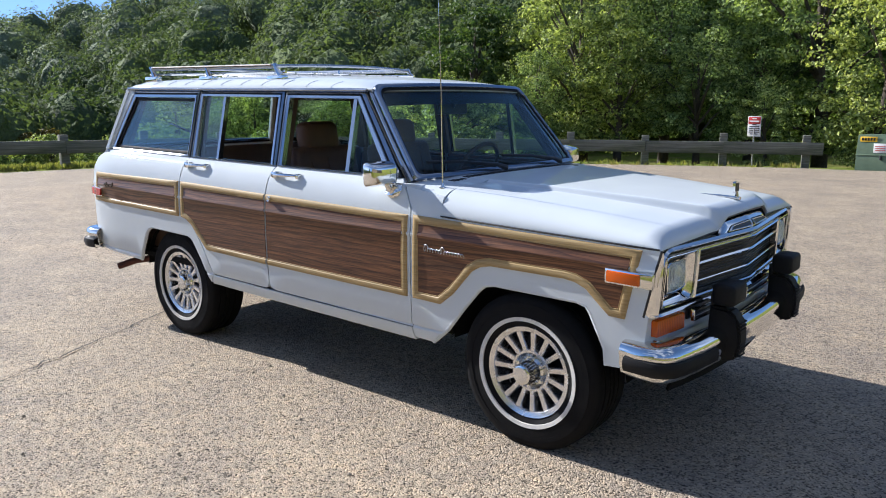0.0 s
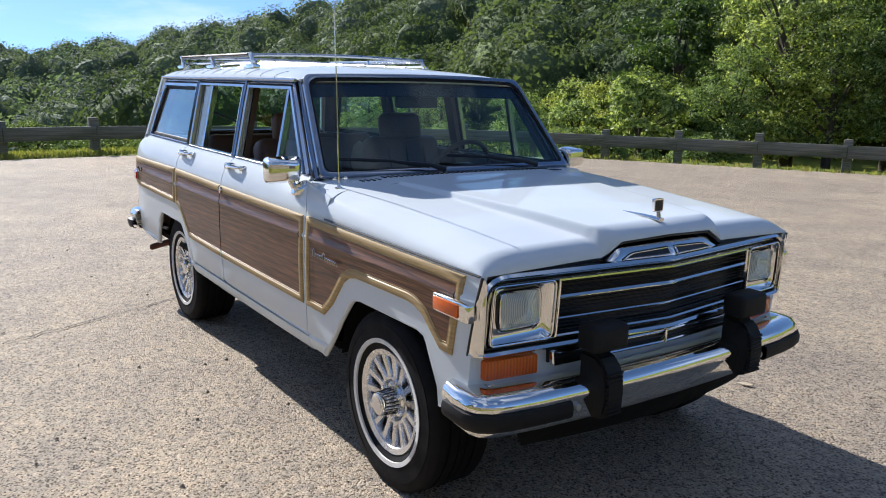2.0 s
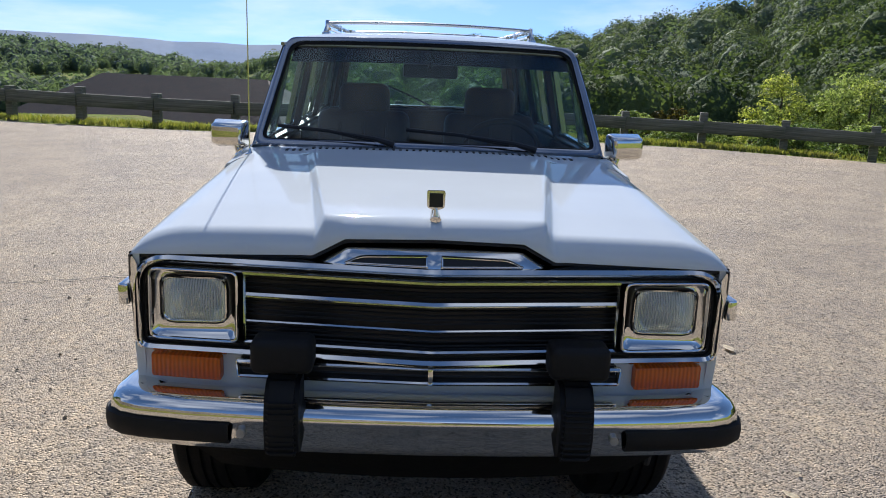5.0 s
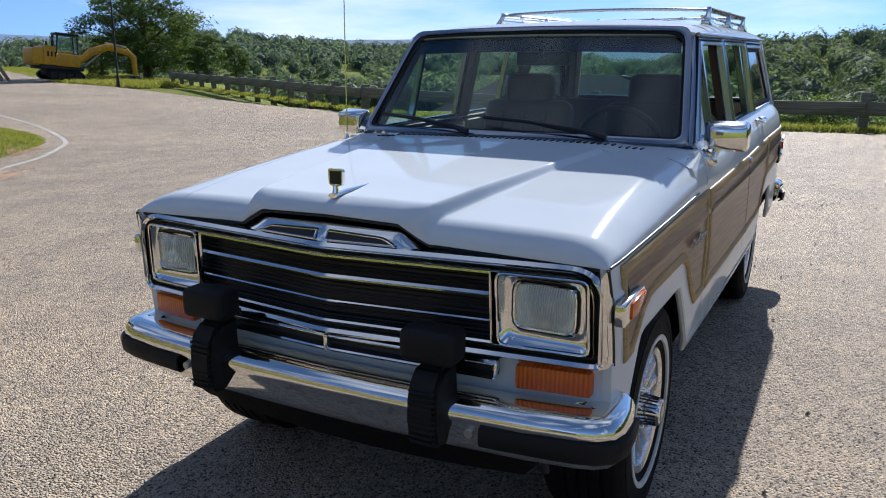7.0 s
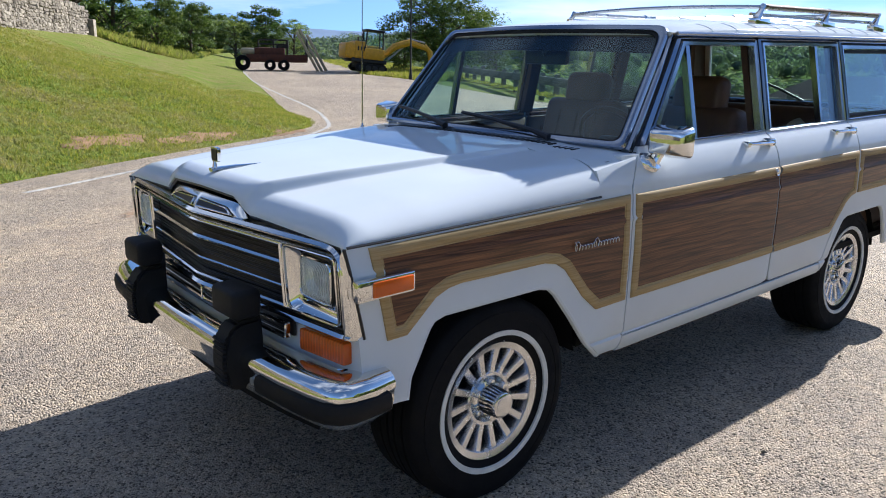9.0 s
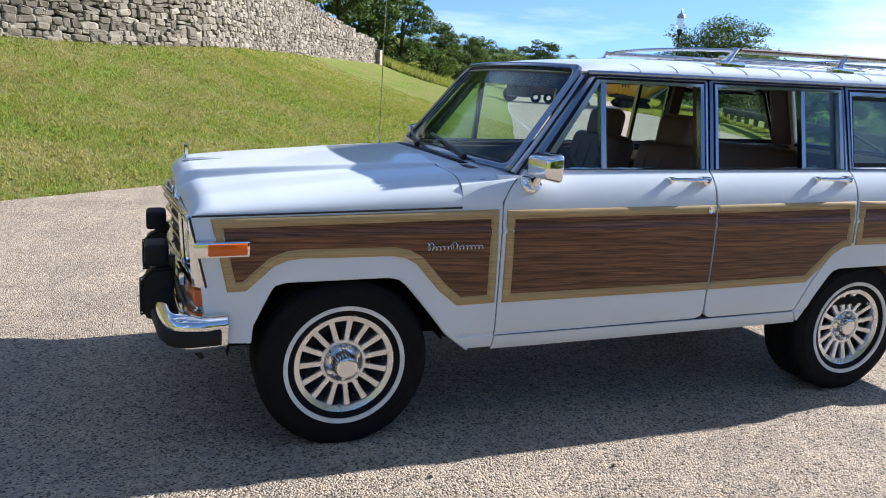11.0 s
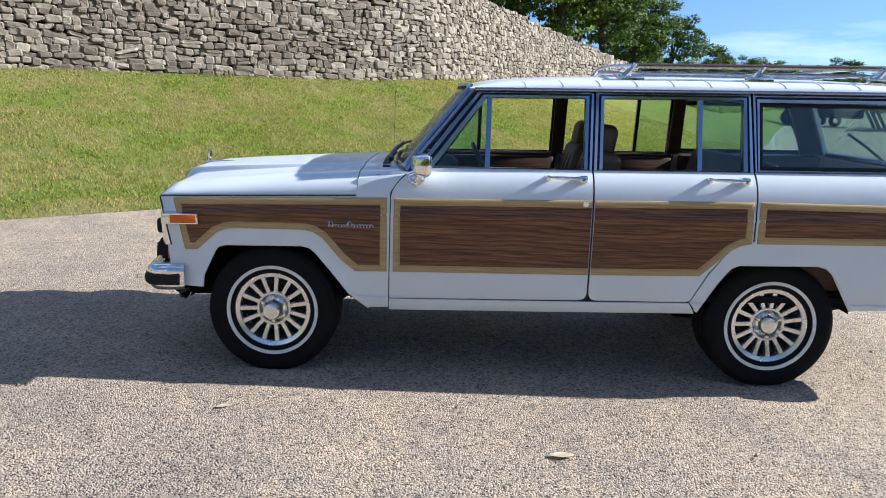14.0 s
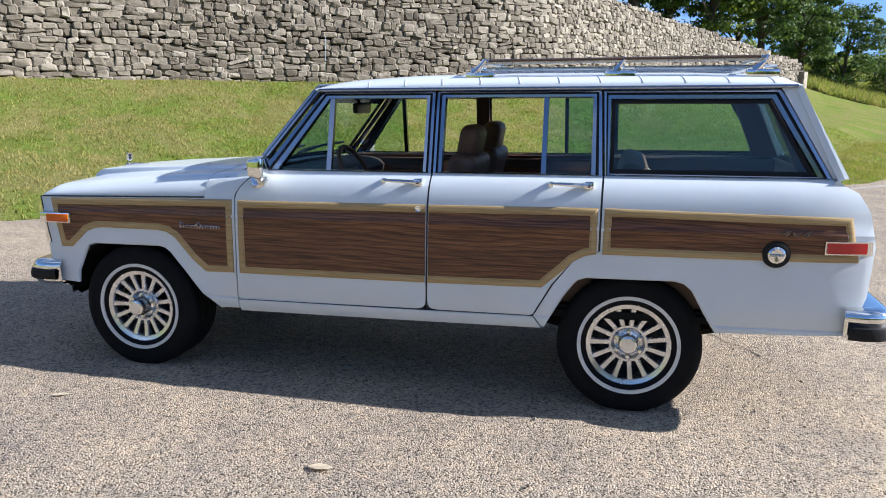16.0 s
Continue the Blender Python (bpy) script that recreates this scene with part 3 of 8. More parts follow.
def country(az_steps=96, rings=(0, 12, 18, 22, 26, 32, 40, 52, 68, 90, 115, 145, 185, 240, 310, 400, 520, 700, 950, 1300, 1900, 3000)):
    verts, faces = [], []
    n = az_steps
    for r in rings:
        for k in range(n):
            az = 360.0 * k / n
            x, y = r * math.cos(radians(az)), r * math.sin(radians(az))
            f = far_z(max(r, 20), az if 60 <= az <= 285 else 60)
            inner = lot_z(x, y) - 0.12
            if az > 200 and az < 300:
                k_ = sstep(219, 236, az)
                z = inner - 0.1 * k_ + (f - inner) * sstep(22 + 98 * k_, 40 + 130 * k_, r)
            else:
                z = inner + (f - inner) * sstep(20.5, 27, r)
            z += 0.25 * noise.noise((x * 0.08, y * 0.08, 0)) * sstep(22, 40, r)
            verts.append((x, y, z))
    for i in range(len(rings) - 1):
        for k in range(n):
            a, b = i * n + k, i * n + (k + 1) % n
            faces.append((a, b, b + n, a + n))
    ob = raw("ground", verts, faces, M_ROUGH_GRASS, angle=60)
    return tagged(ob, "rough grassy ground reaching to wooded hills", "ground", kind="structure")


def sheet(name, poly, cell, zfun, material):
    """A sheet over an outline, cut into cells so that it follows the lie of the land."""
    bm = bmesh.new()
    bm.faces.new([bm.verts.new((x, y, 0)) for x, y in poly])
    bmesh.ops.triangulate(bm, faces=bm.faces[:])
    xs, ys = [p[0] for p in poly], [p[1] for p in poly]
    for axis, lo, hi in ((0, min(xs), max(xs)), (1, min(ys), max(ys))):
        k = math.ceil(lo / cell) * cell
        while k < hi:
            co, no = Vector((0, 0, 0)), Vector((0, 0, 0))
            co[axis], no[axis] = k, 1
            bmesh.ops.bisect_plane(bm, geom=bm.verts[:] + bm.edges[:] + bm.faces[:], plane_co=co, plane_no=no)
            k += cell
    for v in bm.verts:
        v.co.z = zfun(v.co.x, v.co.y)
    return part(name, bm, material, angle=60)


country()
lot_far = [(-62, -126), (-72, -120), (-54, -88), (-40, -61)]
LOT_FENCE_SIDE = [(-28.4, -43), (-26.3, -35.2), (-23.1, -27.9), (-20.4, -22.2), (-18.2, -17.1), (-17.1, -13.1), (-15.9, -9.4), (-15.3, -5), (-15.9, -1), (-16.5, 3.4), (-16.0, 7.9), (-14.3, 11.4), (-11.7, 14.1), (-8, 16.1), (-4.5, 17.9), (-2.7, 18.5), (-1.2, 18.7)]
LOT = EDGE + lot_far + LOT_FENCE_SIDE + [(5, 21), (15, 27)]
road = sheet("road", LOT, 3.0, lambda x, y: lot_z(x, y), M_ASPHALT)
tagged(road, "weathered grey asphalt car park with coarse aggregate", "asphalt", kind="structure")

# grass bank between the asphalt and the stone wall
wall_line = [Vector((x, y, 0)) for x, y in WALL]
wall_s = spline(wall_line, 8)
wall_len = [0.0]
for a, b in zip(wall_s, wall_s[1:]):
    wall_len.append(wall_len[-1] + (b - a).length)
edge_s = spline([Vector((x, y, 0)) for x, y in EDGE[:16]], 8)


def along(line, f):
    k = f * (len(line) - 1)
    i = min(int(k), len(line) - 2)
    return line[i].lerp(line[i + 1], k - i)


def wall_at(f):
    p = along(wall_s, f)
    l = f * (len(wall_s) - 1)
    i = min(int(l), len(wall_s) - 2)
    s = wall_len[i] + (wall_len[i + 1] - wall_len[i]) * (l - i)
    return p, s


def bank_point(u, v):
    """u along the bank, v from the asphalt (0) to the wall (1)."""
    e = along(edge_s, u)
    w, s = wall_at(u)
    zw = lerp_table(s, WALL_BASE)
    p = e.lerp(w, v)
    z0 = lot_z(e.x, e.y) - 0.015
    prof = v ** 1.12 * (1 - 0.12 * math.sin(math.pi * v))
    n = noise.noise((p.x * 0.5, p.y * 0.5, 3)) * 0.09 + noise.noise((p.x * 1.6, p.y * 1.6, 7)) * 0.035
    n -= 0.26 * math.exp(-((v - 0.2) / 0.07) ** 2) * sstep(0.6, 0.68, u) * sstep(0.96, 0.84, u)
    return Vector((p.x, p.y, z0 + (zw - z0) * prof + n * math.sin(math.pi * min(1, v * 1.0)) ** 0.5 + (0.03 if 0.02 < v < 0.98 else 0)))


NU, NV = 150, 26
verts = [bank_point(i / NU, j / NV) for i in range(NU + 1) for j in range(NV + 1)]
faces = [(i * (NV + 1) + j, (i + 1) * (NV + 1) + j, (i + 1) * (NV + 1) + j + 1, i * (NV + 1) + j + 1) for i in range(NU) for j in range(NV)]
bank = raw("grass_bank", verts, faces, M_GRASS, angle=60)
tagged(bank, "mown green grass bank with dry yellowish patches", "grass bank", kind="structure")

# verge past the end of the wall, rising to the trees
verts, faces = [], []
vg_a = [Vector((-11.0, -44.5, 2.5)), Vector((-20, -62, 2.3)), Vector((-32, -86, 2.4)), Vector((-52, -124, 3))]
vg_e = [Vector((x, y, 0)) for x, y in EDGE[15:]]
VG = (0, 0.03, 0.1, 0.25, 0.4, 0.55, 0.7, 0.85, 1.0, 1.25, 1.8)
for i in range(25):
    a, e = along(vg_a, i / 24), along(vg_e, i / 24)
    for v in VG:
        p = e.lerp(a, v)
        z = lot_z(e.x, e.y) - 0.015
        k = min(v, 1.0)
        z += (a.z - z) * k ** 1.12 * (1 - 0.12 * math.sin(math.pi * k)) + 3.2 * max(0, v - 1) + 0.15 * noise.noise((p.x * 0.4, p.y * 0.4, 6)) * min(1, v * 4)
        verts.append((p.x, p.y, z))
NG = len(VG)
for i in range(24):
    for j in range(NG - 1):
        faces.append((i * NG + j, (i + 1) * NG + j, (i + 1) * NG + j + 1, i * NG + j + 1))
tagged(raw("verge", verts, faces, M_ROUGH_GRASS, angle=60), "rough grass verge beside the road", "verge", kind="structure")
verge_pts = [Vector(v) for v in verts]


def verge_point(u, v):
    i, k = min(23, int(u * 24)), u * 24 - min(23, int(u * 24))
    j = max(n for n in range(NG - 1) if VG[n] <= v)
    f = (v - VG[j]) / (VG[j + 1] - VG[j])
    a, b = (verge_pts[(i + d) * NG + j].lerp(verge_pts[(i + d) * NG + j + 1], f) for d in (0, 1))
    return a.lerp(b, k)


verts, faces = [], []
N = 60
for i in range(N + 1):
    f = i / N
    p, s = wall_at(f)
    d = (along(wall_s, min(1, f + 0.01)) - along(wall_s, max(0, f - 0.01))).normalized()
    out = Vector((d.y, -d.x, 0)) * -1
    if out.dot(Vector((0.4, -1, 0))) < 0:
        out = -out
    zt = lerp_table(s, WALL_TOP)
    for j, (o, h) in enumerate(((0.35, -0.06), (1.5, 0.25), (4, 1.0), (9, 2.6), (18, 5.5), (40, 12))):
        q = p + out * o
        verts.append((q.x, q.y, zt + h * (1.0 - 0.35 * f) + 0.12 * noise.noise((q.x * 0.4, q.y * 0.4, 1))))
for i in range(N):
    for j in range(5):
        faces.append((i * 6 + j, (i + 1) * 6 + j, (i + 1) * 6 + j + 1, i * 6 + j + 1))
tagged(raw("hillside", verts, faces, M_ROUGH_GRASS, angle=60), "long grass slope above the stone wall", "hillside", kind="structure")

# white edge line round the corner of the grass
line = spline([Vector(p) for p in ((1.1, -6.95, 0), (0.3, -7.5, 0), (-1.0, -8.45, 0), (-2.2, -9.25, 0), (-3.85, -10.43, 0), (-4.78, -11.07, 0), (-6.05, -12.25, 0), (-6.85, -13.2, 0), (-7.75, -14.8, 0), (-8.8, -16.95, 0), (-9.85, -19.6, 0), (-11.35, -23.5, 0), (-15.7, -34.2, 0), (-22.5, -49, 0))], 8)
bm = bmesh.new()
prev = None
for a, b in zip(line, line[1:] + [line[-1] * 2 - line[-2]]):
    d = (b - a).normalized()
    n = Vector((-d.y, d.x, 0)) * 0.048
    pair = []
    for q in (a + n, a - n):
        pair.append(bm.verts.new((q.x, q.y, lot_z(q.x, q.y) + 0.006)))
    if prev:
        bm.faces.new((prev[0], prev[1], pair[1], pair[0]))
    prev = pair
tagged(part("road_line", bm, M_LINE), "worn white edge line painted on asphalt", "road line", kind="structure")

# bare orange soil washed out at the foot of the bank
for k, (u0, u1, v0, v1) in enumerate(((0.425, 0.47, 0.07, 0.17), (0.466, 0.52, 0.02, 0.12), (0.53, 0.575, -0.035, 0.03))):
    bm = bmesh.new()
    rows = []
    for i in range(29):
        t = i / 28
        w = math.sin(math.pi * t) ** 0.5 * (0.75 + 0.5 * noise.noise((t * 7, k * 5, 0)))
        m = (v0 + v1) / 2 + 0.02 * noise.noise((t * 5, k * 3, 4))
        h = (v1 - v0) / 2 * w
        row = []
        for j in range(7):
            v = m + h * (j / 3 - 1) * (1 + 0.25 * noise.noise((t * 16, j, k)))
            q = bank_point(u0 + (u1 - u0) * t, max(0.0, v))
            if v < 0:
                e = along(edge_s, u0 + (u1 - u0) * t)
                q = e + (e - q) * 0 + (along(edge_s, u0 + (u1 - u0) * t) - bank_point(u0 + (u1 - u0) * t, 0.05)) * (-v / 0.05)
                q.z = lot_z(q.x, q.y)
            row.append(bm.verts.new((q.x, q.y, q.z + 0.02 - 0.016 * abs(j / 3 - 1))))
        rows.append(row)
    for r_, t_ in zip(rows, rows[1:]):
        for j in range(6):
            bm.faces.new((r_[j], r_[j + 1], t_[j + 1], t_[j]))
    ob = part("soil_patch", bm, M_SOIL)
    tagged(ob, "bare orange earth washed out of the grass bank", "soil", "bare soil patches", "structure")


# ---- stone wall ----
def wall_frame(s):
    """Place and outward direction at a length along the wall."""
    i = 0
    while i < len(wall_len) - 2 and wall_len[i + 1] < s:
        i += 1
    f = (s - wall_len[i]) / (wall_len[i + 1] - wall_len[i])
    p = wall_s[i].lerp(wall_s[i + 1], f)
    d = (wall_s[i + 1] - wall_s[i]).normalized()
    o = Vector((-d.y, d.x, 0))
    if o.dot(Vector((-0.3, 1, 0))) < 0:
        o = -o
    return p, d, o


TOTAL = wall_len[-1]
core_v, core_f = [], []
N = 90
for i in range(N + 1):
    s = TOTAL * i / N
    p, d, o = wall_frame(s)
    zt, zb = lerp_table(s, WALL_TOP), lerp_table(s, WALL_BASE) - 0.6
    for q, z in ((p - o * 0.05, zb), (p - o * 0.05 - o * 0.08, zt - 0.05), (p - o * 0.55, zt - 0.05), (p - o * 0.55, zb)):
        core_v.append((q.x, q.y, z))
for i in range(N):
    for j in range(4):
        a, b = i * 4 + j, i * 4 + (j + 1) % 4
        core_f.append((a, b, b + 4, a + 4))
core_f += [(0, 1, 2, 3), (N * 4, N * 4 + 3, N * 4 + 2, N * 4 + 1)]
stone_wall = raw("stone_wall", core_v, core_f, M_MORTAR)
tagged(stone_wall, "tall curved retaining wall of rough grey-brown limestone", "stone wall", kind="structure")

rng = random.Random(5)
rest_v, rest_f, near_stones = [], [], []


def rough_stone(w, h):
    """A squat stone with a worn front: a ring at the wall, a proud ring, a domed face."""
    n = 8
    ring = []
    for k in range(n):
        a = math.tau * (k + 0.5) / n
        c, s_ = math.cos(a), math.sin(a)
        e = 0.45 + rng.uniform(-0.1, 0.14)
        x = math.copysign(abs(c) ** e, c) * w / 2
        z = math.copysign(abs(s_) ** e, s_) * h / 2
        ring.append((x * rng.uniform(0.86, 1.05), z * rng.uniform(0.82, 1.07)))
    proud = rng.uniform(0.05, 0.12)
    vs = [(x, -0.06, z) for x, z in ring] + [(x * 0.99, proud * 0.7, z * 0.98) for x, z in ring] + [(x * 0.74, proud + rng.uniform(-0.012, 0.014), z * 0.72) for x, z in ring]
    fs = []
    for t in range(2):
        for k in range(n):
            fs.append((t * n + k, t * n + (k + 1) % n, (t + 1) * n + (k + 1) % n, (t + 1) * n + k))
    fs.append(tuple(2 * n + k for k in range(n)))
    return vs, fs


for s0 in (0.0,):
    zrow = 0.0
    while zrow < 3.7:
        rh = rng.uniform(0.085, 0.19)
        s = 6.0 + rng.uniform(0, 0.3)
        while s < TOTAL - 0.1:
            w = rng.choice((rng.uniform(0.1, 0.2), rng.uniform(0.14, 0.28), rng.uniform(0.18, 0.36), rng.uniform(0.28, 0.5)))
            if s > 52:
                w *= 1.3
            mid = s + w / 2
            zb, zt = lerp_table(mid, WALL_BASE), lerp_table(mid, WALL_TOP)
            wave = 0.09 * noise.noise((mid * 0.35, zrow * 1.2, 2)) + 0.03 * noise.noise((mid * 1.7, zrow, 5))
            zc = zb + zrow + rh / 2 + wave - 0.12
            if zc + rh / 2 < zt + 0.06:
                split = rng.random() < 0.2 and rh > 0.13
                parts_ = ((zc - rh / 4, rh / 2), (zc + rh / 4, rh / 2)) if split else ((zc, rh * rng.uniform(0.9, 1.2)),)
                for z1, h1 in parts_:
                    vs, fs = rough_stone(w * rng.uniform(1.04, 1.16), h1 * rng.uniform(1.06, 1.3))
                    p, d, o = wall_frame(mid)
                    tilt = rng.gauss(0, 0.11)
                    z1 += rng.uniform(-0.022, 0.022)
                    lean = 0.13 * (z1 - zb) / 3.0
                    m = Matrix((( d.x, o.x, 0, p.x - o.x * lean), (d.y, o.y, 0, p.y - o.y * lean), (0, 0, 1, z1), (0, 0, 0, 1)))
                    m = m @ Matrix.Rotation(tilt, 4, "Y")
                    if 23.5 < mid < 30.2 and 0.1 < zrow < 1.55 and len(near_stones) < 300:
                        near_stones.append((vs, fs, m))
                    else:
                        b = len(rest_v)
                        rest_v += [tuple(m @ Vector(v)) for v in vs]
                        rest_f += [tuple(k + b for k in f) for f in fs]
            s += w
        zrow += rh
stones = raw("stonework", rest_v, rest_f, M_STONE, stone_wall)
tagged(stones, kind="stuff")
for vs, fs, m in near_stones:
    o = raw("stone", vs, fs, M_STONE, stone_wall)
    o.matrix_world = m
# squared pier at the far end of the wall
p, d, o = wall_frame(TOTAL - 0.05)
bm = box_bm(-0.3, -0.35, 2.2, 0.3, 0.3, 3.3, 0.05)
ob = part("pier", bm, M_STONE, stone_wall)
ob.matrix_world = Matrix.Translation((p.x, p.y, 0)) @ Matrix.Rotation(math.atan2(d.y, d.x), 4, "Z")


# ---- grass blades ----
def tufts(name, spots, material, h0, h1, blades, seed, label):
    r = np.random.default_rng(seed)
    spots = np.array(spots)
    n = len(spots) * blades
    base = np.repeat(spots, blades, 0) + np.c_[r.normal(0, 0.035, (n, 2)), np.zeros(n)]
    a, h, lean = r.uniform(0, 6.28, n), r.uniform(h0, h1, n), r.normal(0, 0.45, (n, 2))
    wdt = h * 0.11 + 0.004
    dx = np.c_[np.cos(a), np.sin(a), np.zeros(n)] * wdt[:, None]
    tip = base + np.c_[lean * h[:, None], h]
    v = np.stack([base - dx, base + dx, tip], 1).reshape(-1, 3)
    f = np.arange(3 * n).reshape(-1, 3)
    me = bpy.data.meshes.new(name)
    me.from_pydata(v.tolist(), [], f.tolist())
    me.materials.append(material)
    return tagged(new(name, me), label, "grass", kind="stuff")


M_BLADE = leaf_mat("grass blade", (0.095, 0.13, 0.028), (0.195, 0.23, 0.055), (0.34, 0.32, 0.12), 0.42)
bt = M_BLADE.node_tree
bb = bt.nodes["Principled BSDF"]
bb.inputs["Roughness"].default_value = 0.8
bb.inputs["Specular IOR Level"].default_value = 0.08
green = bb.inputs["Base Color"].links[0].from_socket
patch = ramp(bt, noise_tex(bt, coords(bt), 0.8, 6, 0.7, 0.5), [(0.41, (0, 0, 0)), (0.58, (0.9, 0.9, 0.9))])
link(bt, mix(bt, patch, green, (0.4, 0.315, 0.14)), bb.inputs["Base Color"])
rg = random.Random(9)
spots = []
while len(spots) < 42000:
    u, v = rg.uniform(0.13, 0.86), rg.random() ** 1.1
    spots.append(bank_point(u, v))
slope = [tuple(verge_point(rg.random() ** 1.6, rg.uniform(0.45, 1.79))) for _ in range(6000)]
tufts("slope_grass", slope, M_BLADE, 0.15, 0.5, 4, 4, "long dry grass on the slope past the wall")
tufts("bank_grass", [tuple(p) for p in spots], M_BLADE, 0.022, 0.065, 4, 3, "short mown grass covering the bank")


# ---- trees ----
def crown_mesh(name, seed, height, radius, base, clumps, leaves, size, material, droop=0.15):
    """Leaves in uneven clumps about a trunk; each leaf is a small folded blade of its own."""
    r = np.random.default_rng(seed)
    c = []
    while len(c) < clumps:
        q = r.uniform(-1, 1, 3)
        l = np.linalg.norm(q)
        if 0.25 < l < 1 and r.random() < 0.35 + 0.65 * l:
            wob = 0.8 + 0.35 * math.sin(3 * math.atan2(q[1], q[0]) + seed) * 0.5
            c.append((q[0] * radius * wob, q[1] * radius * wob, base + (height - base) * (0.5 + 0.5 * q[2] * (0.92 if q[2] > 0 else 1.0))))
    c = np.array(c)
    rc = r.uniform(0.13, 0.3, clumps) * radius
    n = clumps * leaves
    d = r.normal(size=(n, 3))
    d /= np.linalg.norm(d, axis=1)[:, None]
    d[:, 2] = np.where(d[:, 2] < -0.3, d[:, 2] * 0.5, d[:, 2])
    k = r.uniform(0.55, 1.05, n)
    cen = np.repeat(c, leaves, 0) + d * (np.repeat(rc, leaves) * k)[:, None] * [1, 1, 0.72]
    cen[:, 2] -= droop * np.hypot(cen[:, 0], cen[:, 1]) * 0.3
    nor = d * 0.85 + r.normal(size=(n, 3)) * 0.45 + [0, 0, 0.35]
    nor /= np.linalg.norm(nor, axis=1)[:, None]
    t = np.cross(nor, r.normal(size=(n, 3)))
    t /= np.linalg.norm(t, axis=1)[:, None]
    b = np.cross(nor, t)
    s = (r.uniform(0.55, 1.25, n) * size)[:, None]
    w = s * 0.62
    v = np.stack([cen - t * s * 0.5, cen + b * w * 0.5 + nor * s * 0.1, cen + t * s * 0.5 - nor * s * 0.08, cen - b * w * 0.5 + nor * s * 0.1], 1).reshape(-1, 3)
    me = bpy.data.meshes.new(name)
    me.from_pydata(v.tolist(), [], np.arange(4 * n).reshape(-1, 4).tolist())
    me.materials.append(material)
    return me, c


def trunk_mesh(seed, height, radius, base, clumps, thick):
    r = random.Random(seed)
    bm = bmesh.new()
    lean = Vector((r.uniform(-0.3, 0.3), r.uniform(-0.3, 0.3), 0))
    top = height * 0.8
    pts = [Vector((0, 0, -0.5))] + [Vector((lean.x * k / 5 + r.uniform(-0.08, 0.08), lean.y * k / 5 + r.uniform(-0.08, 0.08), top * k / 5)) for k in range(1, 6)]
    add_tube(bm, pts, [thick * 1.5, thick, thick * 0.85, thick * 0.65, thick * 0.4, thick * 0.15], 8)
    picks = list(range(len(clumps)))
    r.shuffle(picks)
    for i in picks[:14]:
        e = Vector(clumps[i])
        s = pts[0].lerp(pts[-1], min(0.92, max(0.22, e.z / top * 0.6)))
        mid = s.lerp(e, 0.5) + Vector((0, 0, 0.25))
        add_tube(bm, [s, mid, e], [thick * 0.42, thick * 0.25, thick * 0.06], 5)
    me = bpy.data.meshes.new("trunk")
    bmesh.ops.recalc_face_normals(bm, faces=bm.faces[:])
    bm.to_mesh(me)
    bm.free()
    smooth(me, 60)
    me.materials.append(M_BARK)
    return me


TREES = {}


def tree_kind(key, seed, height, radius, base, clumps, leaves, size, material, thick):
    cm_, c = crown_mesh("crown", seed, height, radius, base, clumps, leaves, size, material)
    TREES[key] = (cm_, trunk_mesh(seed, height, radius, base, c, thick))


def tree_at(key, x, y, z, scale, turn, label, name="tree", group="", tall=1.0):
    cm_, tm = TREES[key]
    e = thing(name, label, "tree" if name == "tree" else "bush", Matrix.Translation((x, y, z)) @ Matrix.Rotation(turn, 4, "Z") @ Matrix.Diagonal((scale, scale, scale * tall, 1)), group)
    for nm, me in (("trunk", tm), ("crown", cm_)):
        o = new(nm, me)
        o.parent = e
    return e


tree_kind("edge green", 21, 10.5, 4.0, 1.0, 85, 190, 0.19, M_LEAF_A, 0.24)
tree_kind("edge bright", 22, 9.5, 3.6, 0.6, 80, 185, 0.185, M_LEAF_B, 0.2)
tree_kind("tall", 11, 10.5, 4.0, 1.2, 75, 80, 0.29, M_LEAF_A, 0.24)
tree_kind("bright", 12, 9.5, 3.6, 0.8, 70, 76, 0.28, M_LEAF_B, 0.2)
tree_kind("dark", 13, 11.0, 4.2, 1.0, 80, 140, 0.3, M_LEAF_C, 0.26)
tree_kind("wide", 17, 11.0, 6.3, 0.5, 140, 210, 0.24, M_LEAF_C, 0.34)
tree_kind("bush", 14, 3.2, 1.9, 0.1, 44, 110, 0.16, M_LEAF_B, 0.08)
tree_kind("shrub", 15, 2.2, 1.5, 0.05, 36, 100, 0.13, M_LEAF_A, 0.06)
tree_kind("bronze", 16, 4.2, 2.3, 0.3, 40, 110, 0.2, M_LEAF_D, 0.1)

rt = random.Random(21)


def polar(r, az):
    return r * math.cos(radians(az)), r * math.sin(radians(az))


def land(x, y):
    r, az = math.hypot(x, y), math.degrees(math.atan2(y, x)) % 360
    f = far_z(max(r, 20), az if 60 <= az <= 285 else 60)
    inner = lot_z(x, y) - 0.12
    return inner + (f - inner) * sstep(20.5, 27, r)


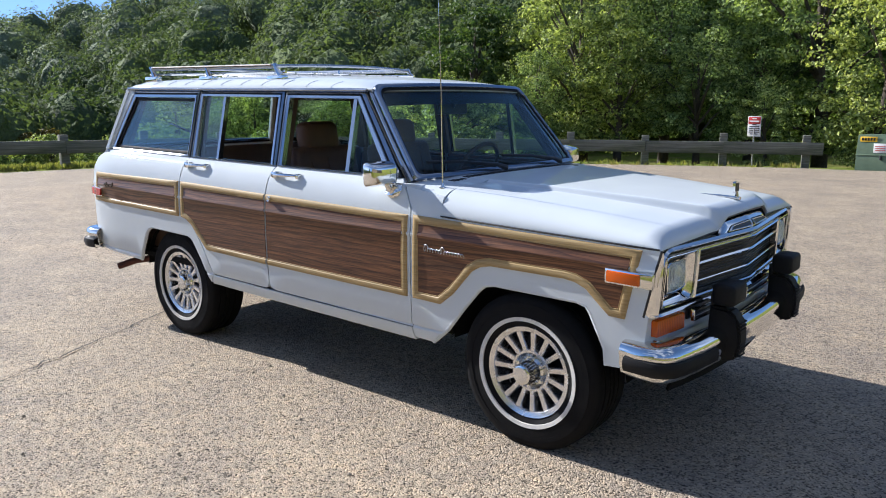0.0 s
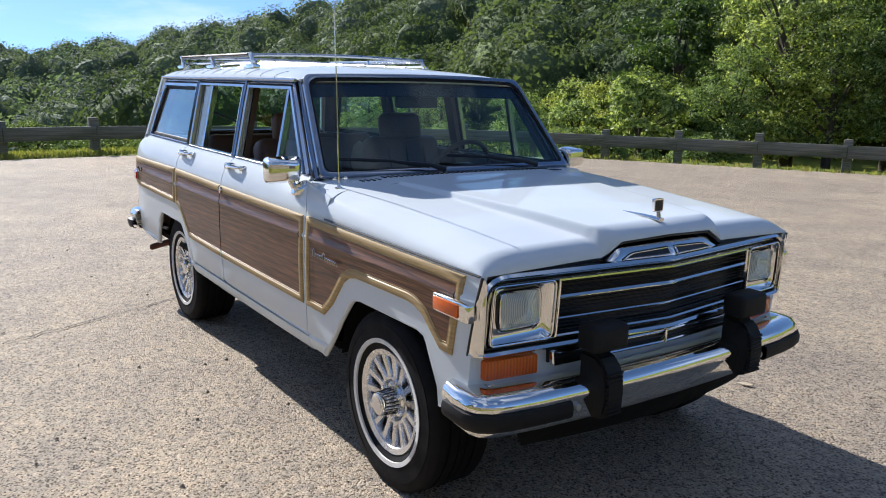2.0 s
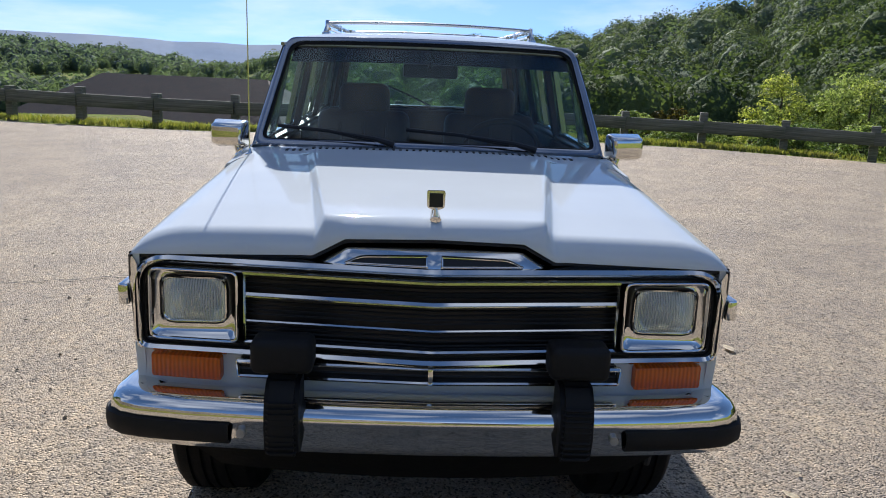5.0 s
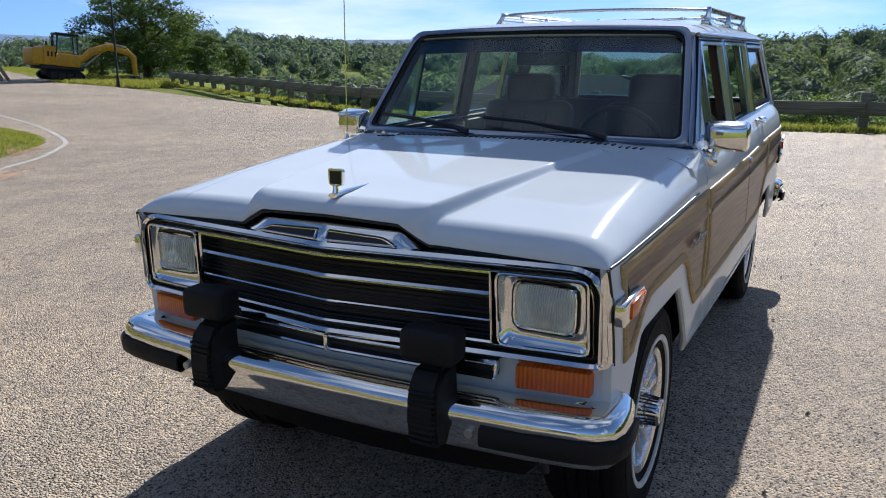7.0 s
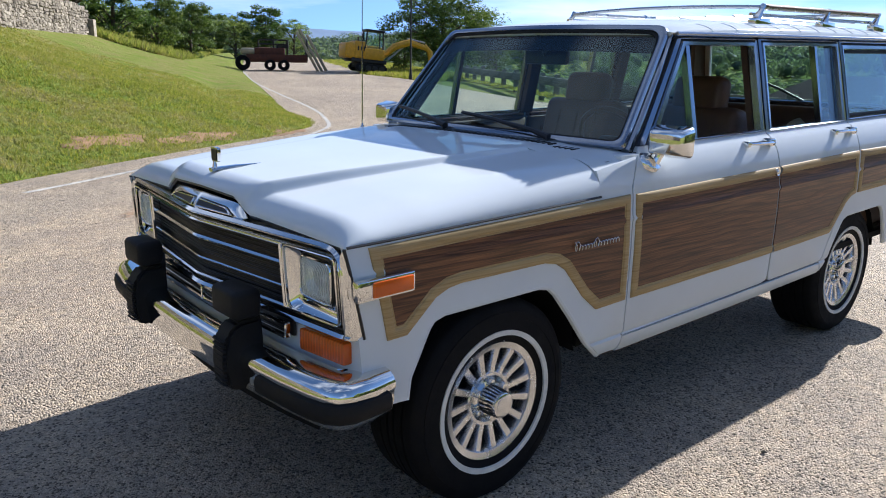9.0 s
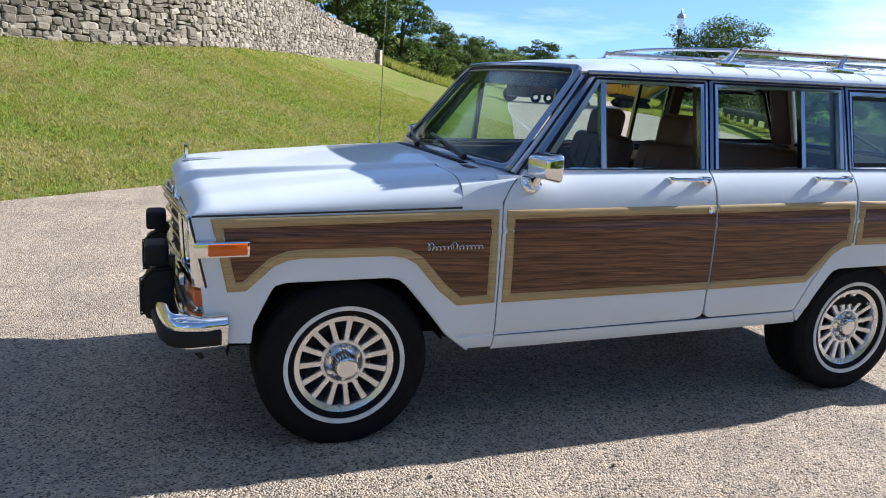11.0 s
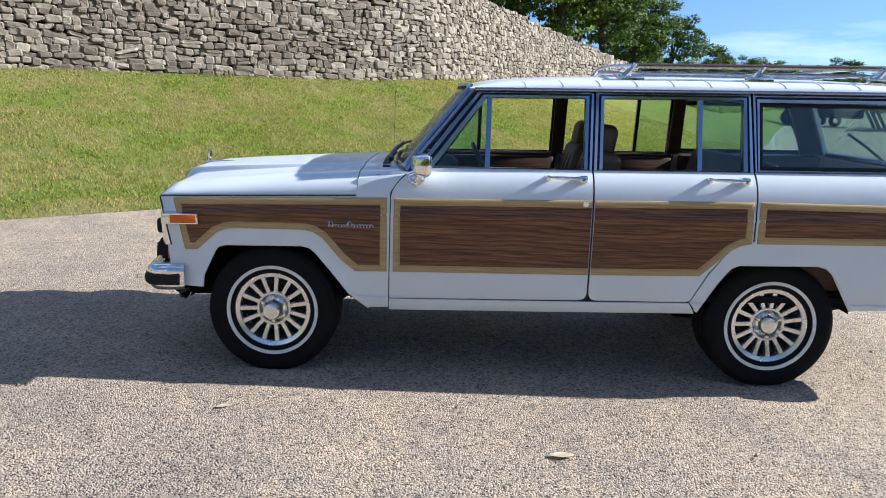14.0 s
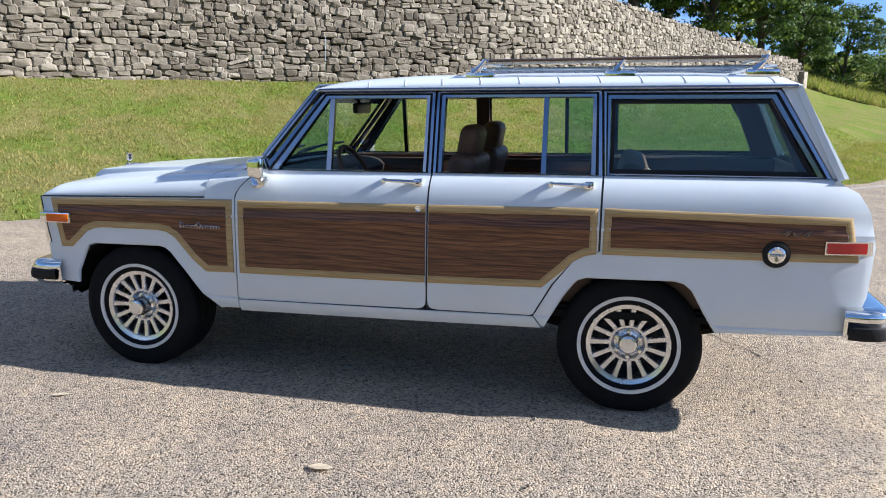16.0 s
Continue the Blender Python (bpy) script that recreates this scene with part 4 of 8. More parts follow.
# wood edge behind the guard rail, tall to the north
for az, r, key, sc in [(95.0, 25.5, "edge bright", 0.8), (99.5, 29.5, "edge bright", 1.2), (102.5, 24.6, "edge bright", 0.36), (104.5, 28.5, "edge green", 0.62), (108, 26, "edge green", 0.55), (111, 29, "edge green", 0.78), (114.5, 26.5, "edge green", 0.62), (117.5, 28, "edge bright", 0.98), (121.5, 26.5, "edge green", 0.5), (97.5, 38, "dark", 0.9), (105, 38, "edge green", 0.85), (110, 40, "dark", 0.95), (115, 37, "dark", 0.9), (120, 38, "edge green", 0.9), (127, 38, "dark", 0.8)]:
    x, y = polar(r, az)
    tree_at(key, x, y, land(x, y) - 0.2, sc, rt.uniform(0, 6.28), {"edge green": "broad leafy green tree at the edge of the wood", "edge bright": "sunlit yellow-green tree at the edge of the wood", "dark": "dark green tree deep in the wood"}[key], group="wood edge trees")
# younger growth on the slope behind the rail
for k in range(34):
    az, r = rt.uniform(126, 152), rt.uniform(27, 44)
    x, y = polar(r, az)
    key = rt.choice(("bright", "bright", "tall", "bush"))
    sc = rt.uniform(0.36, 0.52) if key != "bush" else rt.uniform(0.9, 1.4)
    tree_at(key, x, y, land(x, y) - 0.3, sc, rt.uniform(0, 6.28), "young bright green tree crowding the slope", group="young trees")
for az, r, sc in ((160, 40, 1.0), (157, 46, 1.2), (161.5, 47, 1.1), (154, 52, 1.3), (135, 55, 1.3)):
    x, y = polar(r, az)
    tree_at("bronze", x, y, land(x, y) - 0.3, sc, rt.uniform(0, 6.28), "bronze and olive leafed tree among the green", group="bronze trees")
# low bushes just under the rail
for k in range(36):
    az, r = rt.choice((rt.uniform(122, 188), rt.uniform(138, 188))), rt.uniform(22.2, 25)
    if 165 < az:
        r = rt.uniform(20.5, 25)
    x, y = polar(r, az)
    key = rt.choice(("bush", "shrub", "shrub"))
    sc = rt.uniform(0.5, 0.85) if az < 150 else rt.uniform(0.45, 0.7)
    tree_at(key, x, y, land(x, y) - 0.25, sc, rt.uniform(0, 6.28), "low yellow-green bush growing below the guard rail", "bush", "roadside bushes", 0.8)
# trees above the stone wall
for az, r, z, key, sc in [(262.5, 44, 4.0, "dark", 0.85), (259, 47, 4.0, "dark", 0.8), (256.5, 52, 3.2, "dark", 0.75), (265.5, 43, 5.0, "dark", 0.95), (268, 40, 5.5, "dark", 1.0), (271, 38, 6.0, "tall", 0.9), (261, 56, 3.5, "tall", 0.8), (254, 58, 1.0, "dark", 0.7), (251, 62, 0.6, "dark", 0.55), (248.6, 68, 0.3, "dark", 0.54), (257, 66, 2.5, "dark", 0.8), (274, 36, 6.5, "dark", 0.9)]:
    x, y = polar(r, az)
    tree_at(key, x, y, z, sc, rt.uniform(0, 6.28), "dense tree standing above the stone wall", group="trees above the wall")
# rounded trees along the road and behind the digger
for az, r, key, sc, tall in [(252.5, 82, "tall", 0.78, 0.8), (250, 92, "bright", 0.8, 0.75), (247.5, 96, "dark", 0.85, 0.75), (245, 98, "tall", 0.8, 0.7), (242.8, 100, "dark", 0.95, 0.72), (240.8, 104, "tall", 0.8, 0.7), (255, 74, "bright", 0.8, 0.8)]:
    x, y = polar(r, az)
    tree_at(key, x, y, lot_z(x, y) - 0.5, sc, rt.uniform(0, 6.28), "rounded roadside tree on the crest of the road", group="roadside trees", tall=tall)
for az, r, key, sc in [(230.0, 62, "wide", 0.84), (223.8, 64, "dark", 0.34), (226, 60, "dark", 0.42), (233.0, 64, "dark", 0.4)]:
    x, y = polar(r, az)
    tree_at(key, x, y, lot_z(x, y) - 0.4, sc, rt.uniform(0, 6.28), "wide green tree behind the yellow excavator", group="trees by the digger", tall=0.85)


def woods(name, spots, leaves, seed, label, material, core=2, mass=0.8, leaf=1.0, toss=0.33):
    """Closed canopy: for each crown a dome of leaves, sized for its distance."""
    r = np.random.default_rng(seed)
    sp = np.array(spots)
    n = len(sp) * leaves
    d = r.normal(size=(n, 3))
    d[:, 2] = np.abs(d[:, 2]) * 0.9 - 0.25
    d /= np.linalg.norm(d, axis=1)[:, None]
    rad = np.repeat(sp[:, 3], leaves)
    ph = r.uniform(0, 6.28, (len(sp), 1, 3))

    def lumps(q, p):
        big = 0.15 * np.sin(5 * q[..., 0] + p[..., 0]) * np.cos(4 * q[..., 1] + p[..., 1])
        return 1 + big + 0.09 * np.sin(11 * q[..., 1] + p[..., 2]) * np.cos(10 * q[..., 0] + 6 * q[..., 2] + p[..., 0])

    lump = lumps(d, np.repeat(ph[:, 0], leaves, 0))
    cen = np.repeat(sp[:, :3], leaves, 0) + d * (rad * lump * r.uniform(0.8, 0.95, n))[:, None] * [1, 1, 1.12]
    nor = d + r.normal(size=(n, 3)) * toss
    nor /= np.linalg.norm(nor, axis=1)[:, None]
    t = np.cross(nor, r.normal(size=(n, 3)))
    t /= np.linalg.norm(t, axis=1)[:, None]
    b = np.cross(nor, t)
    s = (rad * r.uniform(1.5, 2.7, n) * leaf / math.sqrt(leaves))[:, None]
    v = np.stack([cen - t * s * 0.5, cen + t * s * 0.5 + b * s * 0.15, cen + b * s * 0.85 - nor * s * 0.1], 1).reshape(-1, 3)
    # the closed mass of each crown under its leaves
    ball = bmesh.new()
    bmesh.ops.create_icosphere(ball, subdivisions=core, radius=1.0)
    bv = np.array([q.co[:] for q in ball.verts])
    bf = np.array([[q.index for q in f.verts] for f in ball.faces])
    ball.free()
    m = len(bv)
    wob = lumps(bv[None], ph)[..., None] + r.normal(0, 0.05, (len(sp), m, 1))
    cv_ = (sp[:, None, :3] + bv[None] * wob * sp[:, 3][:, None, None] * [mass, mass, mass * 1.12]).reshape(-1, 3)
    cf_ = (bf[None] + (3 * n + np.arange(len(sp)) * m)[:, None, None]).reshape(-1)
    co = np.concatenate([v, cv_]).astype(np.float32)
    vi = np.concatenate([np.arange(3 * n), cf_]).astype(np.int32)
    me = bpy.data.meshes.new(name)
    me.vertices.add(len(co))
    me.vertices.foreach_set("co", co.ravel())
    me.loops.add(len(vi))
    me.loops.foreach_set("vertex_index", vi)
    me.polygons.add(len(vi) // 3)
    me.polygons.foreach_set("loop_start", np.arange(0, len(vi), 3, dtype=np.int32))
    me.polygons.foreach_set("use_smooth", np.ones(len(vi) // 3, dtype=bool))
    me.update(calc_edges=True)
    me.materials.append(material[0])
    me.materials.append(material[1])
    me.polygons.foreach_set("material_index", (np.arange(len(vi) // 3) >= n).astype(np.int32))
    return tagged(new(name, me), label, "woods", kind="stuff")


def scatter(count, az0, az1, r0, r1, rad0, rad1, seed, lift=0.9):
    r = random.Random(seed)
    out = []
    for _ in range(count):
        az = r.uniform(az0, az1)
        rr = math.sqrt(r.uniform(r0 * r0, r1 * r1)) if r1 / r0 < 2.2 else r0 * (r1 / r0) ** r.random()
        x, y = polar(rr, az)
        rad = r.uniform(rad0, rad1)
        out.append((x, y, far_z(rr, az) + rad * lift, rad))
    return out


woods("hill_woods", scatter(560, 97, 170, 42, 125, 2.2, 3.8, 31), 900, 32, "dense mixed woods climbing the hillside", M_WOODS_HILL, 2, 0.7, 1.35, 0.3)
woods("upper_woods", scatter(360, 97, 180, 85, 240, 3.0, 4.8, 33), 1000, 34, "mixed woods on the upper hill, paled in colour for haze", M_WOODS_UPPER, 2, 0.72, 1.5, 0.27)
woods("valley_woods", scatter(1500, 160, 262, 95, 430, 2.4, 4.4, 35, 0.55), 350, 36, "wooded valley side, haze put into its leaf colour", M_WOODS_HAZED, 1, 0.72, 1.6, 0.13)
woods("ridge_woods", scatter(1600, 188, 268, 330, 760, 3.2, 6.0, 37, 0.3), 170, 38, "far wooded ridges across the valley, haze put into their leaf colour", M_RIDGE_HAZED, 1, 0.68, 1.6, 0.24)
# hills on the horizon, their haze put into the blue colour
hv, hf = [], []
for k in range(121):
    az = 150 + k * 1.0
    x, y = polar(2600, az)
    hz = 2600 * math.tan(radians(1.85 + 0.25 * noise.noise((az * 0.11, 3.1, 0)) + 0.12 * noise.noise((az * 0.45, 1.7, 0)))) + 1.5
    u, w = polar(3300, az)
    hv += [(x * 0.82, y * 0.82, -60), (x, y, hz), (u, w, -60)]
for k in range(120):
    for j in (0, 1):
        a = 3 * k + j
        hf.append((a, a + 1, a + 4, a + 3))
tagged(raw("backdrop", hv, hf, M_HAZE_HILL), "wooded hills on the horizon, coloured blue for haze", "hills", kind="structure")



# ---- station wagon ----
RAKE = 0.019
SIDE = [(0.37, 0.838), (0.40, 0.858), (0.425, 0.868), (0.445, 0.872), (0.455, 0.866), (0.47, 0.876), (0.60, 0.880), (0.80, 0.882), (0.896, 0.8798), (0.906, 0.8852), (0.912, 0.8852), (0.9235, 0.8785), (0.99, 0.874), (1.03, 0.867), (1.06, 0.858), (1.09, 0.845), (1.115, 0.828), (1.135, 0.81), (1.15, 0.79), (1.16, 0.782), (1.53, 0.703), (1.575, 0.690), (1.60, 0.684)]
PLAN = [(-2.48, 0.93), (-2.42, 0.955), (-2.3, 0.982), (-2.1, 0.997), (-1.2, 1.003), (-0.35, 0.998), (0.3, 0.986), (0.75, 0.975), (1.4, 0.962), (1.9, 0.948), (2.05, 0.935)]


def side_y(x, z):
    return lerp_table(z, SIDE) * lerp_table(x, PLAN)


def car_part(name, bm, material, parent, label="", angle=35):
    for v in bm.verts:
        v.co.z += RAKE * (0.75 - v.co.x)
    return part(name, bm, material, parent, label, angle)


def corner(pts, r, n=4):
    """Round the corners of an outline."""
    out = []
    m = len(pts)
    for i in range(m):
        p, a, b = Vector(pts[i]), Vector(pts[i - 1]), Vector(pts[(i + 1) % m])
        k = r[i] if isinstance(r, (list, tuple)) else r
        k = min(k, (a - p).length * 0.48, (b - p).length * 0.48)
        if k < 1e-4:
            out.append(tuple(p))
            continue
        s, e = p + (a - p).normalized() * k, p + (b - p).normalized() * k
        for j in range(n + 1):
            t = j / n
            out.append(tuple(s * (1 - t) ** 2 + p * 2 * t * (1 - t) + e * t * t))
    return out


def inset(pts, d):
    """An outline moved inwards by d."""
    area = sum(a[0] * b[1] - b[0] * a[1] for a, b in zip(pts, pts[1:] + pts[:1]))
    s = 1 if area > 0 else -1
    out = []
    m = len(pts)
    for i in range(m):
        p, a, b = Vector(pts[i]), Vector(pts[i - 1]), Vector(pts[(i + 1) % m])
        e1, e2 = (p - a).normalized(), (b - p).normalized()
        n1, n2 = Vector((-e1.y, e1.x)) * s, Vector((-e2.y, e2.x)) * s
        q = n1 + n2
        l = max(0.35, q.length_squared / 2)
        out.append(tuple(p + q * (d / l)))
    return out


def panel_bm(outline, s, off=0.0, thick=0.025, lift=None):
    """A pressed panel: an outline in length and height laid on the car's side."""
    x0, x1 = min(x for x, _ in outline), max(x for x, _ in outline)
    lo, hi = min(z for _, z in outline), max(z for _, z in outline)
    if sum(a[0] * b[1] - b[0] * a[1] for a, b in zip(outline, outline[1:] + outline[:1])) < 0:
        outline = outline[::-1]
    pts, lines = [Vector(p) for p in outline], []
    for z, _ in SIDE:
        if lo < z < hi:
            lines.append((len(pts), len(pts) + 1))
            pts += [Vector((x0 - 0.1, z)), Vector((x1 + 0.1, z))]
    for x in [x for x, _ in PLAN] + [k * 0.2 for k in range(-12, 11)]:
        if x0 < x < x1:
            lines.append((len(pts), len(pts) + 1))
            pts += [Vector((x, lo - 0.1)), Vector((x, hi + 0.1))]
    vs, _, fs, _, _, source = delaunay_2d_cdt(pts, lines, [list(range(len(outline)))], 0, 1e-6)
    bm = bmesh.new()
    made = {}
    for f, src in zip(fs, source):
        if src:
            for i in f:
                if i not in made:
                    made[i] = bm.verts.new((vs[i].x, 0, vs[i].y))
            bm.faces.new([made[i] for i in f])
    outer = bm.faces[:]
    inner = {v: bm.verts.new((v.co.x, s * (side_y(v.co.x, v.co.z) + off - thick), v.co.z)) for v in bm.verts[:]}
    for v in inner:
        v.co.y = s * (side_y(v.co.x, v.co.z) + off)
    edge = [e for e in bm.edges if len(e.link_faces) == 1]
    for f in outer:
        bm.faces.new([inner[v] for v in reversed(f.verts)])
    for e in edge:
        a, b = e.verts
        bm.faces.new((a, b, inner[b], inner[a]))
    return bm


def ring_bm(outer, inner, place, section=((0, 0), (0.1, 0.8), (0.5, 1), (0.9, 0.8), (1, 0)), height=0.014, step=0.1, gap=-1):
    """A moulding between two outlines; place(a, b, h) puts a point of it in space."""
    a2, b2 = [], []
    m = len(outer)
    if gap >= 0:
        outer, inner = outer[gap + 1:] + outer[:gap + 1], inner[gap + 1:] + inner[:gap + 1]
    for i in range(m):
        if gap >= 0 and i == m - 1:
            a2.append(Vector(outer[i]))
            b2.append(Vector(inner[i]))
            break
        p, q = Vector(outer[i]), Vector(outer[(i + 1) % m])
        u, v = Vector(inner[i]), Vector(inner[(i + 1) % m])
        k = max(1, int((q - p).length / step))
        for j in range(k):
            a2.append(p.lerp(q, j / k))
            b2.append(u.lerp(v, j / k))
    bm = bmesh.new()
    rows = []
    for p, q in zip(a2, b2):
        rows.append([bm.verts.new(place(*p.lerp(q, t), h * height)) for t, h in section])
    for i in range(len(rows) - (1 if gap >= 0 else 0)):
        r, t = rows[i], rows[(i + 1) % len(rows)]
        for k in range(len(section) - 1):
            bm.faces.new((r[k], r[k + 1], t[k + 1], t[k]))
    return bm


def grid_bm(nu, nv, fun, thick=0.0):
    bm = bmesh.new()
    vs = [[bm.verts.new(fun(i / nu, j / nv)) for j in range(nv + 1)] for i in range(nu + 1)]
    for i in range(nu):
        for j in range(nv):
            bm.faces.new((vs[i][j], vs[i + 1][j], vs[i + 1][j + 1], vs[i][j + 1]))
    if thick:
        bmesh.ops.recalc_face_normals(bm, faces=bm.faces[:])
        bmesh.ops.solidify(bm, geom=bm.faces[:], thickness=thick)
    return bm


wagon = thing("station_wagon", "white four-door station wagon with woodgrain sides and chrome trim", "car")

ARCH_F = [(0.845, 0.388), (0.95, 0.474), (1.05, 0.6), (1.135, 0.7), (1.17, 0.728), (1.22, 0.739), (1.635, 0.737), (1.68, 0.725), (1.70, 0.7), (1.768, 0.56), (1.775, 0.49)]
FENDER = [(1.985, 0.992), (0.918, 1.014), (0.914, 1.10), (0.66, 1.128), (0.70, 1.088), (0.738, 1.03), (0.738, 0.39)] + ARCH_F + [(1.925, 0.50), (1.95, 0.725), (1.93, 0.735)]
FENDER_TRIM = [(1.915, 0.985), (1.855, 0.7), (1.785, 0.702), (1.74, 0.742), (1.68, 0.796), (1.63, 0.816), (1.58, 0.822), (1.21, 0.82), (1.15, 0.807), (1.105, 0.78), (1.0, 0.66), (0.92, 0.595), (0.748, 0.597), (0.752, 1.003)]
DOOR_F = corner([(0.732, 0.448), (0.732, 1.03), (0.693, 1.09), (0.61, 1.158), (-0.345, 1.158), (-0.345, 0.455)], [0.0, 0.03, 0.03, 0.0, 0.0, 0.05])
DOOR_F_TRIM = [(0.715, 0.597), (0.718, 1.0), (-0.342, 1.006), (-0.342, 0.6)]
DOOR_R = corner([(-0.355, 0.455), (-0.355, 1.158), (-1.212, 1.158), (-1.212, 0.79), (-1.10, 0.757), (-0.99, 0.62), (-0.90, 0.455)], [0.05, 0, 0, 0.02, 0.05, 0.0, 0.02])
DOOR_R_TRIM = [(-0.358, 0.6), (-0.358, 1.006), (-1.203, 1.012), (-1.206, 0.785), (-1.15, 0.775), (-1.095, 0.745), (-1.05, 0.70), (-0.945, 0.605)]
ARCH_R = [(-1.795, 0.42), (-1.75, 0.49), (-1.67, 0.63), (-1.63, 0.664), (-1.58, 0.677), (-1.16, 0.675), (-1.115, 0.66), (-1.09, 0.635), (-1.04, 0.566), (-0.95, 0.40)]
QUARTER = [(-1.222, 1.158), (-2.25, 1.158), (-2.36, 1.10), (-2.41, 1.02), (-2.45, 0.86), (-2.435, 0.62), (-2.37, 0.435)] + ARCH_R + [(-0.908, 0.455), (-1.0, 0.62), (-1.11, 0.765), (-1.222, 0.798)]
QUARTER_TRIM = [(-1.232, 0.785), (-1.232, 1.012), (-2.335, 0.994), (-2.382, 0.785)]
SILL = [(0.733, 0.374), (0.733, 0.443), (-0.905, 0.45), (-0.945, 0.387)]


SOFT = [p for p in SIDE if not 0.885 < p[0] < 0.93]


def side_place(s, off):
    return lambda x, z, h: (x, s * (side_y(x, z) + off + h), z)


def trim_place(s):
    """Over the body crease, as mouldings lie."""
    return lambda x, z, h: (x, s * (lerp_table(z, SOFT) * lerp_table(x, PLAN) + h), z)


def dressed(owner, outline, s, wide=0.04, gap=-1):
    """Woodgrain film and blond moulding on a panel; no moulding along the edge called gap."""
    ins, film = inset(outline, wide), inset(outline, 0.035)
    if gap >= 0:
        a, b = gap, (gap + 1) % len(outline)
        for i in (a, b):
            ins[i], film[i] = (outline[i][0], ins[i][1]), (outline[i][0], film[i][1])
    car_part("wood_panel", panel_bm(film, s, 0.0045, 0.006), M_WOOD, owner, "woodgrain film")
    car_part("moulding", ring_bm(outline, ins, trim_place(s), gap=gap, height=0.0105, section=((0, -0.2), (0.04, 0.55), (0.2, 0.95), (0.5, 1), (0.72, 0.85), (0.8, 0.5), (0.93, 0.62), (1, 0.1))), M_BLOND, owner, "blond wood-look moulding")


def glazing(owner, outline, s, material, name="window", off=-0.012):
    ob = car_part(name, panel_bm(outline, s, off, 0.004), material, owner)
    ob.visible_shadow = False
    return ob


def window_frame(owner, outer, inner, s):
    car_part("window_frame", ring_bm(outer, inner, side_place(s, -0.004), height=0.014, section=((0, -1.0), (0.02, 0.5), (0.3, 0.9), (0.4, 0.1), (0.5, 0.1), (0.55, 1), (0.9, 0.8), (1, -1.2))), M_STEEL, owner, "bright metal window frame")
    mid = [[tuple(Vector(a).lerp(Vector(b), k)) for a, b in zip(outer, inner)] for k in (0.36, 0.54)]
    car_part("frame_channel", ring_bm(mid[0], mid[1], side_place(s, -0.003), height=0.006), M_RUBBER, owner)


def divider(owner, x0, x1, z0, z1, s, w):
    car_part("divider_bar", panel_bm([(x0 - w, z0), (x0, z0), (x1, z1), (x1 - w, z1)], s, 0.004, 0.03), M_STEEL, owner)


def wavy_script(owner, x, z, s, length):
    """Chrome script reduced to a flowing line of loops, with two tall capitals."""
    pts = []
    for k in range(150):
        t = k / 149
        tall = 1.9 if t < 0.09 or 0.42 < t < 0.52 else 1.0
        a = t * math.tau * 14.5
        xx = x - length * t - 0.0045 * math.sin(a) * tall
        zz = z + 0.006 + 0.0085 * math.cos(a) * tall + (0.008 if tall > 1 else 0)
        pts.append((xx if s > 0 else 2 * x - length - xx, s * (side_y(xx, z) + 0.012), zz))
    car_part("script_badge", tube_bm(pts, 0.0019, 5), M_DULL, owner, "flowing chrome script")


def door_handle(owner, x, s):
    z = 1.118
    y = side_y(x, z)
    bm = bmesh.new()
    add_tube(bm, [(x + 0.01, s * (y + 0.022), z + 0.004), (x - 0.06, s * (y + 0.036), z + 0.003), (x - 0.15, s * (y + 0.034), z - 0.001), (x - 0.185, s * (y + 0.03), z - 0.003)], [0.009, 0.012, 0.012, 0.011], 8, flat=0.8)
    add_box(bm, x - 0.195, min(s * (y - 0.01), s * (y + 0.036)), z - 0.02, x - 0.15, max(s * (y - 0.01), s * (y + 0.036)), z + 0.016, 0.007)
    add_box(bm, x - 0.0, min(s * (y - 0.01), s * (y + 0.025)), z - 0.012, x + 0.025, max(s * (y - 0.01), s * (y + 0.025)), z + 0.014, 0.005)
    h = car_part("handle", bm, M_CHROME, owner, "chrome door handle")
    bm = lathe_bm([(0.0, 0.006), (0.008, 0.006), (0.009, 0.0), (0.009, -0.02)], 14)
    for v in bm.verts:
        v.co = Vector((v.co.x + x - 0.172, s * (y + 0.036 + v.co.y), v.co.z + z - 0.003))
    car_part("push_button", bm, M_BLACK, owner)


def lock_disc(owner, x, z, s, r):
    bm = lathe_bm([(0.0, 0.004), (r * 0.55, 0.004), (r * 0.7, 0.001), (r, 0.003), (r, -0.02)], 20)
    for v in bm.verts:
        v.co = Vector((v.co.x + x, s * (side_y(x, z) + 0.017 + v.co.y), v.co.z + z))
    return car_part("lock", bm, M_CHROME, owner)


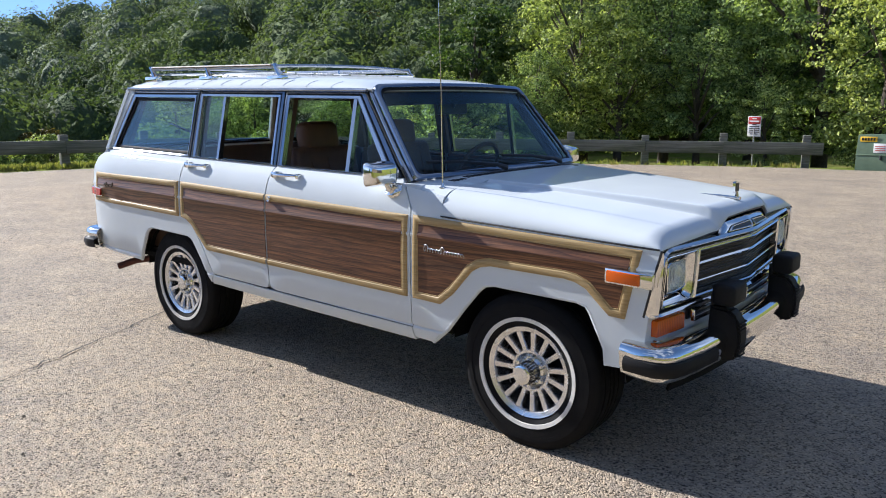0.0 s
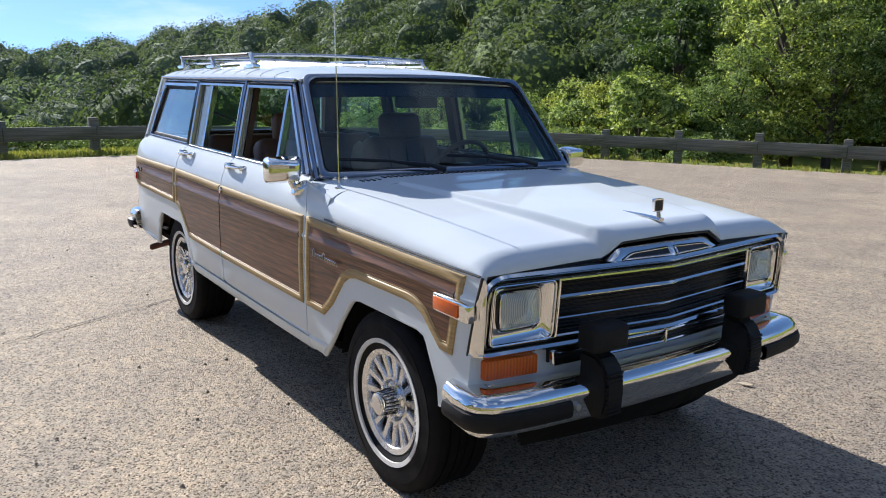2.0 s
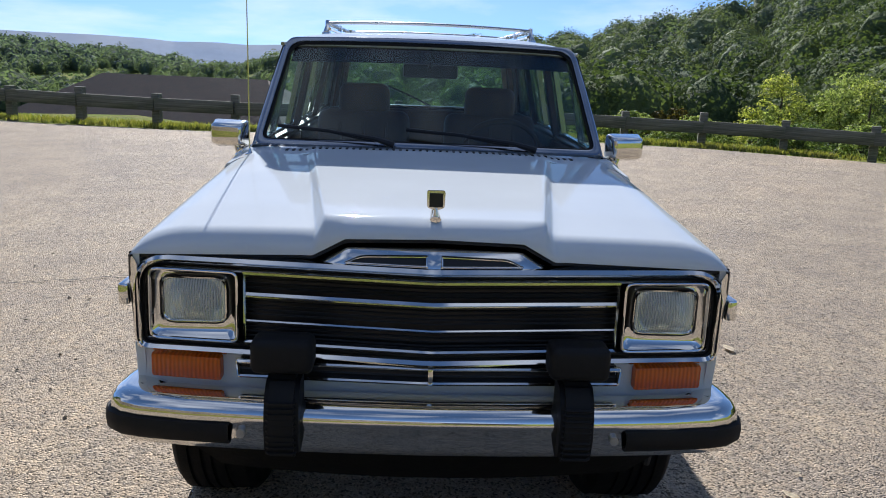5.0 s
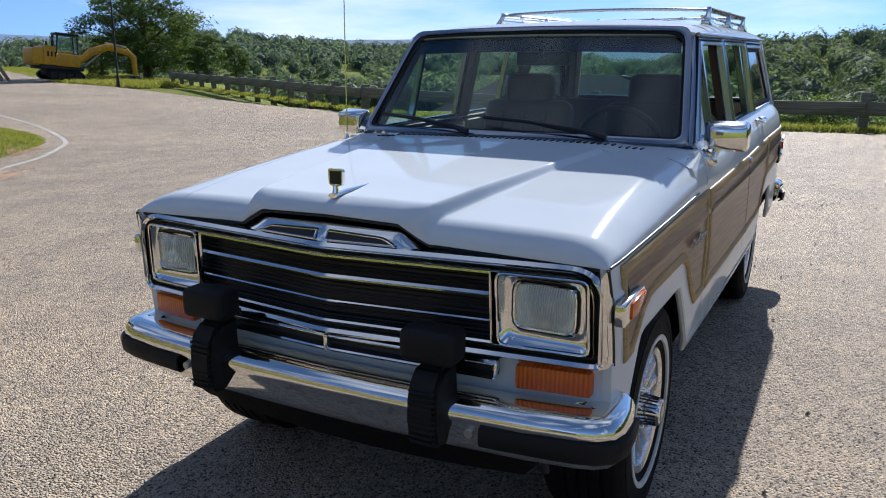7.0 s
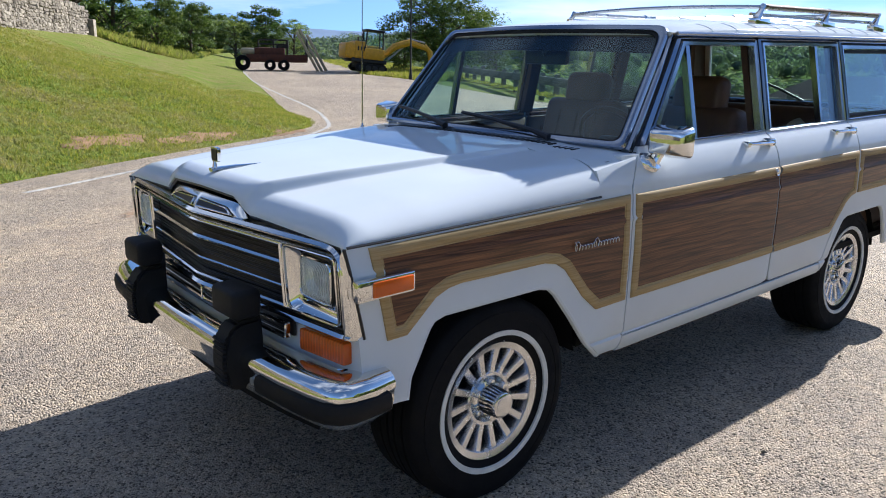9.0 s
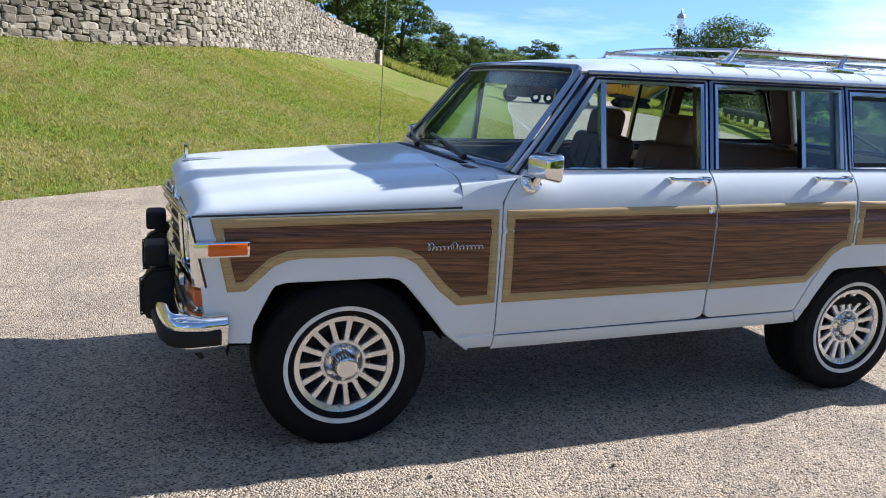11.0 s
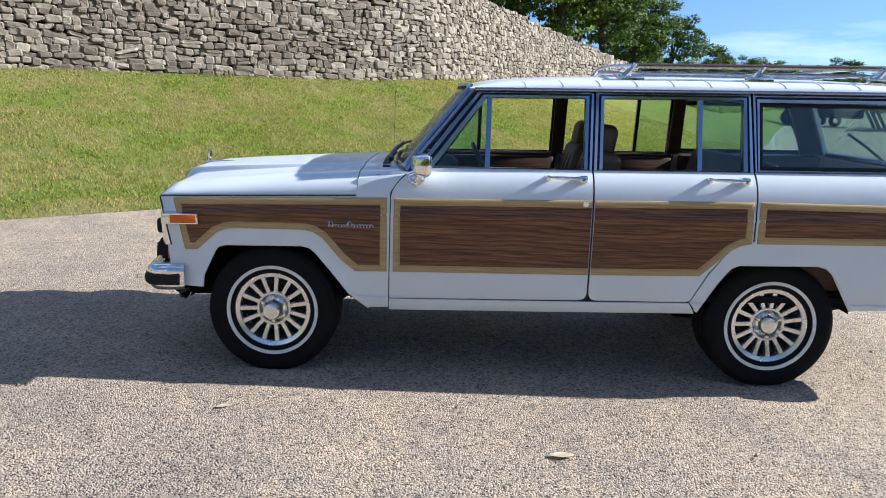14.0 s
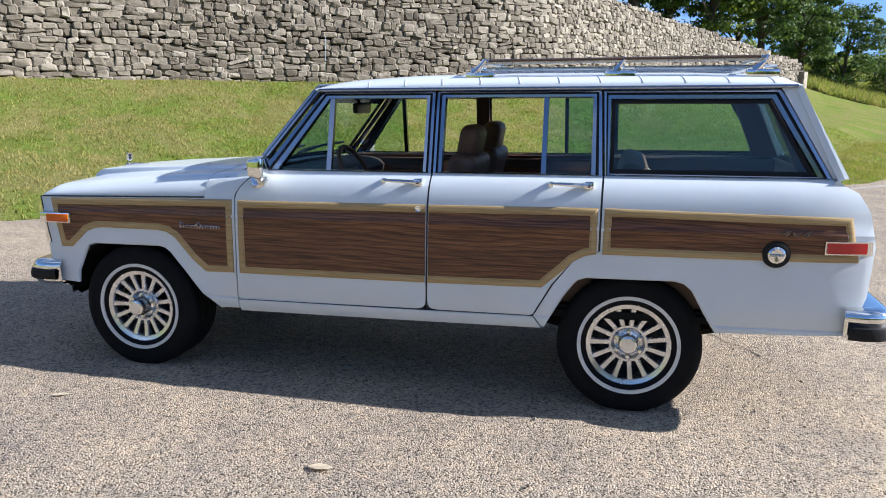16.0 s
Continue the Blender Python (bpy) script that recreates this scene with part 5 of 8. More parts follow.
def one_side(s):
    left = s > 0
    fender = car_part("fender", panel_bm(FENDER, s), M_PAINT, wagon, "white front fender")
    dressed(fender, FENDER_TRIM, s)
    wavy_script(fender, 1.07, 0.842, s, 0.245)
    # side marker
    z, y = 0.872, side_y(1.87, 0.872)
    bm = box_bm(1.772, min(s * y, s * (y + 0.03)), z - 0.031, 1.975, max(s * y, s * (y + 0.03)), z + 0.031, 0.008)
    car_part("marker_case", bm, M_CHROME, fender, "chrome side marker case")
    bm = box_bm(1.782, min(s * (y + 0.01), s * (y + 0.037)), z - 0.023, 1.925, max(s * (y + 0.01), s * (y + 0.037)), z + 0.023, 0.006)
    car_part("marker_lens", bm, M_AMBER, fender, "amber side marker lens")
    # arch lips
    car_part("arch_lip", tube_bm([(x, s * (side_y(x, z) - 0.012), z) for x, z in ARCH_F], 0.013, 8), M_PAINT, fender)
    df = car_part("front_door", panel_bm(DOOR_F, s), M_PAINT, wagon, "white front door, window wound down")
    dressed(df, DOOR_F_TRIM, s, gap=2)
    door_handle(df, -0.12, s)
    lock_disc(df, -0.305, 0.985, s, 0.016)
    window_frame(df, [(0.607, 1.159), (0.278, 1.574), (-0.345, 1.574), (-0.345, 1.159)], [(0.50, 1.166), (0.232, 1.535), (-0.297, 1.535), (-0.297, 1.166)], s)
    divider(df, 0.233, 0.233, 1.16, 1.54, s, 0.026)
    glazing(df, [(0.52, 1.158), (0.232, 1.55), (0.215, 1.55), (0.215, 1.158)], s, M_GLASS, "vent_window")
    dr = car_part("rear_door", panel_bm(DOOR_R, s), M_PAINT, wagon, "white rear door, window wound down")
    dressed(dr, DOOR_R_TRIM, s, gap=0)
    door_handle(dr, -0.98, s)
    window_frame(dr, [(-0.355, 1.159), (-0.355, 1.574), (-1.186, 1.574), (-1.212, 1.159)], [(-0.405, 1.166), (-0.405, 1.537), (-1.143, 1.537), (-1.150, 1.166)], s)
    divider(dr, -0.91, -0.905, 1.16, 1.54, s, 0.024)
    glazing(dr, [(-0.92, 1.158), (-0.92, 1.548), (-1.15, 1.548), (-1.155, 1.158)], s, M_GLASS_DARK, "fixed_window")
    q = car_part("quarter_panel", panel_bm(QUARTER, s), M_PAINT, wagon, "white rear quarter panel")
    dressed(q, QUARTER_TRIM, s)
    pts = [(x, s * (side_y(x, z) - 0.012), z) for x, z in ARCH_R]
    car_part("arch_lip", tube_bm(pts, 0.013, 8), M_PAINT, q)
    window_frame(q, [(-1.222, 1.159), (-1.196, 1.574), (-2.006, 1.574), (-2.25, 1.159)], [(-1.245, 1.172), (-1.236, 1.525), (-1.965, 1.522), (-2.178, 1.17)], s)
    car_part("window_seal", ring_bm([(-1.245, 1.172), (-1.236, 1.525), (-1.965, 1.522), (-2.178, 1.17)], inset([(-1.245, 1.172), (-1.236, 1.525), (-1.965, 1.522), (-2.178, 1.17)], 0.02), side_place(s, -0.012), height=0.008), M_RUBBER, q)
    glazing(q, [(-1.24, 1.165), (-1.232, 1.53), (-1.968, 1.528), (-2.188, 1.165)], s, M_GLASS_DARK, "side_window")
    car_part("d_pillar", panel_bm([(-2.01, 1.576), (-2.1, 1.576), (-2.325, 1.16), (-2.254, 1.16)], s, 0.0, 0.05), M_PAINT, q)
    car_part("sill", panel_bm(SILL, s, 0.0, 0.06), M_PAINT, wagon, "white sill under the doors")
    # red rear marker
    z, x = 0.855, -2.32
    y = side_y(x, z)
    car_part("marker_case", panel_bm([(-2.225, z - 0.03), (-2.225, z + 0.03), (-2.43, z + 0.03), (-2.435, z - 0.03)], s, 0.018, 0.02), M_CHROME, q)
    car_part("marker_lens", panel_bm([(-2.233, z - 0.024), (-2.233, z + 0.024), (-2.405, z + 0.024), (-2.405, z - 0.024)], s, 0.026, 0.012), M_RED, q, "red rear marker lens")
    if left:
        for r, m, nm, o in ((0.063, M_RUBBER, "filler_ring", 0.012), (0.04, M_CHROME, "filler_cap", 0.02)):
            bm = lathe_bm([(0.0, 0.004), (r * 0.75, 0.006), (r * 0.97, 0.0), (r, -0.012), (r, -0.03)], 28)
            for v in bm.verts:
                v.co = Vector((v.co.x - 2.02, side_y(-2.02, 0.817) + o + v.co.y, v.co.z + 0.817))
            car_part(nm, bm, m, q)
        yb = side_y(-2.02, 0.817) + 0.026
        car_part("filler_grip", box_bm(-2.052, yb - 0.004, 0.81, -1.988, yb + 0.004, 0.824, 0.003), M_DULL, q)
    # 4x4 badge
    cu = bpy.data.curves.new("badge", "FONT")
    cu.body, cu.size, cu.extrude, cu.shear = "4x4", 0.058, 0.004, 0.3
    tmp = new("badge_text", cu)
    me = bpy.data.meshes.new_from_object(tmp.evaluated_get(bpy.context.evaluated_depsgraph_get()))
    bpy.data.objects.remove(tmp)
    me.materials.append(M_BADGE)
    bd = new("badge", me)
    bd.parent = q
    zb = 0.905
    yb = side_y(-2.1, zb) + 0.016
    bd.matrix_basis = (Matrix.Translation((-2.02, yb, zb + RAKE * 2.8)) @ Matrix.Rotation(math.pi, 4, "Z") if left else Matrix.Translation((-2.17, -yb, zb + RAKE * 2.8))) @ Matrix.Rotation(math.pi / 2, 4, "X") @ Matrix.Diagonal((1.5, 0.8, 1, 1))
    # mirror on the door
    c = Vector((0.578, s * 0.884, 1.184))
    bm = box_bm(-0.045, -0.086, -0.06, 0.04, 0.086, 0.06, 0.022, 3)
    for v in bm.verts:
        if v.co.x > 0:
            v.co.y *= 0.86
            v.co.z *= 0.8
    bmesh.ops.transform(bm, matrix=Matrix.Translation(c) @ Matrix.Rotation(s * radians(12), 4, "Z"), verts=bm.verts[:])
    car_part("mirror_shell", bm, M_CHROME, df, "chrome door mirror")
    bm = box_bm(-0.0485, -0.067, -0.046, -0.044, 0.067, 0.046, 0.002)
    bmesh.ops.transform(bm, matrix=Matrix.Translation(c) @ Matrix.Rotation(s * radians(12), 4, "Z"), verts=bm.verts[:])
    car_part("mirror_glass", bm, M_MIRROR, df)
    bm = tube_bm([(0.6, s * 0.83, 1.075), (0.59, s * 0.836, 1.1), (0.58, s * 0.85, 1.135), (0.57, s * 0.86, 1.17)], [0.018, 0.015, 0.015, 0.016], 10)
    add_tube(bm, [(0.6, s * 0.808, 1.098), (0.6, s * 0.816, 1.11), (0.6, s * 0.819, 1.115), (0.598, s * 0.826, 1.125)], [0.05, 0.05, 0.044, 0.02], 20)
    car_part("mirror_arm", bm, M_CHROME, df)
    # dark joints between the panels
    for pts in ([(0.735, 0.39), (0.735, 0.7), (0.735, 1.03), (0.697, 1.09), (0.64, 1.135)], [(-0.35, 0.455), (-0.35, 0.8), (-0.35, 1.155)], [(-1.217, 0.8), (-1.217, 1.0), (-1.217, 1.155)], [(0.735, 0.4455), (0.2, 0.448), (-0.4, 0.451), (-0.905, 0.4525)]):
        fine = [(a[0] + (b[0] - a[0]) * k / 8, a[1] + (b[1] - a[1]) * k / 8) for a, b in zip(pts, pts[1:]) for k in range(8)] + [pts[-1]]
        line = [(x, s * (side_y(x, z) - 0.016), z) for x, z in fine]
        car_part("panel_joint", tube_bm(line, 0.009, 6), M_BLACK, wagon)
    # A pillar and drip rail
    bm = tube_bm([(0.655, s * 0.748, 1.14), (0.56, s * 0.736, 1.26), (0.43, s * 0.706, 1.42), (0.31, s * 0.672, 1.572), (0.285, s * 0.666, 1.588)], [0.022, 0.015, 0.014, 0.013, 0.008], 10)
    car_part("a_pillar", bm, M_STEEL, wagon)
    car_part("cowl_corner", box_bm(0.6, min(s * 0.70, s * 0.795), 1.05, 0.745, max(s * 0.70, s * 0.795), 1.138, 0.012), M_PAINT, wagon)
    # black bar put in for the shade of the gap beside the pillar
    bm = tube_bm([(0.668, s * 0.768, 1.115), (0.545, s * 0.748, 1.265), (0.42, s * 0.72, 1.42), (0.292, s * 0.69, 1.574)], 0.006, 8)
    car_part("pillar_trim", bm, M_RUBBER, wagon, "black bar drawn for the shaded gap beside the pillar")
    bm = tube_bm([(0.3, s * 0.694, 1.582)] + [(0.2 - k * 0.228, s * 0.7 * lerp_table(0.2 - k * 0.228, PLAN), 1.583) for k in range(11)], 0.009, 8)
    car_part("drip_rail", bm, M_STEEL, wagon)


for s in (1, -1):
    one_side(s)


# hood, cowl, roof
def hood_edge(x):
    return side_y(x, 1.0) * 0.999


def crease(x):
    return lerp_table(x, [(0.7, 0.5), (1.95, 0.30)])


def lip_z(y):
    """Height of the bonnet's lower lip above the grille."""
    return lerp_table(abs(y), [(0, 1.066), (0.24, 1.058), (0.33, 1.008), (0.84, 0.99)])


def hood_z(x, y):
    """Height of the bonnet: a raised middle with soft shoulders, rounded off at the sides."""
    e = hood_edge(min(x, 2.0))
    u = min(1.0, abs(y) / e)
    zc = lerp_table(x, [(0.6, 1.172), (0.9, 1.162), (1.3, 1.146), (1.7, 1.126), (1.95, 1.108), (2.05, 1.096)])
    step = lerp_table(x, [(0.7, 0.007), (1.2, 0.016), (1.95, 0.04)])
    w = crease(x)
    z = zc - 0.022 * u ** 2 - step * sstep(w, w + 0.032, abs(y))
    ze = 1.014 - 0.018 * (x - 0.92)
    k = min(1, max(0, (u - 0.80) / 0.20))
    return ze + (z - ze) * math.sqrt(max(0, 1 - k ** 2.2))


def hood_front(y):
    return lerp_table(abs(y), [(0, 2.035), (0.3, 2.022), (0.36, 2.008), (0.84, 1.985)])


def hood_point(u, v):
    k = 2 * v - 1

    def across(x):
        """The mesh's columns follow the crease."""
        w, e, a = crease(x), hood_edge(x), abs(k)
        if a < 0.4:
            y = w * a / 0.4
        elif a < 0.52:
            y = w + 0.032 * (a - 0.4) / 0.12
        else:
            y = w + 0.032 + (e - w - 0.032) * (1 - (1 - (a - 0.52) / 0.48) ** 1.9)
        return math.copysign(y, k)
    x0 = 0.918
    xf = hood_front(across(x0 + (2.0 - x0) * u))
    x = x0 + (xf - x0) * (1 - (1 - u) ** 1.7)
    yy = across(x)
    z = hood_z(x, yy)
    low = lip_z(yy)
    f = min(1, max(0, (x - (xf - 0.085)) / 0.085))
    return (x, yy, low + (z - low) * math.sqrt(max(0, 1 - f * f)))


hood = car_part("hood", grid_bm(60, 150, hood_point, 0.02), M_PAINT, wagon, "white hood with a raised centre", 50)

# a black bar along each bonnet edge stands in for the shadow line there
for s in (1, -1):
    car_part("hood_gap", tube_bm([(x, s * (hood_edge(x) + 0.002), 1.012 - 0.018 * (x - 0.92)) for x in [0.92 + 0.106 * k for k in range(11)]], 0.0042, 6), M_BLACK, wagon)


def cowl_point(u, v):
    k = 2 * v - 1
    x1 = 0.912
    yb = 0.80
    xb = 0.655 + 0.085 * (1 - k * k)
    x = xb + (x1 - xb) * u
    y = k * lerp_table(x, [(0.65, 0.79), (0.912, 0.815)])
    z = hood_z(x, y * 0.985) - 0.002
    return (x, y, min(z, 1.172))


cowl = car_part("cowl", grid_bm(8, 40, cowl_point, 0.015), M_PAINT, wagon, "white cowl below the windscreen")
for k in range(44):
    y = 0.6 - k * 0.0278
    x = 0.772 + 0.03 * (1 - (y / 0.7) ** 2)
    z = hood_z(x, y)
    car_part("vent_slot", box_bm(x - 0.022, y - 0.005, z - 0.012, x + 0.022, y + 0.005, z + 0.0015), M_BLACK, cowl)


def roof_crown(k):
    return 0.74 * max(0.0, 1 - abs(k) ** 7) ** 0.5 + 0.26 * (1 - k * k)


def roof_point(u, v):
    k = 2 * v - 1
    y_ = 0.12 * k + 0.88 * math.sin(k * math.pi / 2)
    x = 0.325 - 2.425 * (u ** 1.0)
    bow = 0.05 * (1 - y_ * y_) * (1 if u < 0.5 else 0) * (1 - u * 2) if u < 0.5 else 0
    e = 0.697 * lerp_table(x, PLAN)
    zc = lerp_table(x, [(-2.10, 1.60), (-2.07, 1.632), (-1.98, 1.652), (-1.6, 1.668), (-0.8, 1.676), (-0.2, 1.668), (0.12, 1.648), (0.25, 1.63), (0.325, 1.598)])
    ze = 1.586
    z = ze + (zc - ze) * roof_crown(y_)
    return (x + bow, y_ * e, z)


roof = car_part("roof", grid_bm(40, 48, roof_point, 0.018), M_PAINT, wagon, "white roof with short pressed ribs", 50)
for i in range(11):
    x = 0.04 - i * 0.2
    for s in (1, -1):
        pts = []
        for j in range(6):
            yy = s * (0.615 + 0.0145 * j)
            e = 0.697 * lerp_table(x, PLAN)
            zc = lerp_table(x, [(-2.07, 1.632), (-1.98, 1.652), (-1.6, 1.668), (-0.8, 1.676), (-0.2, 1.668), (0.12, 1.648)])
            pts.append((x - 0.02 * j / 5, yy, 1.5845 + (zc - 1.586) * roof_crown(min(1, abs(yy) / e))))
        car_part("rib", tube_bm(pts, 0.0042, 6), M_PAINT, roof)


# windscreen with its rubber and bright surround
def screen(u, v, grow=0.0):
    k = 2 * v - 1
    b = Vector((0.668 + 0.085 * (1 - k * k), 0.735 * k, 1.158 + 0.012 * (1 - k * k)))
    t = Vector((0.318 + 0.06 * (1 - k * k), 0.655 * k, 1.588 + 0.012 * (1 - k * k)))
    return b.lerp(t, u)


ws = car_part("windscreen", grid_bm(16, 64, lambda u, v: screen(0.03 + u * 0.93, 0.015 + v * 0.97), 0.005), M_SCREEN, wagon, "curved windscreen with a blue shade band")
ws.visible_shadow = False
band = car_part("shade_band", grid_bm(3, 64, lambda u, v: screen(0.81 + u * 0.15, 0.02 + v * 0.96) - Vector((0.012, 0, 0.004)), 0.001), M_BAND, ws)
band.visible_shadow = False
S_OUT = [(-0.008, -0.006), (1.408, -0.006), (1.408, 0.562), (-0.008, 0.562)]


def screen_place(a, b, h):
    return screen(b / 0.55, a / 1.4) + Vector((0.78, 0, 0.63)) * (h + 0.004)


def screen_ring(d0, r0, d1, r1):
    return corner(inset(S_OUT, d0), r0, 7), corner(inset(S_OUT, d1), r1, 7)


car_part("screen_surround", ring_bm(*screen_ring(-0.01, [0.03, 0.03, 0.05, 0.05], 0.018, [0.04, 0.04, 0.07, 0.07]), screen_place, height=0.017, step=0.04), M_STEEL, wagon, "bright windscreen surround with rounded corners")
car_part("screen_seal", ring_bm(*screen_ring(0.015, [0.04, 0.04, 0.07, 0.07], 0.028, [0.036, 0.036, 0.066, 0.066]), screen_place, height=0.007, step=0.04), M_RUBBER, wagon)


def wiper(y0, y1):
    k0 = (y0 / 0.735 + 1) / 2
    a = screen(0.0, k0) + Vector((0.045, 0, 0.012))
    b = screen(0.13, (y1 / 0.72 + 1) / 2) + Vector((0.022, 0, 0.012))
    mid = a.lerp(b, 0.55) + Vector((0.02, 0, 0.018))
    w = car_part("wiper_arm", tube_bm([a, a.lerp(mid, 0.3) + Vector((0.01, 0, 0.01)), mid], [0.016, 0.01, 0.006], 8), M_BLACK, wagon, "black wiper")
    c = mid - (b - a).normalized() * 0.2
    d = mid + (b - a).normalized() * 0.24
    car_part("wiper_blade", tube_bm([c - Vector((0.012, 0, 0.012)), mid, d - Vector((0.012, 0, 0.012))], 0.0085, 6), M_BLACK, w)


wiper(0.45, -0.12)
wiper(-0.15, -0.64)

# grille and lamps
def front_x(y):
    return 2.088 - 0.085 * min(1, abs(y) / 0.8)


def front_place(off):
    return lambda y, z, h: (front_x(y) + off + h - 0.10 * max(0, 0.97 - z) ** 1.5, y, z)


BEZEL = corner([(-0.828, 0.711), (0.828, 0.711), (0.82, 0.994), (-0.82, 0.994)], [0.05, 0.05, 0.1, 0.1], 6)
front = car_part("grille_bezel", ring_bm(BEZEL, inset(BEZEL, 0.023), front_place(-0.06), height=0.05, step=0.05), M_CHROME, wagon, "chrome bezel round grille and headlamps")
car_part("bezel_groove", ring_bm(inset(BEZEL, 0.021), inset(BEZEL, 0.034), front_place(-0.06), height=0.022, step=0.05), M_BLACK, front)
car_part("header_shelf", grid_bm(3, 40, lambda u, v: (hood_front(1.6 * v - 0.8) - 0.014 + u * (front_x(1.6 * v - 0.8) - 0.03 - hood_front(1.6 * v - 0.8) + 0.014), 1.6 * v - 0.8, 0.99 - 0.006 * u), 0.006), M_CHROME, front)
car_part("bezel_inner", ring_bm(inset(BEZEL, 0.033), inset(BEZEL, 0.046), front_place(-0.06), height=0.038, step=0.05), M_CHROME, front)
car_part("grille_back", grid_bm(4, 24, lambda u, v: (front_x(1.6 * v - 0.8) - 0.075, 1.6 * v - 0.8, 0.722 + 0.265 * u), 0.01), M_BLACK, front)
# grille frame, bars and fine slats
GR = [(-0.522, 0.75), (0.522, 0.75), (0.518, 0.957), (-0.518, 0.957)]
car_part("grille_frame", ring_bm(GR, inset(GR, 0.012), front_place(-0.045), height=0.03, step=0.04), M_CHROME, front)


def bar(z, r, mat, name, dx=0.0, w=0.51, label=""):
    pts = [(front_x(y) - 0.035 + dx - 0.10 * max(0, 0.97 - z) ** 1.5, y, z) for y in [w * (k / 12 - 1) for k in range(25)]]
    car_part(name, tube_bm(pts, r, 6, flat=0.7), mat, front, label)


bar(0.89, 0.0115, M_CHROME, "grille_bar")
bar(0.813, 0.0062, M_CHROME, "grille_bar", -0.002)
for k in range(15):
    z = 0.765 + k * 0.0128
    if abs(z - 0.89) > 0.009 and abs(z - 0.813) > 0.008:
        bar(z, 0.0035, M_BLACK, "slat", -0.016)
# chrome corners running round to the fenders, behind a dark joint
def fender_edge(z):
    return 1.93 + 0.055 * (z - 0.735) / 0.257


for s in (1, -1):
    def wrap(u, v):
        a = v * math.pi / 2
        z = 0.722 + (0.986 - 0.022 * v ** 3 - 0.722) * u
        x0, y0 = fender_edge(z) + 0.007, side_y(fender_edge(z), z) - 0.002
        x1, y1 = front_place(-0.012)(0.815, z, 0)[0], 0.803
        return (x0 + (x1 - x0) * (0.35 * v + 0.65 * math.sin(a)), s * (y0 + (y1 - y0) * (0.35 * v + 0.65 * (1 - math.cos(a)))), z)
    car_part("chrome_corner", grid_bm(10, 8, wrap, 0.004), M_CHROME, front, "chrome corner beside the headlamp")
    car_part("joint", tube_bm([(fender_edge(z) + 0.003, s * (side_y(fender_edge(z), z) - 0.003), z) for z in (0.722, 0.78, 0.85, 0.92, 0.99)], 0.0055, 6), M_BLACK, front)


# raised chrome header with two dark slots

def header_point(u, v):
    y = 0.34 * (2 * v - 1)
    z = 0.975 + (lip_z(y) - 0.026 - 0.975) * u
    x0 = front_x(y) - 0.028
    return (x0 + (hood_front(y) - 0.016 - x0) * u * u, y, z)


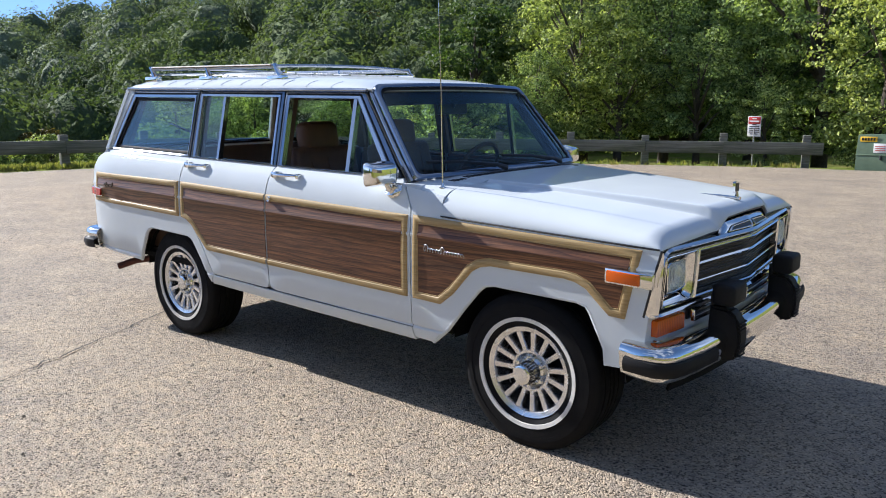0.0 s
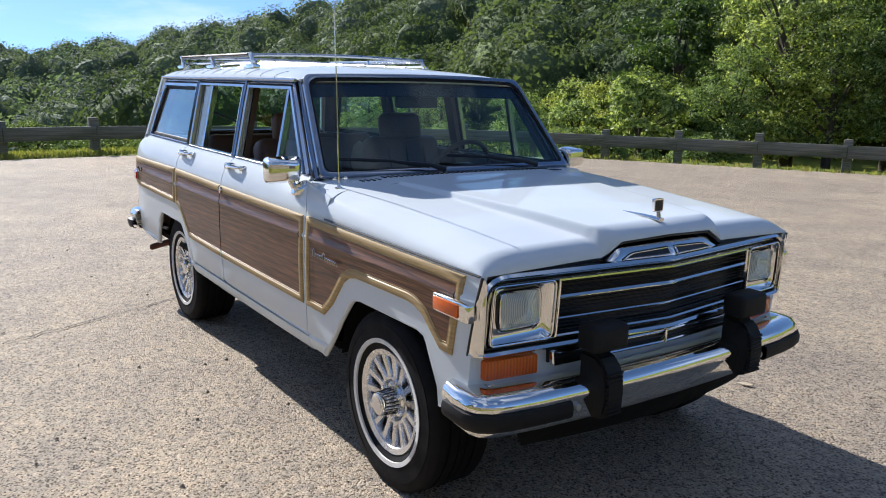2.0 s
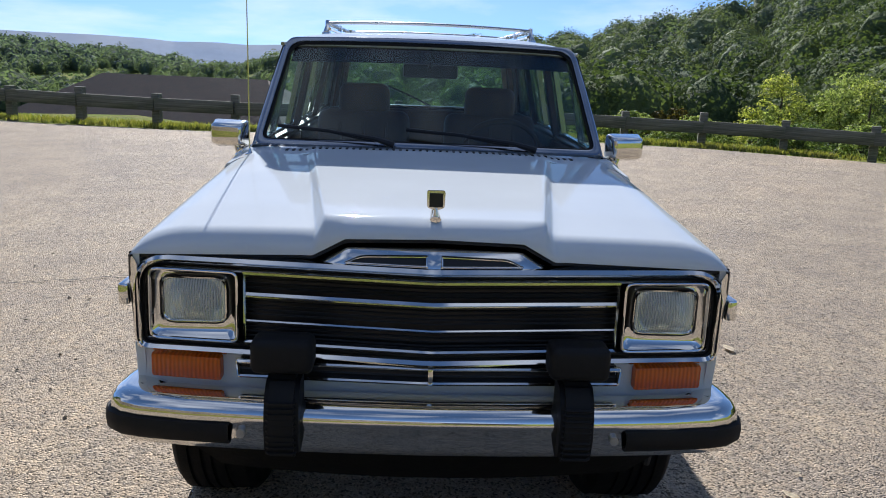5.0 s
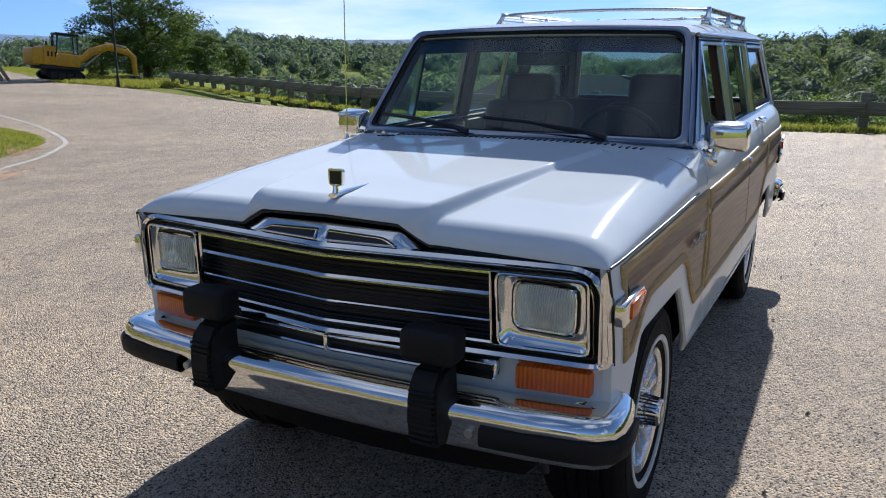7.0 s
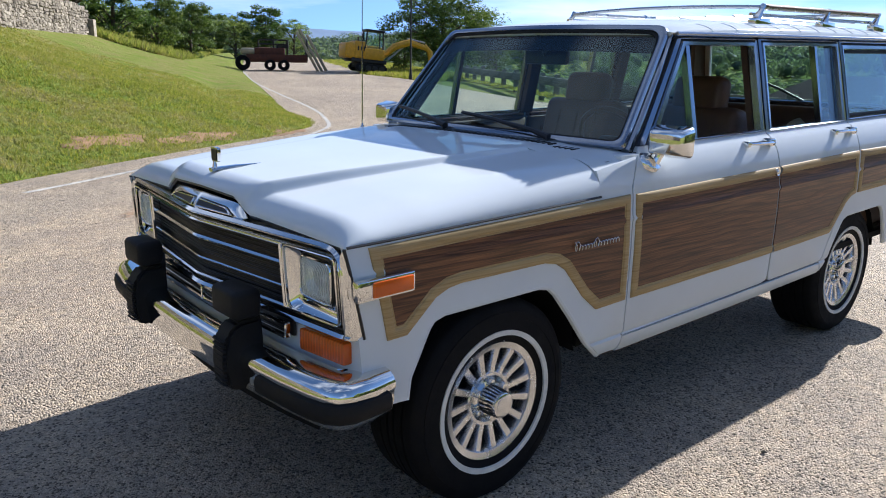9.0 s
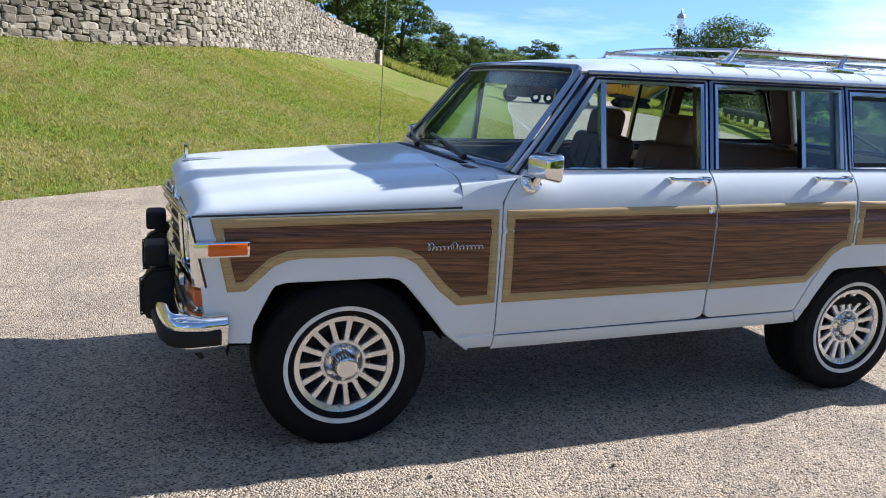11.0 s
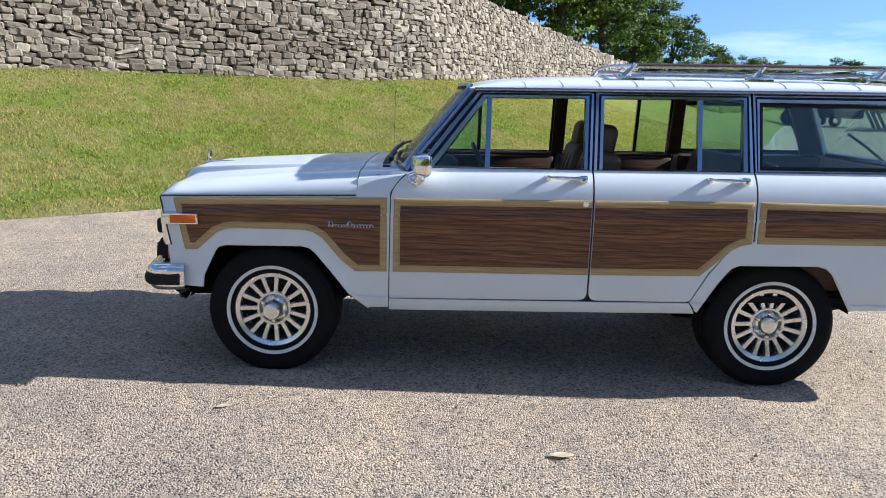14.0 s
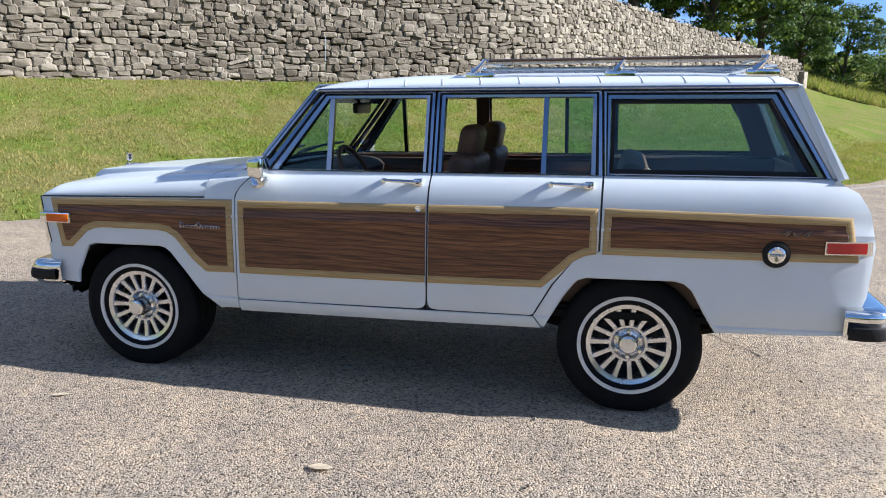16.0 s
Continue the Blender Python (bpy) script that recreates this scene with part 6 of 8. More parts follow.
car_part("lip_gap", tube_bm([(hood_front(y) - 0.014, y, lip_z(y) - 0.005) for y in [0.82 * (k / 30 - 1) for k in range(61)]], 0.008, 6), M_BLACK, front)
hdr = car_part("grille_header", grid_bm(6, 40, header_point, 0.012), M_CHROME, front, "chrome header above the grille")
for s in (1, -1):
    sl = corner([(s * 0.018, 0.996), (s * 0.245, 0.996), (s * 0.2, 1.017), (s * 0.018, 1.024)], [0.004, 0.01, 0.02, 0.004])

    def slot_pt(y, z, h):
        u = (z - 0.975) / (lip_z(y) - 1.001)
        x0 = front_x(y) - 0.028
        return (x0 + (hood_front(y) - 0.02 - x0) * u * u + 0.004 + h, y, z)
    bm = bmesh.new()
    bm.faces.new([bm.verts.new(slot_pt(a, b, 0.003)) for a, b in sl])
    bmesh.ops.solidify(bm, geom=bm.faces[:], thickness=0.004)
    car_part("header_slot", bm, M_BLACK, hdr)
    car_part("slot_rim", ring_bm(sl, inset(sl, 0.005), slot_pt, height=0.008, step=0.05), M_CHROME, hdr)
    # headlamp in its chrome dish
    DISH = corner([(s * 0.53, 0.75), (s * 0.782, 0.75), (s * 0.775, 0.958), (s * 0.526, 0.958)], 0.026, 3)
    LAMP = corner([(s * 0.566, 0.8), (s * 0.743, 0.8), (s * 0.743, 0.93), (s * 0.566, 0.93)], 0.032, 3)
    x0 = front_x(0.66)

    def dish_pt(y, z, h):
        return (front_x(y) - 0.022 - 0.10 * max(0, 0.97 - z) ** 1.5 + h, y, z)

    def lamp_rim(y, z, h):
        return (x0 - 0.05 + h, y, z)
    bm = bmesh.new()
    n = len(DISH)
    rings = []
    for k in range(7):
        t = k / 6
        ring = []
        for (p, q), (p2, q2) in zip(DISH, LAMP):
            o, i_ = Vector(dish_pt(p, q, 0)), Vector(lamp_rim(p2, q2, 0.0))
            ring.append(bm.verts.new(o.lerp(i_, t) - Vector((0.013 * math.sin(math.pi * t), 0, 0))))
        rings.append(ring)
    for a, b in zip(rings, rings[1:]):
        for i in range(n):
            bm.faces.new((a[i], a[(i + 1) % n], b[(i + 1) % n], b[i]))
    dish = car_part("lamp_dish", bm, M_CHROME, front, "chrome headlamp surround")
    car_part("dish_rim", ring_bm(DISH, inset(DISH, 0.008), dish_pt, height=0.008, step=0.06), M_CHROME, dish)
    car_part("lamp_rim", ring_bm(LAMP, inset(LAMP, 0.008), lamp_rim, height=0.016, step=0.05), M_CHROME, dish)
    car_part("lamp_gasket", ring_bm(inset(LAMP, -0.006), LAMP, lamp_rim, height=0.01, step=0.05), M_BLACK, dish)
    def bowl_pt(u, v):
        y, z = 0.17 * (u - 0.5), 0.124 * (v - 0.5)
        k = min(1.0, math.hypot(y / 0.074, z / 0.066))
        return (x0 - 0.046 - 0.062 * (1 - k * k), s * (0.6545 + y), 0.865 + z)
    car_part("reflector", grid_bm(26, 20, bowl_pt, 0.004), M_SILVER, dish)
    bulb = bmesh.new()
    add_tube(bulb, [(x0 - 0.106, s * 0.6545, 0.865), (x0 - 0.07, s * 0.6545, 0.865), (x0 - 0.062, s * 0.6545, 0.865)], [0.012, 0.011, 0.004], 10)
    car_part("bulb", bulb, M_DULL, dish)

    def lens_pt(u, v):
        y = s * (0.57 + 0.169 * u)
        z = 0.804 + 0.122 * v
        return (x0 - 0.038 + 0.022 * (1 - abs(2 * u - 1) ** 3) * (1 - abs(2 * v - 1) ** 3), y, z)
    car_part("headlamp", grid_bm(10, 8, lens_pt, 0.006), M_LAMP, dish, "rectangular ribbed headlamp glass").visible_shadow = False
    # turn signal
    am = car_part("turn_signal", box_bm(1.92, min(s * 0.583, s * 0.785), 0.634, 1.998, max(s * 0.583, s * 0.785), 0.703, 0.008), M_AMBER, wagon, "amber turn signal")
    for v in am.data.vertices:
        v.co.x -= 0.14 * (abs(v.co.y) - 0.583)

# panel carrying the turn signals and the lower slots
apron = car_part("front_apron", grid_bm(4, 24, lambda u, v: (1.985 - 0.04 * abs(2 * v - 1) ** 2.5 * 1.2, 0.828 * (2 * v - 1), 0.60 + 0.145 * u), 0.03), M_PAINT, wagon, "white apron below the grille")
LOWER = corner([(-0.535, 0.654), (0.535, 0.654), (0.54, 0.708), (-0.54, 0.708)], 0.008, 2)
low_place = lambda y, z, h: (2.03 - 0.03 * abs(y) / 0.56 + h, y, z)
lowg = car_part("lower_grille", ring_bm(LOWER, inset(LOWER, 0.012), low_place, height=0.016, step=0.05), M_CHROME, wagon, "chrome lower grille with dark slots")
car_part("slot_back", grid_bm(2, 12, lambda u, v: (2.015 - 0.03 * abs(2 * v - 1), 0.53 * (2 * v - 1), 0.658 + 0.046 * u), 0.01), M_BLACK, lowg)
car_part("centre_post", box_bm(2.02, -0.007, 0.656, 2.05, 0.007, 0.706, 0.003), M_CHROME, lowg)
for z in (0.68,):
    pts = [(2.034 - 0.03 * abs(y) / 0.56, y, z) for y in [0.53 * (k / 8 - 1) for k in range(17)]]
    car_part("slot_bar", tube_bm(pts, 0.003, 6), M_BLACK, lowg)


# bumpers
def bumper_bm(plan, prof, sx):
    bm = bmesh.new()
    rows = []
    pts = [Vector((p[0], p[1], 0)) for p in plan]
    for i, p in enumerate(pts):
        d = (pts[min(i + 1, len(pts) - 1)] - pts[max(i - 1, 0)]).normalized()
        o = Vector((-d.y, d.x, 0))
        if o.x * sx < -0.2 or (abs(o.x) <= 0.2 and o.y * p.y < 0):
            o = -o
        rows.append([bm.verts.new((p.x + o.x * a, p.y + o.y * a, z)) for a, z in prof])
    for r, t in zip(rows, rows[1:]):
        for k in range(len(prof) - 1):
            bm.faces.new((r[k], r[k + 1], t[k + 1], t[k]))
    bmesh.ops.recalc_face_normals(bm, faces=bm.faces[:])
    bmesh.ops.solidify(bm, geom=bm.faces[:], thickness=0.006)
    return bm


half = [(1.855, 0.866), (1.93, 0.879), (2.0, 0.877), (2.035, 0.863), (2.06, 0.83), (2.075, 0.78), (2.095, 0.65), (2.111, 0.45), (2.121, 0.22), (2.125, 0.0)]
plan_f = [(x, y) for x, y in half] + [(x, -y) for x, y in reversed(half[:-1])]
bump_prof = [(-0.12, 0.613), (-0.07, 0.622), (-0.035, 0.623), (-0.012, 0.617), (0.003, 0.604), (0.011, 0.586), (0.012, 0.57), (0.006, 0.561), (0.005, 0.53), (-0.002, 0.502), (-0.01, 0.484), (-0.03, 0.473), (-0.08, 0.469)]
fb = car_part("front_bumper", bumper_bm(plan_f, bump_prof, 1), M_CHROME, wagon, "chrome front bumper with black guards", 40)
for s in (1, -1):
    strip = [(1.88, s * 0.872), (2.0, s * 0.879), (2.037, s * 0.864), (2.061, s * 0.832), (2.076, s * 0.78), (2.088, s * 0.70), (2.104, s * 0.535)]
    car_part("rubber_strip", bumper_bm(strip, [(-0.004, 0.569), (0.019, 0.565), (0.025, 0.548), (0.022, 0.52), (0.012, 0.508), (-0.012, 0.503)], 1), M_RUBBER, fb, "black rubber strip")
    car_part("bolt", tube_bm([(2.098, s * 0.505, 0.538), (2.12, s * 0.505, 0.538)], 0.012, 12), M_GALV, fb)
    bm = bmesh.new()
    prof = [(2.04, 0.49), (2.13, 0.478), (2.172, 0.497), (2.186, 0.56), (2.183, 0.62), (2.168, 0.67), (2.13, 0.704), (2.05, 0.708)]
    f = bm.faces.new([bm.verts.new((x - 0.012, s * 0.345, z)) for x, z in prof])
    r = bmesh.ops.extrude_face_region(bm, geom=[f])
    bmesh.ops.translate(bm, verts=[v for v in r["geom"] if isinstance(v, bmesh.types.BMVert)], vec=(0, s * 0.09, 0))
    bmesh.ops.bevel(bm, geom=bm.edges[:], offset=0.012, segments=2, affect="EDGES")
    g = car_part("bumper_guard", bm, M_RUBBER, fb, "black rubber bumper guard")
    for k in range(10):
        z = 0.51 + k * 0.0155
        car_part("guard_rib", tube_bm([(2.162, s * 0.352, z), (2.17, s * 0.36, z), (2.17, s * 0.42, z), (2.162, s * 0.428, z)], 0.004, 5), M_RUBBER, fb)
    car_part("guard_pad", box_bm(2.055, min(s * 0.31, s * 0.472), 0.72, 2.152, max(s * 0.31, s * 0.472), 0.812, 0.02, 3), M_RUBBER, fb, "black rubber guard pad")
    car_part("guard_stay", box_bm(2.03, min(s * 0.37, s * 0.4), 0.66, 2.07, max(s * 0.37, s * 0.4), 0.75), M_BLACK, fb)
car_part("air_dam", grid_bm(3, 16, lambda u, v: (2.075 - 0.06 * (2 * v - 1) ** 2 - 0.07 * (1 - u), (0.6 + 0.1 * u) * (2 * v - 1), 0.355 + 0.125 * u), 0.012), M_UNDER, wagon, "dark valance below the bumper")
car_part("tow_hook", tube_bm([(1.9, 0.66, 0.44), (1.95, 0.66, 0.41), (1.94, 0.66, 0.38)], 0.012, 8), M_IRON, wagon)

half_r = [(-2.34, 0.885), (-2.42, 0.9), (-2.48, 0.895), (-2.52, 0.87), (-2.545, 0.8), (-2.56, 0.5), (-2.565, 0.0)]
plan_r = half_r + [(x, -y) for x, y in reversed(half_r[:-1])]
rb = car_part("rear_bumper", bumper_bm(plan_r, [(a, z - 0.045) for a, z in bump_prof], -1), M_CHROME, wagon, "chrome rear bumper with black ends", 40)
for s in (1, -1):
    strip = [(-2.36, s * 0.89), (-2.42, s * 0.901), (-2.48, s * 0.896), (-2.52, s * 0.87), (-2.545, s * 0.8), (-2.552, s * 0.6)]
    car_part("rubber_strip", bumper_bm(strip, [(0.0, 0.5), (0.026, 0.495), (0.03, 0.47), (0.02, 0.435), (0.0, 0.43)], -1), M_RUBBER, rb, "black rubber strip")

# tail: gate, window, wiper, lamps
tail = car_part("tailgate", grid_bm(10, 16, lambda u, v: (lerp_table(u, [(0, -2.40), (0.25, -2.46), (0.55, -2.475), (0.85, -2.42), (1, -2.30)]) + 0.03 * abs(2 * v - 1) ** 4, 0.80 * (2 * v - 1), 0.43 + 0.73 * u), 0.03), M_PAINT, wagon, "white tailgate")
rw_ = car_part("rear_window", grid_bm(4, 8, lambda u, v: (-2.285 + 0.19 * u, 0.66 * (2 * v - 1) * (1 - 0.1 * u), 1.165 + 0.40 * u), 0.004), M_GLASS_DARK, tail)
rw_.visible_shadow = False
loop = [Vector((-2.285 + 0.19 * u, 0.67 * k * (1 - 0.1 * u), 1.165 + 0.40 * u)) for u, k in ((0, -1), (0, 0), (0, 1), (0.5, 1), (1, 1), (1, 0), (1, -1), (0.5, -1))]
car_part("window_frame", tube_bm(loop, 0.02, 8, closed=True), M_STEEL, tail)
car_part("wiper_arm", tube_bm([(-2.30, 0.05, 1.18), (-2.27, -0.12, 1.26), (-2.24, -0.3, 1.33)], 0.009, 6), M_BLACK, tail)
for s in (1, -1):
    car_part("tail_pillar", grid_bm(4, 3, lambda u, v: (-2.30 + 0.2 * u, s * (0.66 + 0.13 * v - 0.09 * u), 1.16 + 0.42 * u), 0.03), M_PAINT, tail)
part("tail_pipe", tube_bm([(-1.75, -0.58, 0.43), (-2.0, -0.64, 0.42), (-2.12, -0.72, 0.40), (-2.2, -0.82, 0.36)], 0.032, 10, flat=0.75), M_RUST, wagon, "rusty tail pipe turned out")

# roof rack
rack = thing("roof_rack", "bright metal roof rack with raised rails and slats", "roof rack")


def rack_z(x):
    return 1.672 + RAKE * (0.75 - x)


RZ = 0.048
for s in (1, -1):
    x0, x1, y = -0.57, -1.95, 0.585
    part("side_rail", tube_bm([(x0, s * y, rack_z(x0) + RZ), (x1, s * y, rack_z(x1) + RZ)], 0.01, 8, flat=1.4), M_DULL, rack)
    part("rail_insert", tube_bm([(x0 - 0.03, s * (y + 0.008), rack_z(x0) + RZ + 0.006), (x1 + 0.03, s * (y + 0.008), rack_z(x1) + RZ + 0.006)], 0.0075, 6), M_TRIM_BROWN, rack, "dark brown insert")
    for x, w in ((x0, 0.05), (-1.28, 0.035), (x1, 0.05)):
        bm = tube_bm([(x + w, s * y, rack_z(x) - 0.015), (x + 0.01, s * y, rack_z(x) + RZ * 0.6), (x - 0.01, s * y, rack_z(x) + RZ + 0.01)], [0.024, 0.013, 0.014], 8)
        add_box(bm, x - 0.06, s * y - 0.022, rack_z(x) - 0.045, x + 0.09, s * y + 0.022, rack_z(x) - 0.005, 0.006)
        part("stanchion", bm, M_CHROME, rack)
    part("lower_rail", tube_bm([(-0.5, s * (y - 0.02), rack_z(-0.5) + 0.014), (-2.0, s * (y - 0.02), rack_z(-2.0) + 0.008)], 0.009, 6), M_CHROME, rack)
for x in (-0.57, -1.95):
    pts = [(x + 0.05 * (1 - (k / 6 - 1) ** 2) * (1 if x > -1 else -0.3), 0.585 * (k / 6 - 1), rack_z(x) + RZ + 0.012 * (1 - (k / 6 - 1) ** 2)) for k in range(13)]
    part("cross_rail", tube_bm(pts, 0.009, 8), M_DULL, rack)
for k in range(7):
    y = -0.45 + k * 0.15
    part("slat", tube_bm([(x, y, rack_z(x) + 0.018 - 0.01 * ((x + 1.25) / 0.75) ** 2) for x in (-0.55, -0.9, -1.25, -1.6, -1.95)], 0.009, 6, flat=0.6), M_DULL, rack)

# bonnet ornament and antenna
orn = thing("hood_ornament", "small chrome shield ornament on a swept base", "ornament", Matrix.Translation((0.0, 0, 0.0)))
oz = hood_z(1.89, 0) + RAKE * (0.75 - 1.95)
part("base", tube_bm([(1.80, 0, oz + 0.008), (1.9, 0, oz + 0.004), (1.99, 0, oz - 0.002)], [0.003, 0.012, 0.016], 8, flat=0.5), M_CHROME, orn)
part("stem", tube_bm([(1.975, 0, oz - 0.005), (1.974, 0, oz + 0.026)], [0.011, 0.006], 8), M_CHROME, orn)
SH = corner([(-0.021, 0.03), (0.0, 0.022), (0.021, 0.03), (0.022, 0.07), (-0.022, 0.07)], 0.006, 3)
part("shield", ring_bm(SH, inset(SH, 0.006), lambda y, z, h: (1.974 + h - 0.006, y * 1.15, oz + z * 1.15 - 0.006), section=((0, -1), (0, 1), (1, 1), (1, -1), (0, -1)), height=0.006), M_CHROME, orn)
part("inset", box_bm(1.969, -0.018, oz + 0.03, 1.976, 0.019, oz + 0.068), M_BLACK, orn)
aerial = thing("car_antenna", "thin telescopic chrome whip antenna on the fender", "antenna")
az_ = 1.127 + RAKE * (0.75 - 0.842)
part("base", lathe_bm([(0.019, -0.02), (0.019, 0.003), (0.009, 0.008), (0.006, 0.018), (0.004, 0.026)], 14, "z"), M_CHROME, aerial).matrix_basis = Matrix.Translation((0.842, -0.739, az_))
part("mast", tube_bm([(0.842, -0.739, az_), (0.838, -0.742, az_ + 0.45), (0.83, -0.746, az_ + 0.86)], [0.0032, 0.0026, 0.0016], 6), M_CHROME, aerial)


# wheels
def wheel_proto(low=0.0):
    """A wheel; low is how much shorter its centre cap stands."""
    e = new("wheel")
    e.parent = wagon
    e["label"] = "whitewall tyre on a slotted alloy wheel"
    R = 0.362
    prof = [(0.215, -0.12), (0.235, -0.135), (0.30, -0.147), (0.335, -0.142), (0.352, -0.127), (0.36, -0.118)]
    grooves = [(-0.095, 0), (-0.064, 0), (-0.063, -0.008), (-0.053, -0.008), (-0.052, 0), (-0.022, 0), (-0.021, -0.008), (-0.011, -0.008), (-0.01, 0), (0.01, 0), (0.011, -0.008), (0.021, -0.008), (0.022, 0), (0.052, 0), (0.053, -0.008), (0.063, -0.008), (0.064, 0), (0.095, 0)]
    prof += [(R + d - 0.004 * (abs(y) / 0.095) ** 2, y) for y, d in grooves]
    prof += [(0.352, 0.102), (0.335, 0.117), (0.31, 0.1215), (0.256, 0.1225), (0.252, 0.119), (0.222, 0.112), (0.205, 0.10)]
    bm = lathe_bm(prof, 72)
    for v in bm.verts:
        if v.co.z < -0.25:
            v.co.y *= 1 + 0.35 * min(0.1, -0.25 - v.co.z)
        v.co.z = max(v.co.z, -0.348)
    part("tyre", bm, M_TYRE, e, "black tyre", 40)
    part("whitewall", lathe_bm([(0.254, 0.119), (0.254, 0.1245), (0.236, 0.1228), (0.236, 0.112)], 72), M_WHITEWALL, e, "white sidewall stripe")
    part("sidewall_text", lathe_bm([(0.318, 0.1185), (0.318, 0.1225), (0.2975, 0.1235), (0.2975, 0.12)], 72), M_TYRE, e)
    part("rim", lathe_bm([(0.195, -0.09), (0.205, -0.08), (0.209, 0.094), (0.212, 0.104), (0.209, 0.109), (0.204, 0.107), (0.187, 0.102), (0.184, 0.097), (0.181, 0.06), (0.181, -0.08)], 64), M_ALLOY, e, "bright alloy rim")
    part("wheel_back", lathe_bm([(0.19, -0.01), (0.09, 0.01), (0.0, 0.01)], 40), M_ALLOY_DARK, e)
    part("hub_face", lathe_bm([(0.098, 0.05), (0.098, 0.08), (0.094, 0.085), (0.084, 0.084), (0.08, 0.076), (0.07, 0.056), (0.0, 0.05)], 48), M_ALLOY, e)
    b = bmesh.new()
    sec = [(-0.0145, 0.052), (-0.014, 0.078), (-0.011, 0.083), (0.011, 0.083), (0.014, 0.078), (0.0145, 0.052)]
    rows = []
    for k, (r, tw, wd, dy) in enumerate(((0.085, 0.0, 0.9, 0.0), (0.12, 0.0, 0.92, 0.003), (0.155, 0.0, 0.96, 0.009), (0.187, 0.0, 1.04, 0.014))):
        rows.append([b.verts.new((r, y + dy, z * wd + tw)) for z, y in sec])
    for r_, t_ in zip(rows, rows[1:]):
        for k in range(5):
            b.faces.new((r_[k], r_[k + 1], t_[k + 1], t_[k]))
    sp0 = part("spoke", b, M_ALLOY, e)
    for k in range(1, 15):
        share(sp0, "spoke", Matrix.Rotation(math.tau * k / 15, 4, "Y"), e)
    part("centre_cap", lathe_bm([(0.058, 0.05), (0.06, 0.07), (0.05, 0.078), (0.045, 0.146 - low), (0.043, 0.154 - low), (0.038, 0.157 - low), (0.0, 0.158 - low)], 40), M_CHROME, e, "chrome centre cap")
    bm = bmesh.new()
    for k in range(22):
        a = math.tau * k / 22
        add_tube(bm, [(math.cos(a) * 0.0492, 0.086, math.sin(a) * 0.0492), (math.cos(a) * 0.0455, 0.144 - low, math.sin(a) * 0.0455)], 0.0028, 4)
    part("cap_flutes", bm, M_BLACK, e)
    part("cap_disc", lathe_bm([(0.034, 0.157 - low), (0.034, 0.1595 - low), (0.0, 0.1605 - low)], 32), M_ALLOY, e)
    nut = part("lug_nut", lathe_bm([(0.0145, 0.05), (0.014, 0.09), (0.009, 0.099), (0.0, 0.101)], 10), M_CHROME, e)
    nut.matrix_basis = Matrix.Translation((0.0, 0, 0.066))
    for k in range(1, 6):
        a = math.tau * k / 6
        share(nut, "lug_nut", Matrix.Translation((math.sin(a) * 0.066, 0, math.cos(a) * 0.066)), e)
    part("brake_drum", lathe_bm([(0.15, -0.05), (0.15, 0.0), (0.06, 0.01)], 32), M_IRON, e)
    return e


w0 = wheel_proto()
HX, HY, HZ = 1.383, 0.704, 0.36
w0.matrix_basis = Matrix.Translation((HX, HY, HZ - 0.014))
copy_thing(w0, Matrix.Translation((HX, -HY, HZ - 0.014)) @ Matrix.Rotation(math.pi, 4, "Z"))
w1 = wheel_proto(0.045)
w1.matrix_basis = Matrix.Translation((-HX, HY - 0.006, HZ - 0.008))
copy_thing(w1, Matrix.Translation((-HX, -HY + 0.006, HZ - 0.008)) @ Matrix.Rotation(math.pi, 4, "Z"))

# underside: floor, rails, axles, wheel wells
car_part("floor_pan", box_bm(-2.35, -0.80, 0.44, 0.95, 0.80, 0.475), M_UNDER, wagon)
for s in (1, -1):
    car_part("chassis_rail", box_bm(-2.3, s * 0.45 - 0.04, 0.36, 1.95, s * 0.45 + 0.04, 0.47), M_UNDER, wagon)
    for x in (1.40, -1.37):
        pts = [(x + 0.45 * math.cos(a), 0.52 + 0.0, 0.40 + 0.36 * math.sin(a)) for a in [math.pi * k / 10 for k in range(11)]]
        bm = bmesh.new()
        r0 = [bm.verts.new((p[0], s * 0.50, p[2] + (0.02 if x > 0 else -0.02))) for p in pts]
        r1 = [bm.verts.new((p[0], s * 0.79, p[2] + (0.02 if x > 0 else -0.02))) for p in pts]
        for k in range(10):
            bm.faces.new((r0[k], r0[k + 1], r1[k + 1], r1[k]))
        bm.faces.new(r0)
        car_part("wheel_well", bm, M_UNDER, wagon)
    part("leaf_spring", tube_bm([(-0.75, s * 0.5, 0.42), (-1.38, s * 0.5, 0.29), (-2.0, s * 0.5, 0.44)], 0.035, 6), M_UNDER, wagon)
for x in (HX, -HX):
    part("axle", tube_bm([(x, -0.7, 0.36), (x, 0.7, 0.36)], 0.045, 10), M_UNDER, wagon)
    d_ = lathe_bm([(0.0, -0.12), (0.1, -0.1), (0.14, 0.0), (0.1, 0.1), (0.0, 0.12)], 16)
    part("differential", d_, M_UNDER, wagon).matrix_basis = Matrix.Translation((x, 0.15 if x > 0 else 0, 0.36))
car_part("engine_block", box_bm(1.0, -0.42, 0.5, 1.9, 0.42, 1.0, 0.05), M_UNDER, wagon)
car_part("firewall", box_bm(0.78, -0.78, 0.45, 0.82, 0.78, 1.12), M_UNDER, wagon)

